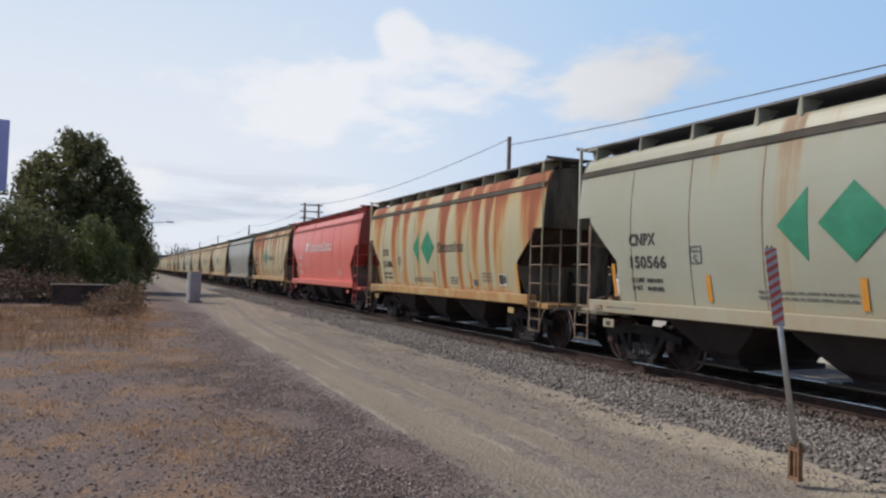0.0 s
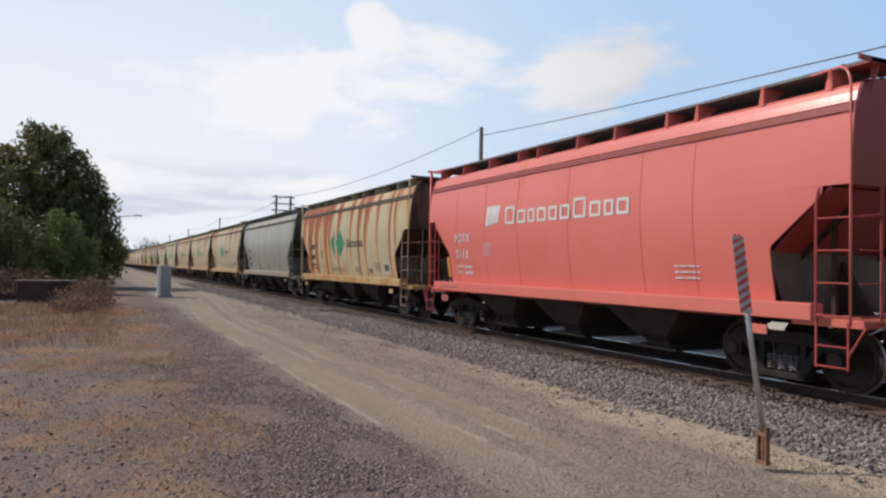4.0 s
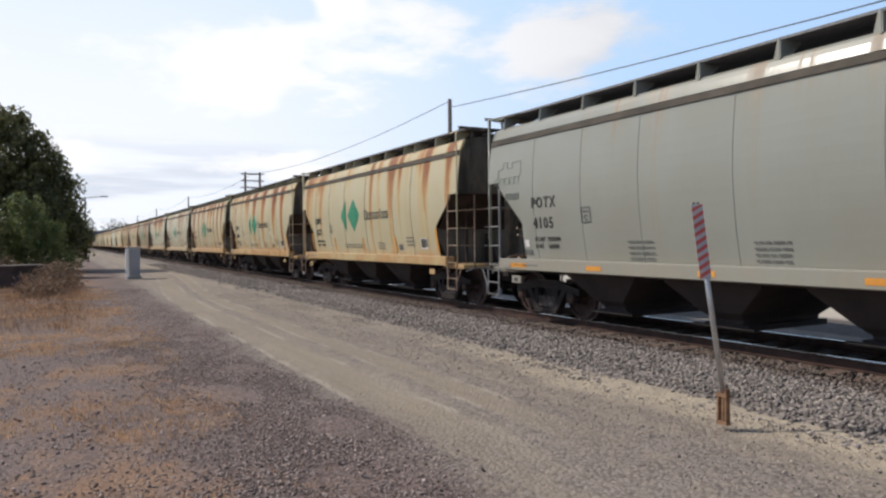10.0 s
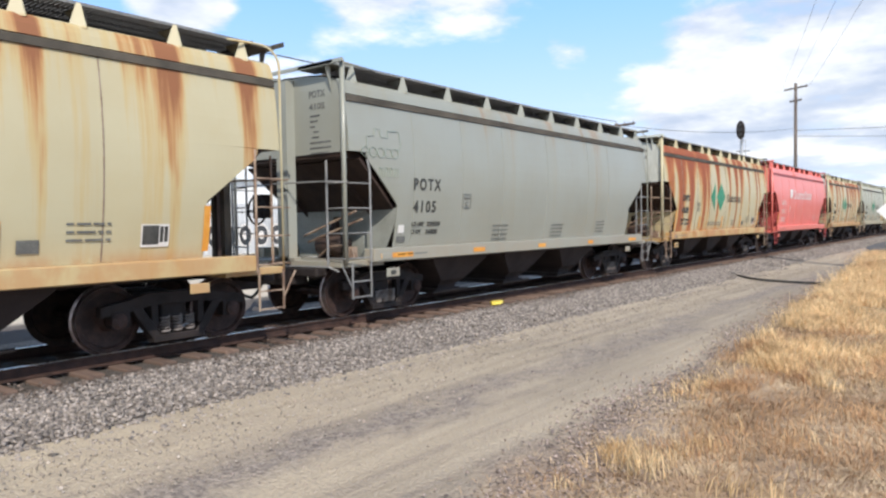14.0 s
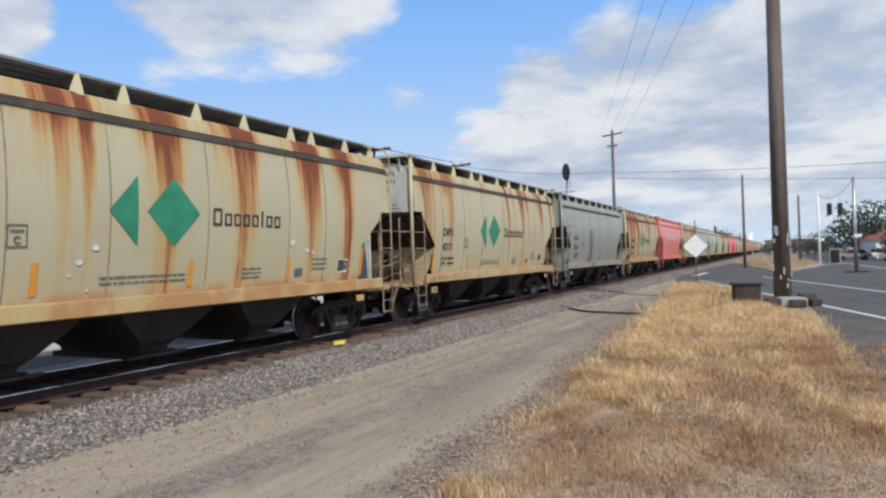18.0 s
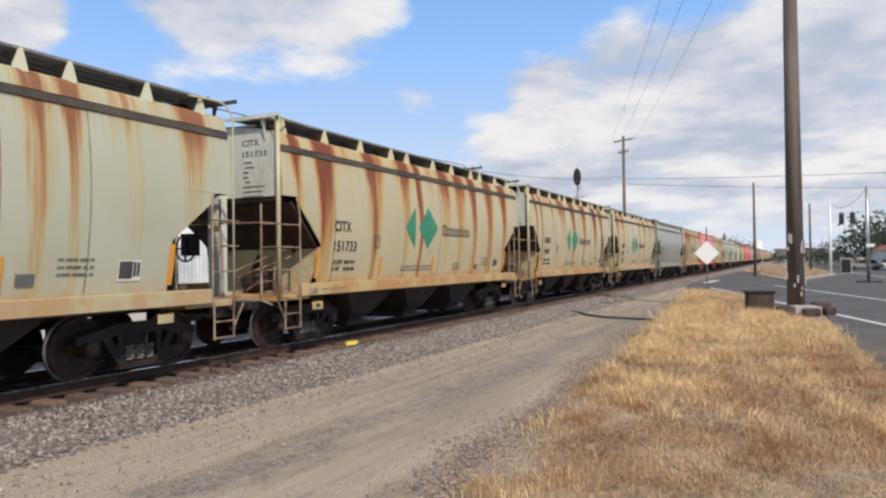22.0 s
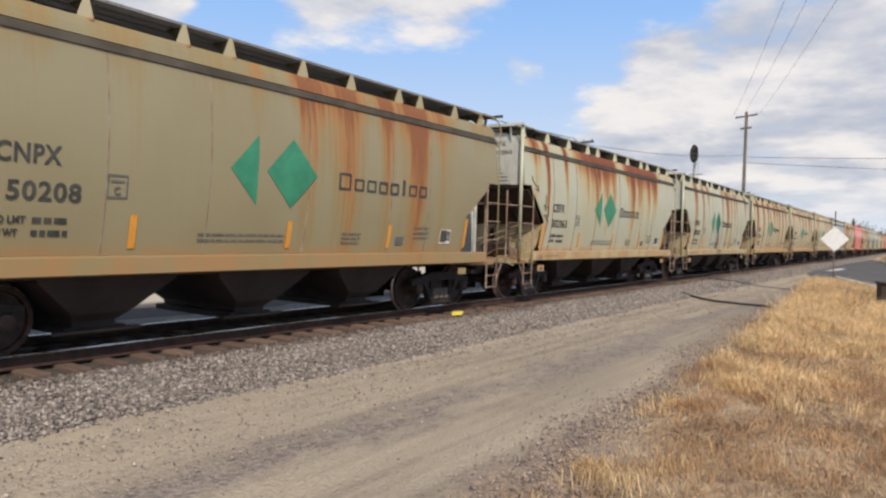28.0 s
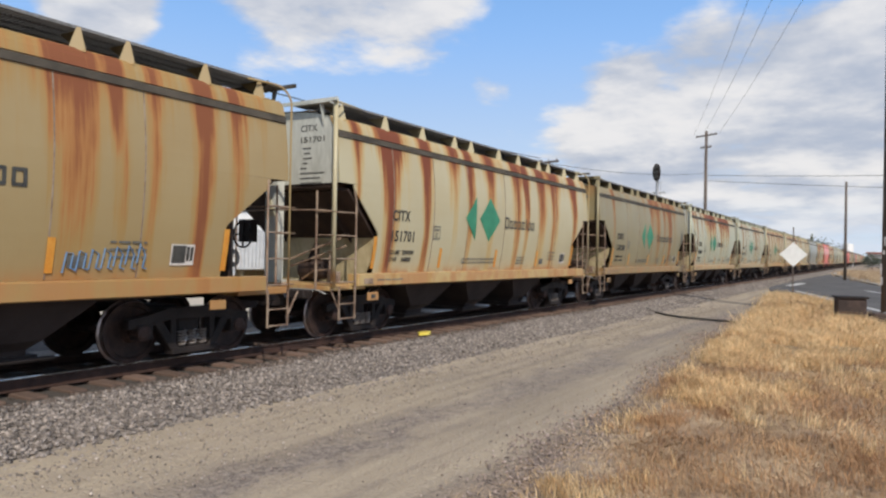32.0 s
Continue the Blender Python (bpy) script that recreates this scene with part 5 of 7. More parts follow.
# shaded version of the cross plate's colour
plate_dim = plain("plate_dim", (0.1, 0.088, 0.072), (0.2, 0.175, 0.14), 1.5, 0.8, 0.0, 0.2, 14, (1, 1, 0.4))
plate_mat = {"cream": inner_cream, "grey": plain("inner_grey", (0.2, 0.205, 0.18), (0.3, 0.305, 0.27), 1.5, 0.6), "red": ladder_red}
rail_of = {"cream": ladder_grey, "grey": steel_grey, "red": ladder_red}
GAPS = [-13.52, -27.93, -42.39, -56.86, -71.42, -85.75, -100.1, -114.42, -128.78, -143.18, -157.42, -171.62]
SPEED, PITCH = 5.66, 14.36


def car_start(k):
    """Where car k's middle is at the clip's start; car 0 is the first that passes."""
    if k <= 0:
        return GAPS[0] + PITCH / 2 - k * PITCH
    if k < len(GAPS):
        return (GAPS[k] + GAPS[k - 1]) / 2
    return GAPS[-1] - PITCH / 2 - (k - len(GAPS)) * PITCH


CARS = []
# where rust runs down from the roof edge of a car, and half how wide
RUNS = {
    1: [(-5.6, 0.5), (-3.6, 0.3), (-2.5, 0.25), (-1.2, 0.3), (0.7, 0.35), (1.9, 0.35), (2.9, 0.3), (3.65, 0.25), (4.3, 0.35), (5.9, 0.5)],
    3: [(-5.9, 0.4), (-4.8, 0.5), (-3.8, 0.4), (-2.5, 0.5), (-1.87, 0.25), (-0.72, 0.2), (0.8, 0.16), (1.7, 0.16), (2.5, 0.26), (3.6, 0.1), (4.85, 0.06), (5.3, 0.08)],
    5: [(-5.6, 0.6), (-4.2, 0.25), (0.75, 0.12), (1.45, 0.16), (2.3, 0.24), (2.95, 0.12), (4.7, 0.1), (5.94, 0.16)],
    6: [(-5.7, 0.06), (-5.05, 0.04), (-3.6, 0.07), (-2.45, 0.26), (-2.0, 0.1), (-0.6, 0.35), (1.3, 0.35), (3.27, 0.35), (4.6, 0.3)],
    7: [(-5.97, 0.12), (-5.0, 0.28), (-3.1, 0.28), (-1.6, 0.25), (-0.87, 0.15), (0.66, 0.25), (1.68, 0.3), (2.64, 0.22), (3.9, 0.3), (5.08, 0.35)],
    8: [(-4.54, 0.25), (-3.4, 0.14), (-2.4, 0.18), (0.37, 0.2), (1.43, 0.38), (2.3, 0.14), (3.0, 0.16), (3.5, 0.14), (5.67, 0.28)],
    9: [(-5.75, 0.2), (-5.1, 0.12), (-3.9, 0.1), (-2.6, 0.45), (-1.8, 0.4), (-0.9, 0.42), (-0.2, 0.3), (1.5, 0.45), (2.3, 0.55), (3.1, 0.5), (3.9, 0.35)],
    10: [(-4.9, 0.2), (0.3, 0.3), (1.3, 0.5), (2.4, 0.55), (3.3, 0.5), (4.3, 0.35)],
    11: [(-5.85, 0.14), (-4.83, 0.32), (-3.48, 0.2), (-2.3, 0.24), (-1.55, 0.18), (-0.45, 0.28), (1.0, 0.3), (1.64, 0.18), (2.7, 0.32), (3.7, 0.3), (5.2, 0.28)],
    12: [(-5.2, 0.2), (-3.5, 0.25), (-1.5, 0.3), (0.5, 0.25), (2.75, 0.3), (3.4, 0.12), (3.9, 0.1), (4.75, 0.18), (5.4, 0.12)],
}
NEAR = {
    -1: (PALE, 0.35, "cream", "CEFX", "302117", "pale cream hopper car with light rust runs"),
    0: ((0.40, 0.40, 0.315), 0.2, "cream", "CNPX", "150566", "pale grey hopper car with green diamonds"),
    1: (CREAM, 1.0, "cream", "CITX", "151086", "cream hopper car with heavy rust streaks"),
    2: (RED, 0.06, "red", "POTX", "2113", "bright red hopper car with white lettering"),
    3: (CREAM, 1.12, "cream", "CNPX", "4888", "cream hopper car covered in rust streaks"),
    4: (GREY, 0.08, "grey", "POTX", "4105", "plain grey hopper car with a chalked outline drawing"),
    5: (CREAM, 0.55, "cream", "CNPX", "4371", "cream hopper car with rust runs from the roof"),
    6: (CREAM, 0.85, "cream", "CNPX", "4409", "cream hopper car with dark rust runs"),
    7: (CREAM, 0.78, "cream", "CITX", "151733", "cream hopper car with orange rust runs"),
    8: (PALE, 0.55, "cream", "CEFX", "302332", "pale cream hopper car with few rust runs"),
    9: (PALE, 0.74, "cream", "CEFX", "302063", "pale cream hopper car with bright rust patches"),
    10: (TAN, 0.5, "cream", "CNPX", "150208", "tan hopper car with soft brown stains"),
    11: (CREAM, 0.85, "cream", "CITX", "151701", "cream hopper car with long orange rust runs"),
    12: ((0.37, 0.275, 0.135), 0.62, "cream", "CNPX", "4382", "tan hopper car with orange rust and a blue scrawl"),
}
for k, (base, rust, style, mark, number, label) in NEAR.items():
    paint_k = paint("car_paint", base, rust, 3.7 + k * 2.31, 0.3 if style in ("grey", "red") else 0.44, RUNS.get(k, ()), dirt=0.3 if style in ("grey", "red") else 0.4, short=1.7 if k == 9 else 1.0, tint=(0.43, 0.138, 0.042) if k in (1, 3) else (0.40, 0.155, 0.045), deep=(0.26, 0.062, 0.026) if k in (1, 3) else (0.155, 0.030, 0.016))
    trim_k = {"red": paint("red_trim", (0.30, 0.05, 0.045), 0.1, 1.0), "grey": trim_dark}.get(style, trim_dark)
    CARS.append((k, hopper_car(k, paint_k, trim_k, mark, number, style, True, label)))
FAR = {"cream": (CREAM, 0.7), "tan": (TAN, 0.5), "pale": (PALE, 0.35), "grey": (GREY, 0.1), "red": (RED, 0.1), "rust": (CREAM, 1.0)}
FAR_CARS = {name: hopper_car(0, paint("far_paint", c, r, 2.0 + 5 * i), trim_dark, "", "", "cream" if name != "grey" else "grey", False, name + " hopper car weathered by rust") for i, (name, (c, r)) in enumerate(FAR.items())}
ORDER_AHEAD = "pale rust red red pale rust tan grey red cream pale rust cream tan red cream pale cream rust grey cream tan cream".split()
ORDER_BEHIND = "cream pale rust cream tan cream cream pale rust red cream cream tan grey cream red cream pale cream tan".split()
used = set()
for k, name in [(-2 - i, n) for i, n in enumerate(ORDER_AHEAD)] + [(13 + i, n) for i, n in enumerate(ORDER_BEHIND)]:
    if name in used:
        CARS.append((k, copy_thing(FAR_CARS[name], pose(car_start(k), YC, RZ))))
    else:
        used.add(name)
        CARS.append((k, FAR_CARS[name]))
for k, car in CARS:
    car.matrix_world = pose(car_start(k), YC, RZ)


def scrawls():
    """Chalk and spray lines on three of the cars."""
    cars = dict(CARS)
    y = DEC - 0.004
    g = Shape()
    loco = [(-6.05, 3.05), (-6.05, 3.25), (-5.85, 3.28), (-5.83, 3.4), (-5.7, 3.4), (-5.68, 3.26), (-5.5, 3.26), (-5.5, 3.38), (-5.2, 3.4), (-5.15, 3.15), (-5.25, 3.02)]
    g.path([(x, y, z) for x, z in loco], 0.006, 4)
    for cx in (-6.1, -5.9, -5.7, -5.5, -5.32):
        g.path([(cx + 0.09 * math.cos(a * 0.7), y, 2.98 + 0.09 * math.sin(a * 0.7)) for a in range(10)], 0.006, 4)
    for k in range(4):
        x = -5.75 + 0.14 * k
        g.path([(x, y, 2.55), (x + 0.02, y, 2.72), (x + 0.09, y, 2.70), (x + 0.08, y, 2.56)], 0.009, 4)
    part("chalk_drawing", g, graffiti_green, cars[4], "faint green line drawing of an engine")
    b = Shape()
    for k in range(7):
        x = 2.7 + 0.17 * k
        b.path([(x, y, 1.36 + 0.02 * k), (x + 0.03, y, 1.62 + 0.02 * k), (x + 0.12, y, 1.6), (x + 0.1, y, 1.42), (x + 0.16, y, 1.4)], 0.012, 4)
    part("spray_scrawl", b, graffiti_blue, cars[12], "blue sprayed scrawl that cannot be read")
    d = Shape()
    d.path([(-6.1, y, 3.2), (-6.0, y, 3.05), (-5.75, y, 2.95), (-5.7, y, 2.85), (-5.9, y, 2.9)], 0.01, 4)
    part("spray_scrawl", d, graffiti_dark, cars[9], "thin black sprayed scrawl")
    d = Shape()
    d.path([(-5.25, y, 2.75), (-5.24, y, 2.35), (-5.35, y, 2.5), (-5.1, y, 2.45), (-5.05, y, 2.2), (-5.3, y, 2.25), (-5.0, y, 2.05)], 0.01, 4)
    part("spray_scrawl", d, graffiti_dark, cars[9], "thin black sprayed scrawl")
    spots = random.Random(3)
    for x, z, r in ((-1.9, 2.0, 0.07), (-2.15, 1.8, 0.06), (-2.3, 1.62, 0.035), (2.6, 2.1, 0.08), (3.1, 1.95, 0.07), (3.3, 1.9, 0.05), (-2.0, 1.4, 0.03)):
        part("paint_splash", Shape().prism([(x + r * spots.uniform(0.6, 1.1) * math.cos(a), y, z + r * spots.uniform(0.5, 0.9) * math.sin(a)) for a in [0.7 * q for q in range(9)]], (0, -0.003, 0)), ink_white, cars[6], "white paint splash on the side")


scrawls()


def wrap_marks():
    """Lay the painted marks on the rounded sides."""
    done = set()
    kinds = {"emblem", "wordmark_bar", "small_print", "stencil_frame", "stencil", "reflector", "placard", "placard_face", "hatch_plate", "stencil_box", "reporting_mark", "car_number", "load_limit", "light_weight", "chalk_drawing", "spray_scrawl", "paint_splash"}
    for k, car in CARS:
        for ob in car.children:
            if ob.name.split(".")[0] not in kinds or ob.data.name in done:
                continue
            done.add(ob.data.name)
            me, dz = ob.data, ob.location.z
            ys = [v.co.y + ob.location.y for v in me.vertices]
            if abs(sum(ys) / len(ys) - DEC) > 0.03:
                continue
            zs = [v.co.z for v in me.vertices]
            bm = bmesh.new()
            bm.from_mesh(me)
            for z in np.arange(1.2, 3.9, 0.11):
                if min(zs) < z - dz < max(zs):
                    bmesh.ops.bisect_plane(bm, geom=bm.verts[:] + bm.edges[:] + bm.faces[:], plane_co=(0, 0, z - dz), plane_no=(0, 0, 1))
            for v in bm.verts:
                v.co.y += tuck(v.co.z + dz)
            bm.to_mesh(me)
            bm.free()


wrap_marks()


# ---- road and crossing ----
def road():
    outline = [(6, -1.9), (12, -1.45), (20, -1.15), (28, -1.0), (31.5, 0.6), (41.5, 4.9), (52, 6.6), (60, 6.9), (70, 6.8), (112, 6.4), (112, -2.6), (150, -3.0), (400, -9), (400, -40), (6, -40)]
    s = Shape().prism([(x, y, 0.012) for x, y in outline], (0, 0, -0.06))
    r = tagged(part("road", s, asphalt), "grey asphalt road with white lines", "road", kind="structure")

    def line(a, b, w):
        a, b = Vector((*a, 0.016)), Vector((*b, 0.016))
        n = (b - a).normalized().cross(Vector((0, 0, 1))) * w / 2
        part("road_line", Shape().prism([a + n, b + n, b - n, a - n], (0, 0, 0.003)), line_white, r, "worn white road line")
    line((16, -4.3), (48.8, 4.64), 0.2)
    line((30, -5.3), (53.5, 1.0), 0.2)
    line((58, 5.9), (65, 5.6), 0.5)
    line((68, -8), (100, -6.5), 0.2)
    island = Shape().prism([(x, y, 0.0) for x, y in [(64, -0.7), (64.5, 0.4), (82, 2.4), (100, 5.0), (120, 6.2), (150, 5.0), (150, -2.8), (98, -3.3), (84, -4.3)]], (0, 0, 0.14))
    tagged(part("traffic_island", island, concrete, bevel=0.03), "raised kerbed island with dry weeds", "kerb", kind="structure")
    return r


road()


def wooden_pole(at, height, r, arms=(), label="weathered brown wooden utility pole", lean=0.0):
    p = thing("utility_pole", label, "pole", (at[0], at[1], 0), group="utility poles")
    part("shaft", Shape().tube((0, 0, -0.3), (lean, 0, height), r, 12, r * 0.72), pole_wood, p, smooth=True)
    for z, half, turn in arms:
        a = part("crossarm", Shape().box(-half, half, -0.05, 0.05, z - 0.06, z + 0.06), pole_wood, p)
        a.rotation_euler = (0, 0, radians(turn))
        for k in (-0.92, -0.45, 0.45, 0.92):
            part("insulator", lambda: Shape().lathe([(0, 0), (0.035, 0.0), (0.045, 0.06), (0.03, 0.13), (0, 0.14)], (0, 0, 0), "z", 8), galv, a, key="insulator").location = (k * half, 0, z + 0.06)
    return p


def wires(name, a, b, sag, r=0.012):
    a, b = Vector(a), Vector(b)
    pts = [a.lerp(b, i / 14) - Vector((0, 0, 4 * sag * (i / 14) * (1 - i / 14))) for i in range(15)]
    return tagged(part(name, Shape().path(pts, r, 5), wire_mat), "thin dark overhead wire between poles", "wire", group="overhead wires")


PY = 17.5
LINE_XS = [-202.7, -160.0, -117.3, -74.6, -31.9]
for x in LINE_XS:
    if x == -74.6:
        h = thing("pole_frame", "wooden two-pole frame with three crossarms", "pole", (x, PY, 0), group="utility poles")
        for dy in (-0.75, 0.75):
            part("shaft", Shape().tube((0, dy, -0.3), (0, dy, 9.2), 0.15, 10, 0.11), pole_wood, h, smooth=True)
        for z in (9.0, 8.3, 7.6):
            part("crossarm", Shape().box(-0.06, 0.06, -1.2, 1.2, z - 0.06, z + 0.06), pole_wood, h)
    else:
        wooden_pole((x, PY), 9.15, 0.14, label="dark slim wooden utility pole beyond the train")
for a, b in zip(LINE_XS, LINE_XS[1:]):
    wires("overhead_wire", (a, PY, 9.05), (b, PY, 9.05), 0.72, 0.02)
wires("overhead_wire", (-31.9, PY, 8.72), (39.0, PY, 7.7), 0.92, 0.02)
wooden_pole((68.6, 14.1), 13.7, 0.17, ((13.3, 1.2, 60), (12.2, 0.6, 60)), "tall wooden utility pole with a crossarm")
wooden_pole((39.0, PY), 7.6, 0.15, ((7.45, 1.3, 75),), "wooden pole with a crossarm beyond the train")
wooden_pole((16.0, 57.8), 10.9, 0.15, ((10.5, 1.2, 20),), "far wooden pole with a crossarm")
wooden_pole((80.2, 3.2), 9.7, 0.15, (), "slim dark wooden pole on the island")
wooden_pole((100.0, -2.4), 8.6, 0.16, (), "brown wooden pole beside the far road")
big = wooden_pole((28.7, -0.15), 14.5, 0.31, (), "thick weathered wooden utility pole with torn bands", 0.0)
rng = random.Random(5)
for k in range(16):
    a, z = rng.uniform(1.8, 5.2), rng.uniform(0.5, 2.6)
    part("paper_scrap", Shape().box(0.31 * math.cos(a) - 0.05, 0.31 * math.cos(a) + 0.05, 0.31 * math.sin(a) - 0.03, 0.31 * math.sin(a) + 0.03, z, z + rng.uniform(0.1, 0.4)), panel_dull, big, "pale torn scrap on the pole")
for far, near_y, z in ((1.1, 1.25, 13.45), (0.1, 0.0, 13.7), (-1.1, -1.2, 13.45)):
    wires("overhead_wire", (68.6, 14.1 + far, z), (-1.0, -5.6 + near_y, z + 1.2), 0.9, 0.009)
wires("overhead_wire", (68.6, 14.1, 9.6), (60.7, -40, 8.5), 0.7, 0.021)
wires("overhead_wire", (68.6, 14.1, 9.1), (84.5, -40, 8.0), 0.6, 0.021)
wires("overhead_wire", (68.6, 14.1, 9.8), (39, PY, 7.5), 0.4, 0.016)
wires("overhead_wire", (28.8, -0.45, 11.5), (31.5, -30, 11.2), 0.6, 0.03)
part("insulator", Shape().tube((0.05, -0.2, 11.5), (0.08, -0.42, 11.5), 0.05, 8).tube((0.15, -0.6, 11.2), (0.15, -0.6, 11.8), 0.02, 6), galv, big, "grey insulator that holds a side wire")




def marker_post():
    p = thing("object_marker", "leaning galvanised post with a red and white striped panel", "marker post", (-5.16, 5.98, 0))
    tip = Vector((-0.19, -0.17, 2.27))
    part("post", Shape().tube((0, 0, 0.3), tip, 0.028, 10), galv, p, smooth=True)
    part("base_bracket", Shape().box(-0.07, 0.06, -0.035, 0.035, 0.0, 0.04).box(-0.065, -0.045, -0.03, 0.03, 0.04, 0.33).box(0.035, 0.055, -0.03, 0.03, 0.04, 0.38).box(-0.012, 0.012, -0.02, 0.02, 0.04, 0.32).box(-0.07, 0.06, -0.035, 0.035, 0.29, 0.33), orange_rust, p, "rust-orange spring base bracket")
    d = tip.normalized()
    lo, hi = d * 1.53, d * 2.32
    w = Vector((0.66, 0.75, 0)).normalized() * 0.056
    n = w.cross(d).normalized() * 0.006
    part("panel", Shape().prism([lo - w + n * 5, lo + w + n * 5, hi + w + n * 5, hi - w + n * 5], n * 1.5), panel_dull, p, "white reflective panel")
    s = Shape()
    k = 9
    for i in range(k):
        a, b = i / k, (i + 0.5) / k
        for off in (4.4, 6.6):
            q = [lo.lerp(hi, min(a, 1)) - w, lo.lerp(hi, min(b, 1)) - w, lo.lerp(hi, min(b + 0.09, 1)) + w, lo.lerp(hi, min(a + 0.09, 1)) + w]
            s.prism([c + n * off for c in q], n * 0.4)
    part("stripes", s, sign_red, p, "slanted red stripes")
    part("bolts", Shape().tube(hi - w * 0.4, hi - w * 0.4 + d * 0.025, 0.008, 6).tube(hi + w * 0.3, hi + w * 0.3 + d * 0.025, 0.008, 6), steel_dark, p)


marker_post()


def relay_box():
    p = thing("relay_cabinet", "pale grey steel trackside cabinet with a darker door", "cabinet", (-42.9, 3.35, 0), 8)
    part("body", Shape().box(-0.35, 0.35, -0.28, 0.32, 0.12, 1.68), box_grey, p, bevel=0.02)
    part("roof", Shape().box(-0.4, 0.4, -0.32, 0.36, 1.68, 1.75), galv, p, bevel=0.015)
    part("door", Shape().box(0.352, 0.37, -0.24, 0.28, 0.2, 1.6), wall_grey, p)
    part("plinth", Shape().box(-0.42, 0.42, -0.34, 0.38, -0.05, 0.12), concrete, p)
    part("post", Shape().box(0.3, 0.44, -0.44, -0.345, 0, 1.62), sign_white, p, "white post at the corner")


relay_box()


def lamp_post():
    p = thing("street_lamp", "tall dark lamp post with a flat arm", "street lamp", (-95.3, 2.4, 0))
    part("shaft", Shape().tube((0, 0, 0), (0, 0, 7.5), 0.12, 8, 0.08), steel_dark, p)
    part("arm", Shape().tube((0, 0, 7.4), (0.3, 1.8, 7.6), 0.04, 6), steel_dark, p)
    part("head", Shape().box(0.1, 0.5, 1.6, 2.5, 7.52, 7.68), galv, p, bevel=0.03)


lamp_post()


def diamond_sign():
    p = thing("warning_sign", "bare metal back of a diamond-shaped sign on a post", "sign", (40.4, 4.0, 0), 8)
    part("post", Shape().box(-0.03, 0.03, -0.03, 0.03, -0.2, 3.6), pole_wood, p)
    part("plate", Shape().prism([(-0.05, 0, 1.58), (-0.05, 0.64, 2.21), (-0.05, 0, 2.84), (-0.05, -0.64, 2.21)], (-0.006, 0, 0)), sign_white, p, bevel=0.0)


diamond_sign()


def rail_signal():
    p = thing("rail_signal", "railway signal with a black round head on a mast", "signal", (48.4, 13.1, 0))
    part("mast", Shape().tube((0, 0, 0), (0, 0, 7.4), 0.08, 10), galv, p, smooth=True)
    oval = [(-0.3, 0.27 * math.cos(a), 7.65 + 0.6 * math.sin(a)) for a in [math.pi * i / 12 for i in range(24)]]
    part("backplate", Shape().prism(oval, (0.04, 0, 0)), steel_dark, p, "black oval target")
    for z in (7.35, 7.65, 7.95):
        part("visor", Shape().tube((-0.55, 0, z), (-0.3, 0, z), 0.12, 10), rubber, p)
    part("lamp_house", Shape().box(-0.26, 0.02, -0.16, 0.16, 7.2, 8.1), steel_dark, p, bevel=0.02)
    part("bracket", Shape().box(-0.3, 0.5, -0.05, 0.05, 7.0, 7.06).box(0.1, 0.6, -0.4, 0.4, 6.3, 6.36), galv, p)
    part("ladder", Shape().box(0.2, 0.23, -0.18, -0.15, 0.3, 7.1).box(0.2, 0.23, 0.15, 0.18, 0.3, 7.1), galv, p)


rail_signal()


def traffic_lights():
    for at, h, lab in (((60.7, -5.2), 7.1, "silver steel signal pole with small signs"), ((84.5, -3.9), 7.7, "white painted steel signal pole")):
        p = thing("signal_pole", lab, "pole", (*at, 0))
        part("shaft", Shape().tube((0, 0, 0), (0, 0, h), 0.13, 12, 0.1), sign_white if at[0] > 70 else galv, p, smooth=True)
        part("base", Shape().box(-0.55, 0.55, -0.8, 0.8, 0.0, 0.08), concrete if at[0] > 70 else steel_dark, p)
        part("sign_plate", Shape().box(-0.2, -0.18, -0.42, 0.12, 2.6, 2.84), sign_white, p, "small white sign plate")
    wires("span_wire", (60.7, -5.2, 7.0), (84.5, -3.9, 7.5), 0.9, 0.02)
    for dx in (0.0, 1.4):
        p = thing("traffic_light", "black three-lamp traffic light hung from a wire", "traffic light", (71.9, -4.2 - 0.6 * dx, 4.75), 15)
        part("housing", Shape().box(-0.12, 0.12, -0.17, 0.17, 0, 1.05), rubber, p, bevel=0.02)
        part("hanger", Shape().tube((0, 0, 1.05), (0, 0, 1.65), 0.025, 6), galv, p)
        for k in range(3):
            part("visor", Shape().tube((-0.12, 0, 0.2 + 0.32 * k), (-0.32, 0, 0.2 + 0.32 * k), 0.13, 10), rubber, p)
    c = thing("control_cabinet", "dark grey roadside cabinet", "cabinet", (89.8, -5.6, 0))
    part("body", Shape().box(-0.4, 0.4, -0.55, 0.55, 0, 1.7), wall_grey, c, bevel=0.03)
    part("door", Shape().box(-0.42, -0.405, -0.45, 0.45, 0.15, 1.6), steel_dark, c)


traffic_lights()


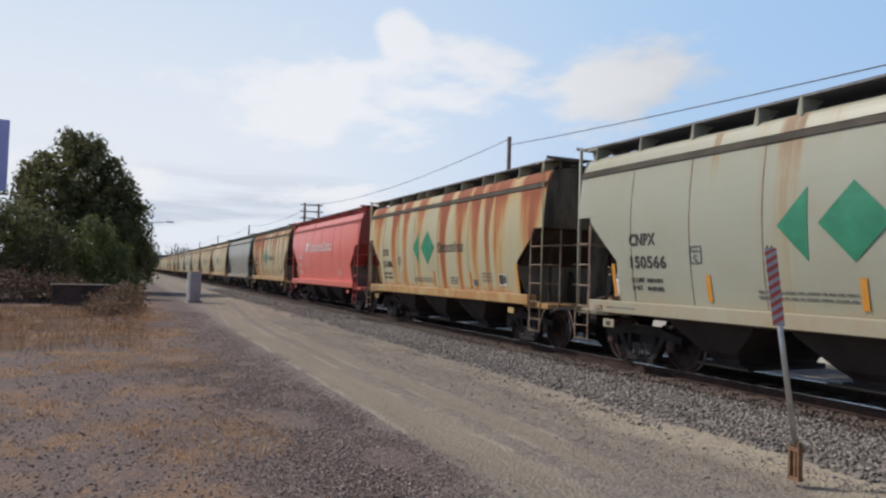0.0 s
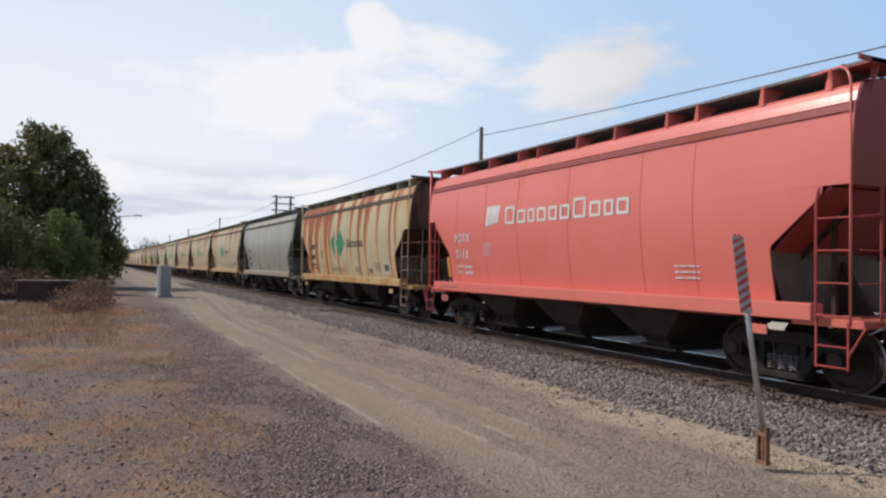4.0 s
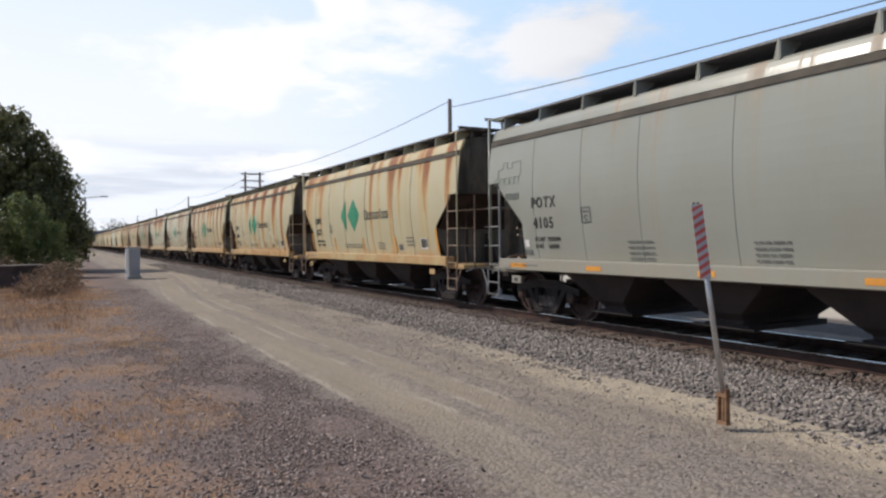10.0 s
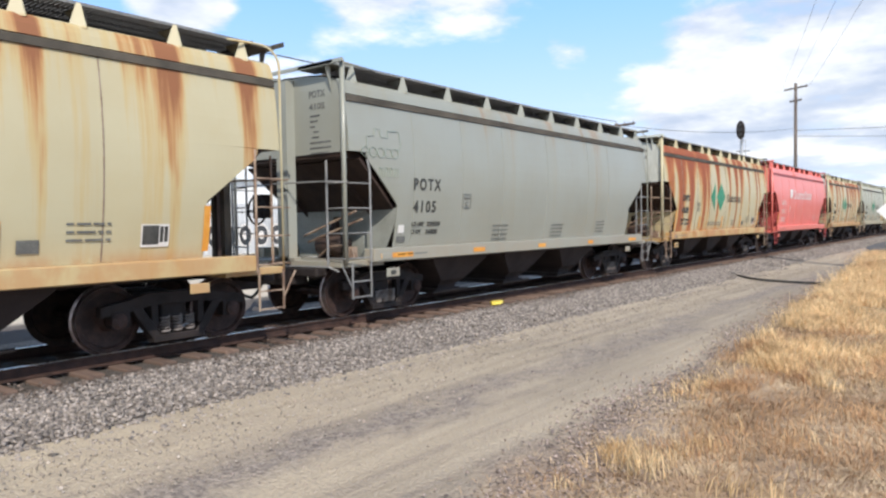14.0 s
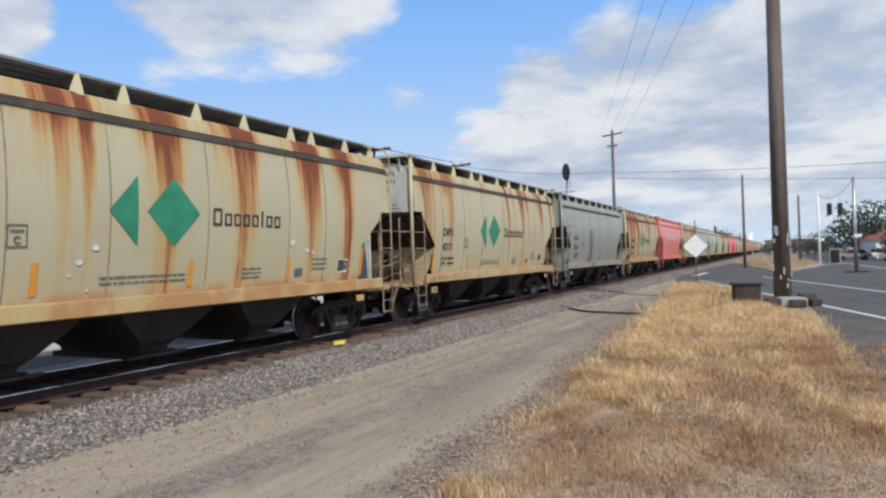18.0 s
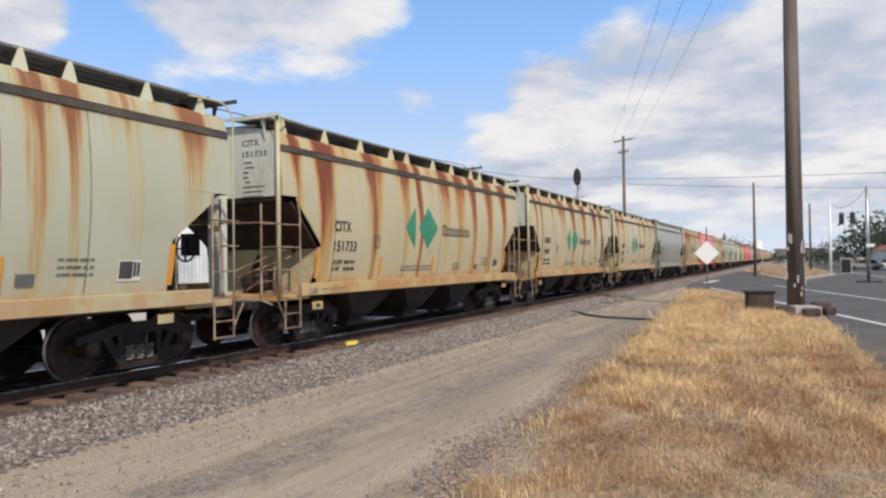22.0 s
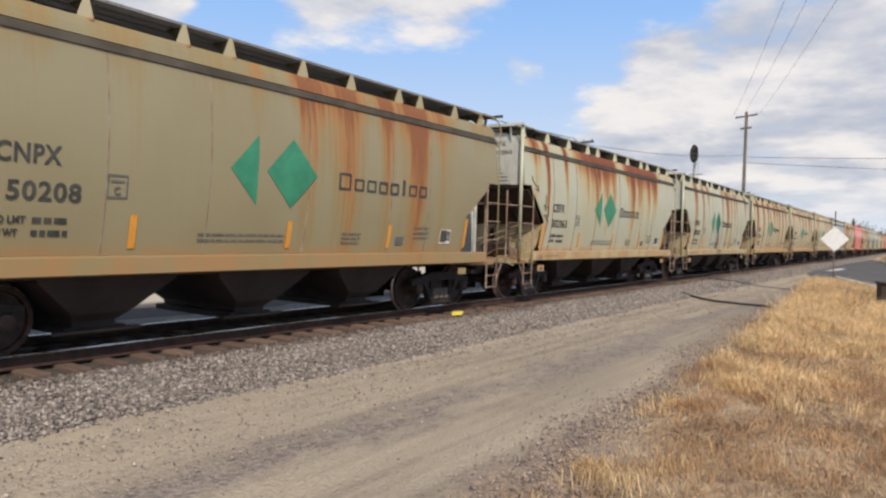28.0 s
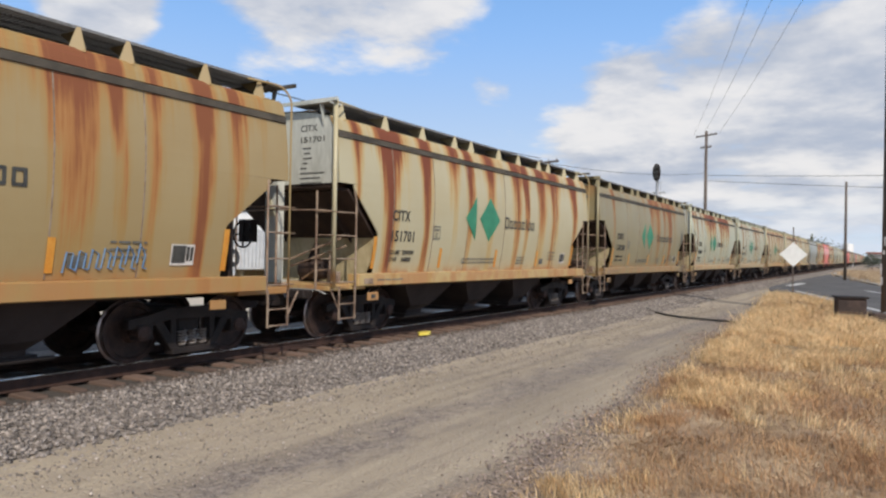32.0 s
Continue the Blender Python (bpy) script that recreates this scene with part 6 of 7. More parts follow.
def parked_car(at, turn, material, label):
    c = thing("parked_car", label, "car", (*at, 0), turn, group="far cars")
    part("body", Shape().prism([(-2.1, -0.85, 0.35), (2.1, -0.85, 0.35), (2.15, -0.85, 0.75), (1.2, -0.85, 0.92), (-1.9, -0.85, 0.95), (-2.15, -0.85, 0.7)], (0, 1.7, 0)), material, c, bevel=0.06)
    part("cabin", Shape().prism([(-1.6, -0.75, 0.93), (0.9, -0.75, 0.93), (0.3, -0.68, 1.42), (-1.1, -0.68, 1.42)], (0, 1.45, 0)), glass_dark, c, "dark windows", bevel=0.05)
    part("roof", Shape().box(-1.08, 0.28, -0.66, 0.76, 1.42, 1.47), material, c, bevel=0.02)
    for x in (-1.3, 1.35):
        for y in (-0.8, 0.8):
            part("wheel", lambda: Shape().lathe([(0, -0.1), (0.2, -0.1), (0.32, -0.08), (0.32, 0.08), (0.2, 0.1), (0, 0.1)], (0, 0, 0), "y", 14), rubber, c, key="car_wheel").location = (x, y, 0.32)


parked_car((112, -9.2), 95, steel_grey, "dark grey car on the far road")
parked_car((118, -12.5), 80, wall_white, "white car on the far road")
parked_car((96, -12.6), 85, steel_grey, "grey car at the far kerb")


# ---- beyond the train ----
def corrugated(name, x0, x1, y, z1, label, material):
    f = thing(name, label, "fence", (0, y, 0))
    x, i = x0, 0
    while x < x1:
        s = Shape()
        n = 12
        pts = [(x + 2.4 * k / n, 0.03 * (1 if k % 2 else -1)) for k in range(n + 1)]
        s.skin([[(a, b, 0.0) for a, b in pts], [(a, b, z1) for a, b in pts]])
        part("sheet", s, material, f)
        part("fence_post", Shape().box(x - 0.05, x + 0.05, 0.05, 0.15, 0, z1 + 0.25), galv, f)
        x += 2.4
        i += 1
    return f


fence_a = corrugated("metal_fence", -34.0, 0.0, 33.6, 2.95, "pale corrugated metal fence with sprayed letters", fence_metal)
fence_b = corrugated("metal_fence", 9.0, 47.0, 43.0, 3.6, "pale corrugated metal fence with sprayed rings", fence_metal)


def sprayed(f, x0, x1, z0, z1, seed, dark, light):
    rng = random.Random(seed)
    x = x0
    while x < x1:
        w = rng.uniform(0.9, 1.5)
        cz, r = (z0 + z1) / 2, (z1 - z0) / 2
        ring = lambda q, d: [(x + w / 2 + w * 0.5 * q * math.cos(a * 0.63), -0.05 - d, cz + r * q * math.sin(a * 0.63)) for a in range(10)]
        part("sprayed_letter", Shape().prism(ring(1.0, 0.0), (0, -0.004, 0)), light, f, "white outlined sprayed shape")
        part("sprayed_letter", Shape().prism(ring(0.82, 0.006), (0, -0.004, 0)), dark, f, "dark sprayed shape")
        part("sprayed_letter", Shape().prism([(p[0] + rng.uniform(-0.05, 0.05), p[1], p[2]) for p in ring(0.35, 0.012)], (0, -0.004, 0)), light, f)
        x += w * 1.05


sprayed(fence_a, -15.5, -4.5, 0.7, 2.3, 3, graffiti_dark, ink_white)
sprayed(fence_b, 10.5, 22.0, 0.5, 3.0, 7, dark_void, ink_white)
sprayed(fence_b, 26.0, 38.0, 0.4, 2.2, 9, dark_void, ink_white)


def warehouse():
    h = thing("warehouse", "long white metal warehouse with a low roof", "building", (30, 54, 0))
    part("wall", Shape().box(-19, 26, 0, 22, 0, 6.2), wall_white, h, "white ribbed wall")
    part("roof", Shape().prism([(-19.5, -0.5, 6.2), (-19.5, 11, 8.6), (-19.5, 22.5, 6.2)], (46, 0, 0)), sign_white, h)
    for k in range(9):
        part("rib", lambda: Shape().box(-0.08, 0.08, -0.12, -0.005, 0, 6.2), fence_metal, h, key="rib").location = (-18 + 5.2 * k, 0, 0)
    for x in (-12, 2, 14):
        part("door", Shape().box(x, x + 3.4, -0.04, -0.005, 0, 3.6), wall_grey, h, "grey roller door")
    for x in (-5, 8, 20):
        part("window", Shape().box(x, x + 1.6, -0.04, -0.005, 2.6, 3.8), glass_dark, h)
    return h


warehouse()


def open_shed():
    h = thing("loading_shed", "open grey steel shed with dark bays", "building", (3, 46, 0))
    part("roof", Shape().prism([(-3.5, -1, 6.3), (7, -1, 6.9), (7, 7, 6.9), (-3.5, 7, 6.3)], (0, 0, 0.25)), wall_grey, h)
    for x in (-3.2, 0, 3.2, 6.6):
        part("column", Shape().box(x - 0.12, x + 0.12, -0.2, 0.1, 0, 6.4), fence_metal, h)
    part("back_wall", Shape().box(-3.4, 6.9, 6.2, 6.4, 0, 6.3), dark_void, h)
    part("beam", Shape().box(-3.4, 6.9, -0.15, 0.05, 4.2, 4.7), fence_metal, h)


open_shed()


def pallet_stack(at, n, turn):
    s = thing("pallet_stack", "stack of new yellow wooden crates", "pallets", at, turn, group="pallet stacks")
    for k in range(n):
        for y in (0, 0.55, 1.1):
            part("board", lambda: Shape().box(0, 2.2, 0, 0.09, 0, 0.1), pallet_wood, s, key="board").location = (0, y, 0.62 * k)
            part("board", lambda: Shape().box(0, 2.2, 0, 0.09, 0, 0.1), pallet_wood, s, key="board").location = (0, y, 0.62 * k + 0.42)
        for x in (0, 0.7, 1.4, 2.1):
            for y in (-0.02, 1.12):
                part("upright", lambda: Shape().box(0, 0.1, 0, 0.05, 0, 0.55), pallet_wood, s, key="upright").location = (x, y, 0.62 * k)


for i in range(3):
    pallet_stack((4.3 + 2.35 * i, 38.6 + 0.2 * i, 0), 6 if i != 1 else 5, 3 * i)


# ---- plants ----
def leaf_cloud(name, blobs, count, size, material, parent, seed, label=""):
    """Many small leaves in and on a set of lumps (x, y, z, rx, ry, rz)."""
    rng = np.random.default_rng(seed)
    blobs = np.array(blobs, dtype=float)
    vol = blobs[:, 3] * blobs[:, 4] * blobs[:, 5]
    pick = rng.choice(len(blobs), count, p=vol ** 0.7 / (vol ** 0.7).sum())
    d = rng.normal(size=(count, 3))
    d /= np.linalg.norm(d, axis=1)[:, None]
    rad = rng.uniform(0.45, 1.22, count) ** 0.8
    lump = np.sin(d @ np.array([5.1, 2.3, 3.7]) + pick * 1.7) * np.sin(d @ np.array([-2.9, 6.3, 1.9]) + pick * 2.9) + 0.6 * np.sin(d @ np.array([9.0, -7.0, 11.0]) + pick)
    rad *= 0.97 + 0.22 * lump
    centre = blobs[pick, :3] + d * blobs[pick, 3:] * rad[:, None]
    centre[:, 2] = np.maximum(centre[:, 2], 0.05)
    u = rng.normal(size=(count, 3))
    u /= np.linalg.norm(u, axis=1)[:, None]
    w = np.cross(u, rng.normal(size=(count, 3)))
    w /= np.linalg.norm(w, axis=1)[:, None]
    s = rng.uniform(0.6, 1.3, count)[:, None] * size
    quad = np.stack([centre - u * s, centre - w * s * 0.45, centre + u * s, centre + w * s * 0.45], axis=1).reshape(-1, 3)
    me = bpy.data.meshes.new(name)
    me.from_pydata(quad.tolist(), [], np.arange(count * 4).reshape(-1, 4).tolist())
    me.materials.append(material)
    ob = new(name, me)
    ob.parent = parent
    if label:
        ob["label"] = label
    return ob


def tree(at, blobs, count, size, material, trunk_h, trunk_r, seed, label, name="tree", core=None):
    t = thing(name, label, "tree" if name == "tree" else "bush", at)
    rng = random.Random(seed)
    s = Shape()
    s.tube((0, 0, -0.2), (0.1, 0, trunk_h), trunk_r, 9, trunk_r * 0.6)
    part("trunk", s, bark, t, smooth=True)
    for b in blobs:
        if b[2] > trunk_h * 0.5:
            part("limb", Shape().tube((0.08, 0, trunk_h * rng.uniform(0.6, 0.98)), (b[0] * 0.85, b[1] * 0.85, b[2]), trunk_r * 0.38, 6, trunk_r * 0.1), bark, t)
    leaf_cloud("crown", blobs, count, size, material, t, seed)
    return t


big_blobs = [(0, -1.5, 11.2, 0.8, 0.9, 0.8), (0, 0.3, 10.9, 0.6, 0.6, 0.6), (0.2, 3.0, 6.4, 0.8, 0.9, 0.9), (0, -4.3, 7.6, 0.9, 0.9, 0.8), (0.1, 1.4, 9.7, 0.6, 0.7, 0.6), (0, -3.2, 9.6, 0.8, 0.8, 0.7), (0, -0.6, 8.6, 2.4, 2.4, 2.6), (-1, 1.6, 5.9, 2.3, 2.0, 2.5), (1, -2.4, 6.8, 2.5, 2.2, 2.3), (0.5, 0.2, 4.4, 3.2, 3.4, 3.0), (0, -0.6, 10.4, 1.5, 1.4, 1.3), (0.3, -3.6, 8.4, 1.2, 1.3, 1.1), (0.2, 2.7, 3.6, 1.9, 1.6, 2.3), (0.6, 1.9, 8.0, 1.2, 1.2, 1.3), (0, -4.2, 5.0, 1.6, 1.7, 2.0), (0.4, 3.7, 2.4, 1.3, 1.1, 1.9)]
tree((-60, -2.9, 0), big_blobs, 34000, 0.17, leaf_dark, 4.5, 0.32, 11, "large dark-leaved tree in full summer leaf")
tree((-47.5, -2.0, 0), [(0, 0, 2.2, 1.5, 1.3, 1.7), (0.4, 1.2, 1.6, 1.0, 0.9, 1.3), (0.2, -1.2, 2.0, 1.1, 1.1, 1.5), (0, 0.5, 3.7, 0.7, 0.6, 0.8), (0.1, -0.4, 4.2, 0.5, 0.5, 0.7), (0.3, 1.7, 2.7, 0.5, 0.5, 0.6), (0.2, -1.7, 3.5, 0.6, 0.6, 0.6), (0.3, 2.0, 0.8, 0.8, 0.7, 0.7)], 9000, 0.11, leaf_green, 1.6, 0.1, 12, "lighter green leafy bush", "bush")
tree((-45.0, -5.2, 0), [(0, 0, 2.9, 2.0, 1.7, 2.3), (0, 1.2, 2.0, 1.6, 1.3, 1.9), (0, -2.2, 3.0, 2.6, 2.6, 2.4), (0.5, -5.5, 2.8, 2.6, 2.6, 2.4)], 16000, 0.13, leaf_dark, 1.6, 0.12, 13, "dark overgrown hedge of bushes", "bush")
tree((-41.0, -6.3, 0), [(0, 0, 0.8, 1.6, 2.2, 0.9), (0, 2.6, 0.7, 1.5, 1.7, 0.7), (0, -3.5, 1.0, 1.6, 2.2, 1.0)], 7000, 0.09, leaf_brown, 0.4, 0.05, 14, "low brown dried shrub", "bush")
tree((-33.5, -0.6, 0), [(0, 0, 0.35, 1.6, 1.0, 0.5), (-3.0, 0.4, 0.5, 1.8, 0.9, 0.6), (2.6, -0.2, 0.25, 1.6, 0.8, 0.35)], 4500, 0.07, leaf_brown, 0.2, 0.04, 15, "low brown dried weeds on the bank", "bush")
tree((-2.6, 42.0, 0), [(0, 0, 5.0, 1.5, 1.5, 1.9), (1.2, 0, 3.4, 1.5, 1.4, 1.8), (-0.9, 0, 3.2, 1.4, 1.4, 1.6), (0.2, 0, 6.6, 0.8, 0.8, 1.0)], 7000, 0.13, leaf_green, 2.2, 0.14, 16, "green tree behind the metal fence")
tree((0.8, 31.5, 0), [(0, 0, 1.5, 1.6, 1.4, 1.4), (2.0, 0.5, 1.2, 1.5, 1.2, 1.1), (-1.6, 0.3, 1.0, 1.2, 1.0, 0.9)], 6000, 0.1, leaf_green, 0.7, 0.06, 17, "green roadside bush before the shed", "bush")
for at, s, seed, lab in (((-220, 13.5, 0), 4.2, 21, "far round green tree by the line"), ((-235, 4, 0), 5.0, 22, "far dark tree by the line"), ((-160, -6, 0), 5, 23, "far dark tree by the road"), ((129, -11.5, 0), 4.3, 24, "far green roadside shade tree"), ((138, -15.5, 0), 4.8, 25, "far leafy tree behind the road"), ((150, -7, 0), 2.5, 26, "far dark tree by the road"), ((172, -4, 0), 2.3, 27, "far low tree by the yard"), ((190, 2, 0), 2.0, 28, "far low tree by the yard"), ((260, 17.9, 0), 4.6, 29, "far dark tree beyond the tracks"), ((285, 14, 0), 3.8, 30, "far dark tree beyond the tracks")):
    tree(at, [(0, 0, s * 1.15, s * 0.8, s * 0.85, s * 0.75), (0.3 * s, 0.5 * s, s * 0.8, s * 0.6, s * 0.6, s * 0.6), (0, -0.55 * s, s * 0.75, s * 0.6, s * 0.6, s * 0.6)], 1800, s * 0.075, leaf_far, s * 0.7, 0.15, seed, lab)


def conifer(at, h, r, seed, label):
    t = thing("conifer", label, "tree", at)
    part("trunk", Shape().tube((0, 0, 0), (0, 0, h), 0.25, 8, 0.03), bark, t)
    blobs = [(0, 0, h * (0.12 + 0.85 * k / 9), r * (1 - k / 10), r * (1 - k / 10), h * 0.06) for k in range(10)]
    leaf_cloud("crown", blobs, 5000, 0.22, leaf_dark, t, seed)


conifer((109, -14.8, 0), 10.2, 3.0, 31, "dark conifer by the far road")
conifer((258, 19.5, 0), 10.0, 2.2, 32, "far dark conifer beyond the tracks")


def left_bank():
    b = thing("low_shed", "low dark brown timber block with a pale top", "block", (-38.2, -1.9, 0), 5)
    part("body", Shape().box(-0.8, 0.8, -1.45, 1.45, 0, 0.95), brown_wall, b, bevel=0.03)
    part("top", Shape().box(-0.9, 0.9, -1.55, 1.0, 0.95, 1.0), pole_wood, b, bevel=0.015)
    s = thing("billboard", "large pale blue board on steel posts", "billboard", (-69.5, -9.7, 0), 4)
    part("board", Shape().box(-0.15, 0.15, -9.0, -0.03, 7.9, 13.95), board_blue, s, bevel=0.03)
    part("ledge", Shape().box(-0.2, 0.7, -9.0, 0.0, 7.6, 7.75), steel_dark, s)
    for y in (-7.2, -1.8):
        part("post", Shape().tube((0, y, 0), (0, y, 7.9), 0.25, 10), steel_dark, s)


left_bank()


def roadside_block():
    b = thing("utility_box", "dark brown box at the foot of the pole", "box", (26.9, 1.0, 0), 12)
    part("body", Shape().box(-0.35, 0.35, -0.42, 0.42, 0, 0.72), brown_wall, b, bevel=0.03)
    part("lid", Shape().box(-0.4, 0.4, -0.47, 0.47, 0.72, 0.78), steel_dark, b)
    r = thing("broken_slab", "broken pale concrete slab by the pole", "slab", (26.7, -0.35, 0), 20)
    part("slab", Shape().prism([(-0.5, -0.4, 0.0), (0.4, -0.5, 0.0), (0.5, 0.3, 0.0), (-0.3, 0.4, 0.0)], (0, 0, 0.3)), concrete, r, bevel=0.04)
    part("rubble", Shape().box(0.2, 0.75, -1.0, -0.5, 0, 0.38).box(-0.7, -0.4, -0.3, 0.2, 0, 0.25).box(-0.5, 0.0, 0.5, 0.9, 0, 0.32).box(-0.3, 0.1, -0.95, -0.6, 0, 0.24), brown_wall, r, bevel=0.04)
    t = thing("storage_tank", "far white storage tank", "tank", (300, 10.9, 0))
    part("shell", Shape().lathe([(0, 0), (1.9, 0), (1.9, 8), (0, 8.3)], (0, 0, 0), "z", 20), wall_white, t, smooth=False)
    h = thing("house", "far low house with a red-brown roof", "house", (125, -17, 0), 10)
    part("wall", Shape().box(-4, 4, -5, 5, 0, 2.8), wall_white, h)
    part("roof", Shape().prism([(-4.5, -5.5, 2.8), (-4.5, 5.5, 2.8), (-4.5, 0, 4.8)], (9, 0, 0)), roof_red, h)
    part("door", Shape().box(-4.03, -4.0, -0.5, 0.5, 0, 2.1), dark_void, h)
    for y in (-3.2, 2.2):
        part("window", Shape().box(-4.03, -4.0, y, y + 1.2, 1.0, 2.1), glass_dark, h)
    w = thing("far_yard_building", "far low grey yard building", "building", (255, -2, 0), 0)
    part("wall", Shape().box(0, 18, -8, 6, 0, 4.2), wall_grey, w)
    part("roof", Shape().box(-0.4, 18.4, -8.4, 6.4, 4.2, 4.6), roof_red, w)


roadside_block()


def hills():
    s = Shape()
    for side, x in ((-1, -2400), (1, 2600)):
        pts = [(x, y, 0.0) for y in range(-1800, 1801, 60)]
        top = [(x, y, max(4.0, (46 if side < 0 else 30) * (0.6 + noise.noise((y * 0.0022, side * 3.1, 1))))) for _, y, _ in pts]
        s.skin([pts, top])
        s.skin([top, [(a + side * 300, b, 0) for a, b, c in top]])
    tagged(part("far_hills", s, hill_mat), "low blue hills on the horizon", "hills", kind="structure")


hills()


def litter():
    a = thing("yellow_scrap", "crumpled yellow scrap beside the rail", "litter", (13.5, 8.95, 0.09))
    part("sheet", Shape().prism([(-0.25, -0.05, 0.0), (0.05, -0.12, 0.0), (0.28, -0.02, 0.0), (0.1, 0.1, 0.0), (-0.12, 0.08, 0.0)], (0.03, 0.02, 0.07)), yellow_scrap, a, bevel=0.01)
    h = thing("ground_cable", "black hose lying across the gravel", "hose", (0, 0, 0))
    pts = [(30.4, 9.0, 0.08), (29.3, 8.87, 0.06), (28.3, 8.4, 0.04), (27.3, 7.9, 0.02), (26.2, 7.4, 0.02), (25.2, 6.9, 0.02), (24.3, 6.3, 0.02), (23.7, 5.7, 0.02), (23.35, 4.9, 0.02), (23.1, 3.9, 0.02)]
    part("hose", Shape().path(pts, 0.035, 6), rubber, h)


litter()


# ---- pieces: ties, ballast, stones, grass ----
def ties():
    me = Shape().box(-0.115, 0.115, -1.3, 1.3, -0.08, 0.0).mesh("tie", 0.012)
    me.materials.append(tie_wood)
    rng = random.Random(2)
    rest = Shape()
    x = -200.0
    while x < 260:
        dy, dz = rng.uniform(-0.05, 0.05), rng.uniform(-0.012, 0.004)
        if -70 < x < 80:
            ob = new("tie", me)
            ob.parent = track_thing
            ob.location, ob.rotation_euler = (x, YC + dy, 0.10 + dz), (0, 0, rng.uniform(-0.012, 0.012))
        else:
            rest.box(x - 0.115, x + 0.115, YC - 1.3 + dy, YC + 1.3 + dy, 0.02, 0.1 + dz)
        x += 0.52
    ob = part("far_ties", rest, tie_wood, track_thing)
    ob["kind"] = "stuff"


def scatter_stones(name, xs, ys, sizes, zs, material, label, seed, flat=0.7):
    """Angular stones joined in one mesh."""
    rng = np.random.default_rng(seed)
    n = len(xs)
    base = np.array([(1, 0, 0), (-1, 0, 0), (0, 1, 0), (0, -1, 0), (0, 0, 1), (0, 0, -1)], float)
    tri = np.array([(0, 2, 4), (2, 1, 4), (1, 3, 4), (3, 0, 4), (2, 0, 5), (1, 2, 5), (3, 1, 5), (0, 3, 5)])
    v = base[None] * rng.uniform(0.6, 1.25, (n, 6, 1)) + rng.normal(0, 0.22, (n, 6, 3))
    a = rng.uniform(0, 2 * np.pi, n)
    c, s = np.cos(a), np.sin(a)
    x = v[:, :, 0] * c[:, None] - v[:, :, 1] * s[:, None]
    y = v[:, :, 0] * s[:, None] + v[:, :, 1] * c[:, None]
    tilt = rng.uniform(-0.7, 0.7, n)
    z = v[:, :, 2] * flat
    x, z = x * np.cos(tilt)[:, None] - z * np.sin(tilt)[:, None], x * np.sin(tilt)[:, None] + z * np.cos(tilt)[:, None]
    p = np.stack([x, y, z], -1) * np.asarray(sizes)[:, None, None] + np.stack([xs, ys, zs], -1)[:, None]
    f = tri[None] + (np.arange(n) * 6)[:, None, None]
    me = bpy.data.meshes.new(name)
    me.vertices.add(n * 6)
    me.vertices.foreach_set("co", p.reshape(-1).astype(np.float32))
    me.loops.add(n * 24)
    me.loops.foreach_set("vertex_index", f.reshape(-1).astype(np.int32))
    me.polygons.add(n * 8)
    me.polygons.foreach_set("loop_start", np.arange(0, n * 24, 3, dtype=np.int32))
    me.update(calc_edges=True)
    me.materials.append(material)
    return tagged(new(name, me), label, "stones", kind="stuff")


stray_rock = plain("stray_rock", (0.20, 0.168, 0.145), (0.45, 0.385, 0.33), 14, 0.9, 0.0, 0.4, 60, each=0.5)
ballast_brown = plain("ballast_brown", (0.075, 0.056, 0.046), (0.20, 0.155, 0.128), 10, 0.9, 0.0, 0.5, 60, each=0.45)


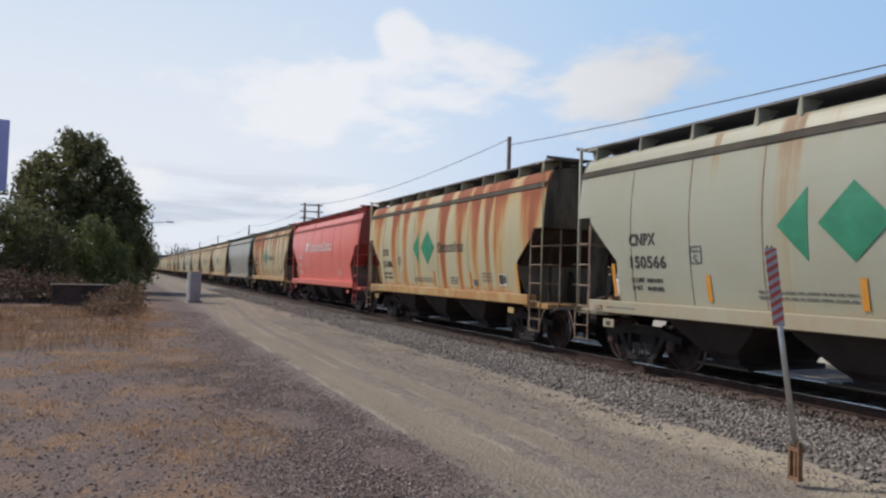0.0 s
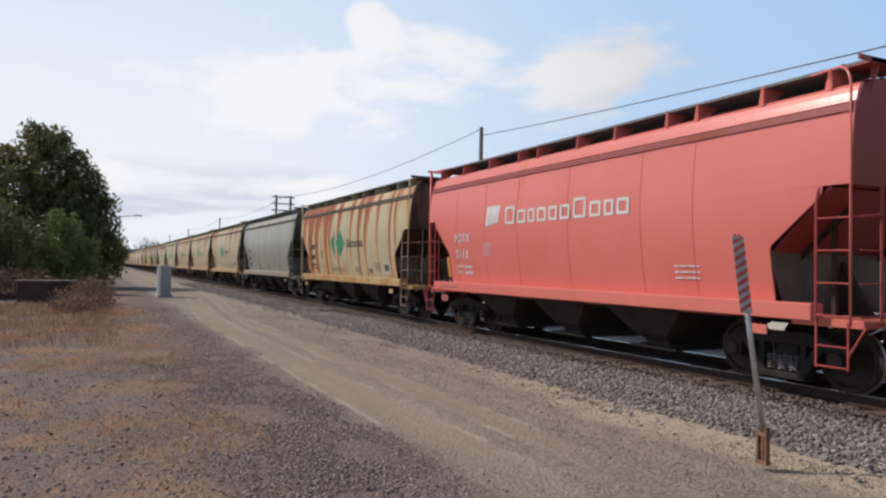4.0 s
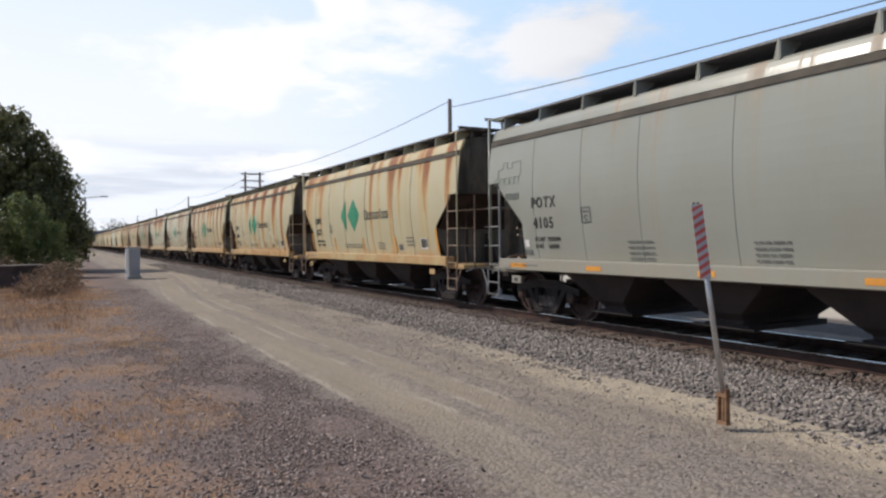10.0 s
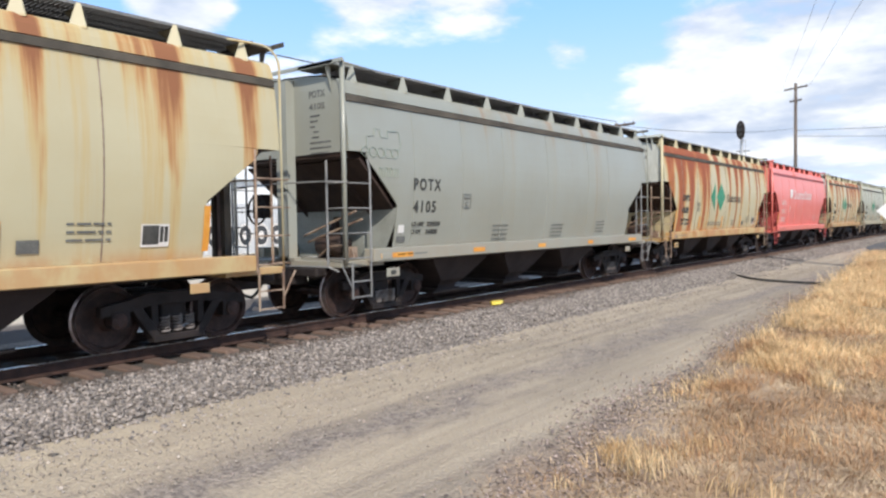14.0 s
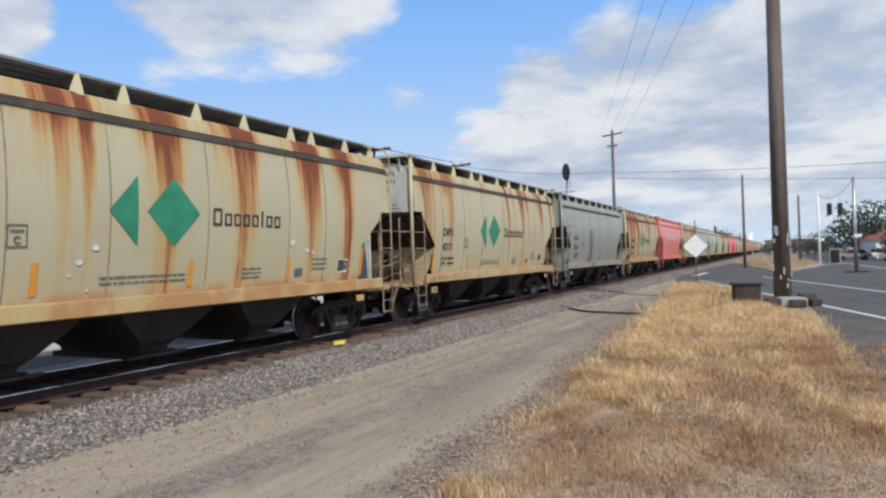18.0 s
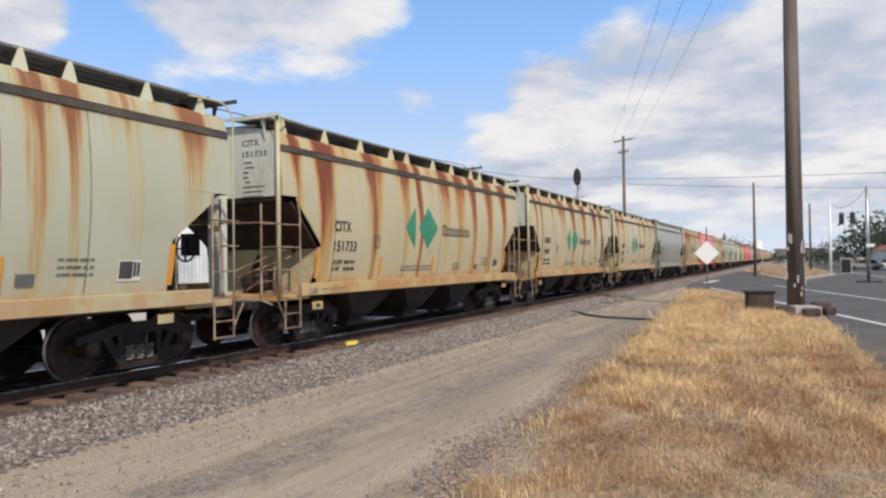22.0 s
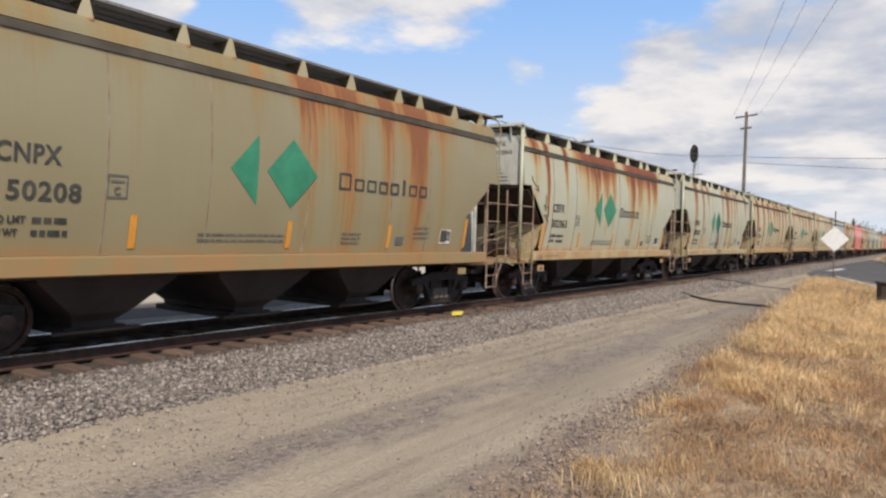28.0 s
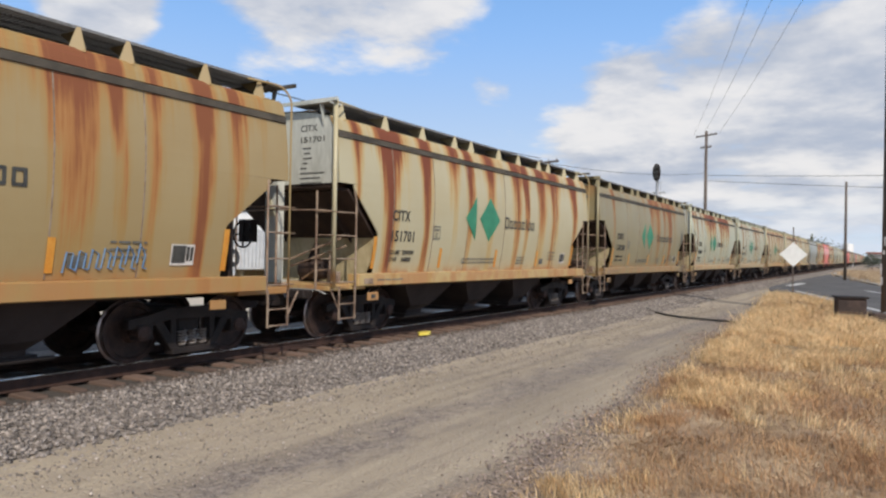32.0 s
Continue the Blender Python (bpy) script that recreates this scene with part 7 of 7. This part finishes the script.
def ballast():
    rng = np.random.default_rng(4)
    n = 76000
    xs = np.concatenate([rng.uniform(-26, 30, n), rng.uniform(30, 75, 12000), rng.uniform(-70, -26, 12000)])
    m = len(xs)
    ys = 6.3 + 2.62 * rng.beta(1.35, 1.0, m)
    keep = (ys < 8.86) & (rng.random(m) < np.clip((ys - 6.25 - 0.3 * np.sin(xs * 1.3) * np.sin(xs * 0.37 + 1)) / 0.9, 0.05, 1))
    xs, ys = xs[keep], ys[keep]
    sizes = rng.uniform(0.016, 0.042, len(xs)) * np.where(np.abs(xs) > 28, 1.5, 1.0)
    zs = np.array([bed_height(y) for y in ys]) + sizes * 0.25
    stained = ys + rng.normal(0, 0.12, len(ys)) + 0.12 * np.sin(xs * 0.9) > 8.62
    clean = ~stained
    scatter_stones("ballast_stones", xs[clean], ys[clean], sizes[clean], zs[clean], ballast_mat, "loose grey crushed ballast rock", 5)
    scatter_stones("ballast_stones", xs[stained], ys[stained], sizes[stained], zs[stained], ballast_brown, "brown-stained crushed rock along the tie ends", 7)
    # the bed laps over the tie ends on the far stretch
    n = 12000
    xs, ys = rng.uniform(-40, 5, n), rng.uniform(8.8, 9.36, n)
    keep = rng.random(n) < np.clip((4 - xs) / 6, 0, 1)
    xs, ys = xs[keep], ys[keep]
    sizes = rng.uniform(0.016, 0.04, len(xs))
    scatter_stones("ballast_stones", xs, ys, sizes, 0.085 + sizes * 0.2, ballast_brown, "brown-stained crushed rock over the tie ends", 16)
    # stones strayed from the bed onto the dirt road
    n = 30000
    xs = rng.uniform(-28, 32, n)
    ys = 6.6 - 1.7 * rng.random(n) ** 3.0
    sizes = rng.uniform(0.005, 0.015, n) * (1 + 0.6 * (rng.random(n) < 0.08))
    scatter_stones("ballast_stones", xs, ys, sizes, np.full(n, -0.03) + sizes * 0.2, stray_rock, "loose ballast rock strayed onto the dirt", 14)
    # rock between the rails: oil stain plus the train's shade in one colour
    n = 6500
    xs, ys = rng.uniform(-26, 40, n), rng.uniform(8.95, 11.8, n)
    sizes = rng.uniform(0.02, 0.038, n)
    scatter_stones("ballast_stones", xs, ys, sizes, np.array([bed_height(y) for y in ys]) + sizes * 0.2, ballast_oily, "crushed rock between the rails, oil-dark with shade painted in", 6)


def gravel():
    rng = np.random.default_rng(8)
    n = 90000
    r = 3.0 + 24 * rng.random(n) ** 1.6
    a = rng.uniform(0.25, 3.6, n)
    xs, ys = r * np.cos(a), r * np.sin(a)
    keep = (ys < 6.6) & (ys > -9) & ((rng.random(n) < 0.12 + 0.85 * np.exp(-((ys - 4.75 - 0.25 * np.sin(xs * 0.5)) / 0.38) ** 2) + 0.8 * (ys < 3.1)) | (ys < 2.7)) & ((xs < 4.5) | (ys > 2.6))
    xs, ys = xs[keep], ys[keep]
    sizes = rng.uniform(0.006, 0.02, len(xs)) * np.where(ys > 2.7, 0.55, 1.0) * (1 + 0.8 * (rng.random(len(xs)) < 0.06))
    scatter_stones("gravel_stones", xs, ys, sizes, np.full(len(xs), -0.012) + sizes * 0.05, gravel_mat, "small loose gravel on the ground", 9, 0.6)
    n = 12000
    xs = 3.5 + 24 * rng.random(n) ** 1.4
    ys = 2.15 + 0.075 * xs + 0.32 * rng.normal(size=n) + 0.2 * np.sin(xs * 1.1)
    sizes = rng.uniform(0.006, 0.022, n)
    scatter_stones("gravel_stones", xs, ys, sizes, np.full(n, -0.02) + sizes * 0.15, gravel_mat, "grey gravel along the edge of the verge", 15, 0.6)
    # a strip of coarser gravel thrown up beside the wheel tracks
    n = 42000
    xs = np.where(rng.random(n) < 0.7, rng.uniform(-16, 2, n), rng.uniform(-34, 3, n))
    ys = 1.75 + 0.62 * rng.normal(size=n) + 0.5 * np.sin(xs * 0.55)
    keep = (ys < 3.0) & (np.hypot(xs, ys) > 2.2) & (np.sin(xs * 2.3 + ys) * np.sin(ys * 3.1 - xs * 0.9) > -0.55)
    xs, ys = xs[keep], ys[keep]
    sizes = rng.uniform(0.005, 0.019, len(xs))
    scatter_stones("gravel_stones", xs, ys, sizes, np.full(len(xs), -0.01) + sizes * 0.15, gravel_mat, "coarse brown-grey gravel beside the wheel tracks", 12, 0.6)
    # pale pebbles and dark clods strewn over the lot
    for n, lo, hi, material, what, seed in ((16000, 0.006, 0.016, pale_pebble, "small pale pebbles strewn on the ground", 17), (5000, 0.010, 0.032, gravel_dark, "dark clods and stones on the ground", 18)):
        r = 2.6 + 26 * rng.random(n) ** 1.5
        a = rng.uniform(1.2, 3.75, n)
        xs, ys = r * np.cos(a), r * np.sin(a)
        keep = (ys < 2.9 + 0.4 * np.sin(xs * 0.7)) & (np.sin(xs * 0.9 + 1.3 * ys) + 0.7 * np.sin(xs * 2.1 - ys * 1.7) > -0.7)
        xs, ys = xs[keep], ys[keep]
        sizes = lo + (hi - lo) * rng.random(len(xs)) ** 2.2
        scatter_stones("gravel_stones", xs, ys, sizes, np.full(len(xs), -0.01) + sizes * 0.1, material, what, seed, 0.6)


gravel_dark = plain("gravel_dark", (0.10, 0.075, 0.066), (0.22, 0.17, 0.15), 20, 0.9, 0.0, 0.3, 60, each=0.4)
pale_pebble = plain("pale_pebble", (0.34, 0.295, 0.265), (0.60, 0.54, 0.49), 20, 0.85, 0.0, 0.3, 60, each=0.3)
gravel_mat = plain("gravel_stone", (0.19, 0.146, 0.128), (0.42, 0.335, 0.293), 20, 0.9, 0.0, 0.3, 60, each=0.55)


def blades(name, xs, ys, h, material, label, seed, lean=0.45):
    """Thin dry blades, three triangles each."""
    rng = np.random.default_rng(seed)
    n = len(xs)
    a = rng.uniform(0, 2 * np.pi, n)
    w = rng.uniform(0.0010, 0.0028, n) * (1 + np.hypot(xs, ys) / 11)
    d = np.stack([np.cos(a), np.sin(a)], -1)
    sway = 0.45 * lean * np.stack([np.sin(xs * 9 + 3 * np.sin(ys * 4)) + np.sin(xs * 2.3 - ys * 3.1), np.cos(ys * 8 - 3 * np.sin(xs * 5)) + np.sin(ys * 2.1 + xs * 1.7)], -1)
    bend = (rng.normal(0, lean, (n, 2)) + sway) * h[:, None]
    p = np.zeros((n, 5, 3))
    p[:, 0, :2] = np.stack([xs, ys], -1) - d * w[:, None]
    p[:, 1, :2] = np.stack([xs, ys], -1) + d * w[:, None]
    p[:, 2, :2] = p[:, 0, :2] + bend * 0.38
    p[:, 3, :2] = p[:, 1, :2] + bend * 0.38
    p[:, 2:4, 2] = (h * 0.62)[:, None]
    p[:, 4, 0], p[:, 4, 1], p[:, 4, 2] = xs + bend[:, 0], ys + bend[:, 1], h
    p[:, :2, 2] = -0.03
    f = np.array([(0, 1, 2), (1, 3, 2), (2, 3, 4)])[None] + (np.arange(n) * 5)[:, None, None]
    me = bpy.data.meshes.new(name)
    me.vertices.add(n * 5)
    me.vertices.foreach_set("co", p.reshape(-1).astype(np.float32))
    me.loops.add(n * 9)
    me.loops.foreach_set("vertex_index", f.reshape(-1).astype(np.int32))
    me.polygons.add(n * 3)
    me.polygons.foreach_set("loop_start", np.arange(0, n * 9, 3, dtype=np.int32))
    me.update(calc_edges=True)
    me.materials.append(material)
    return tagged(new(name, me), label, "grass", kind="stuff")


def tufted(n, x0, x1, y0, y1, inside, seed, spread=0.12, per=22):
    rng = np.random.default_rng(seed)
    cx, cy = rng.uniform(x0, x1, n // per), rng.uniform(y0, y1, n // per)
    keep = np.array([inside(a, b) for a, b in zip(cx, cy)], bool)
    cx, cy = cx[keep], cy[keep]
    size = rng.uniform(0.5, 1.3, len(cx))
    xs = (cx[:, None] + rng.normal(0, spread, (len(cx), per)) * size[:, None]).ravel()
    ys = (cy[:, None] + rng.normal(0, spread, (len(cx), per)) * size[:, None]).ravel()
    return xs, ys, np.repeat(size, per), rng


def verge(x, y):
    """The dry grass wedge between the track road and the street."""
    top = float(np.interp(x, [3.2, 6.4, 8, 12, 16.4, 22, 30, 41], [2.35, 2.55, 2.62, 2.9, 3.1, 3.5, 4.0, 4.8])) + 0.3 * noise.noise((x * 0.8, 0, 5)) + 0.2 * noise.noise((x * 2.6, 0, 8))
    low = float(np.interp(x, [3.5, 8, 11.3, 16, 22, 27, 36, 41], [-2.6, -1.5, -1.15, -1.07, -0.64, 0.7, 2.3, 4.2])) + 0.3 * noise.noise((x * 0.7, 3, 5))
    if not (low < y < top and 3.2 < x < 41.2):
        return False
    density = -0.4 + 0.036 * min(x, 26) + 0.75 * noise.noise((x * 0.5, y * 0.8, 7)) + 0.75 * noise.noise((x * 1.7, y * 2.1, 9)) + 0.4 * noise.noise((x * 4.3, y * 5.1, 11)) + 0.22 * (1 if y > top - 0.8 else 0)
    return random.random() < density


def grass():
    for x0, x1, n, seed in ((3, 10, 330000, 21), (10, 20, 300000, 41), (20, 41.5, 230000, 43)):
        xs, ys, size, rng = tufted(n, x0, x1, -3, 5.2, verge, seed, 0.085 + 0.006 * x0, 24)
        h = rng.uniform(0.3, 1.0, len(xs)) * size * np.interp(xs, [3, 8, 14, 20, 28, 41], [0.12, 0.17, 0.22, 0.27, 0.30, 0.36])
        ruddy = np.array([noise.noise((x * 0.45, y * 0.8, 13)) + 0.35 * noise.noise((x * 2, y * 3, 15)) for x, y in zip(xs, ys)]) > np.interp(xs, [3, 12, 20], [-0.05, 0.12, 0.4])
        for pick, material, what in ((~ruddy, straw, "golden dry grass on the verge"), (ruddy, straw_dark, "reddish-brown dry grass on the verge")):
            blades("dry_grass", xs[pick], ys[pick], (h * (0.8 if material is straw_dark else 1.0))[pick], material, what, seed + 1, 0.5)
    # broken stems that lie flat on the soil
    xs, ys, size, rng = tufted(210000, 3, 20, -3, 3.4, lambda x, y: y < 2.1 + 0.07 * x, 45, 0.3, 12)
    blades("dry_grass", xs, ys, rng.uniform(0.006, 0.02, len(xs)), thatch, "pale broken straw lying on the soil", 46, 4.5)
    xs, ys, size, rng = tufted(90000, 2.5, 16, -5, 2.9, lambda x, y: random.random() < 0.35 + noise.noise((x * 0.7, y * 0.7, 3)) and y < 2.3, 25, 0.2)
    blades("dry_weeds", xs, ys, rng.uniform(0.03, 0.13, len(xs)) * size, straw_dark, "short red-brown dry weeds", 26, 0.8)

    def left(x, y):
        return y < 1.9 + 0.3 * noise.noise((x, 0, 1)) and noise.noise((x * 0.5, y * 0.7, 2)) > 0.02 and random.random() < 0.8
    xs, ys, size, rng = tufted(110000, -34, 1.5, -9, 1.6, left, 27, 0.16, 16)
    blades("dry_weeds", xs, ys, rng.uniform(0.012, 0.05, len(xs)) * size, straw_dark, "short rust-coloured dead weeds", 28, 0.9)
    xs, ys, size, rng = tufted(26000, -36, -18, -9, 0.5, lambda x, y: random.random() < 0.6, 29, 0.3, 14)
    blades("dry_grass", xs, ys, rng.uniform(0.05, 0.25, len(xs)) * size, dead_brown, "brown dry grass under the bank", 30)

    def isle(x, y):
        return float(np.interp(x, [64, 86, 98, 130], [-0.5, -4.0, -3.0, -2.4])) < y < float(np.interp(x, [64, 82, 100, 130], [0.2, 2.2, 4.6, 5.0])) and random.random() < 0.7
    xs, ys, size, rng = tufted(60000, 64, 130, -4.4, 5.2, isle, 31, 0.4)
    blades("dry_grass", xs, ys, rng.uniform(0.15, 0.55, len(xs)) * size, thatch, "dry golden weeds on the traffic island", 32)


ties()
ballast()
gravel()
grass()


# ---- what moves: the train and its wheels ----
def motions():
    end = 32.0
    for k, car in CARS:
        x = car_start(k)
        walk(car, [(t, pose(x + SPEED * t, YC, RZ)) for t in (0.0, 8.0, 16.0, 24.0, end)])
    for w in WHEELS:
        x, y, z = w.location
        walk(w, [(t * 0.1, pose(x, y, z, 0, math.degrees(SPEED * t * 0.1 / WHEEL_R), 0)) for t in range(321)])


motions()
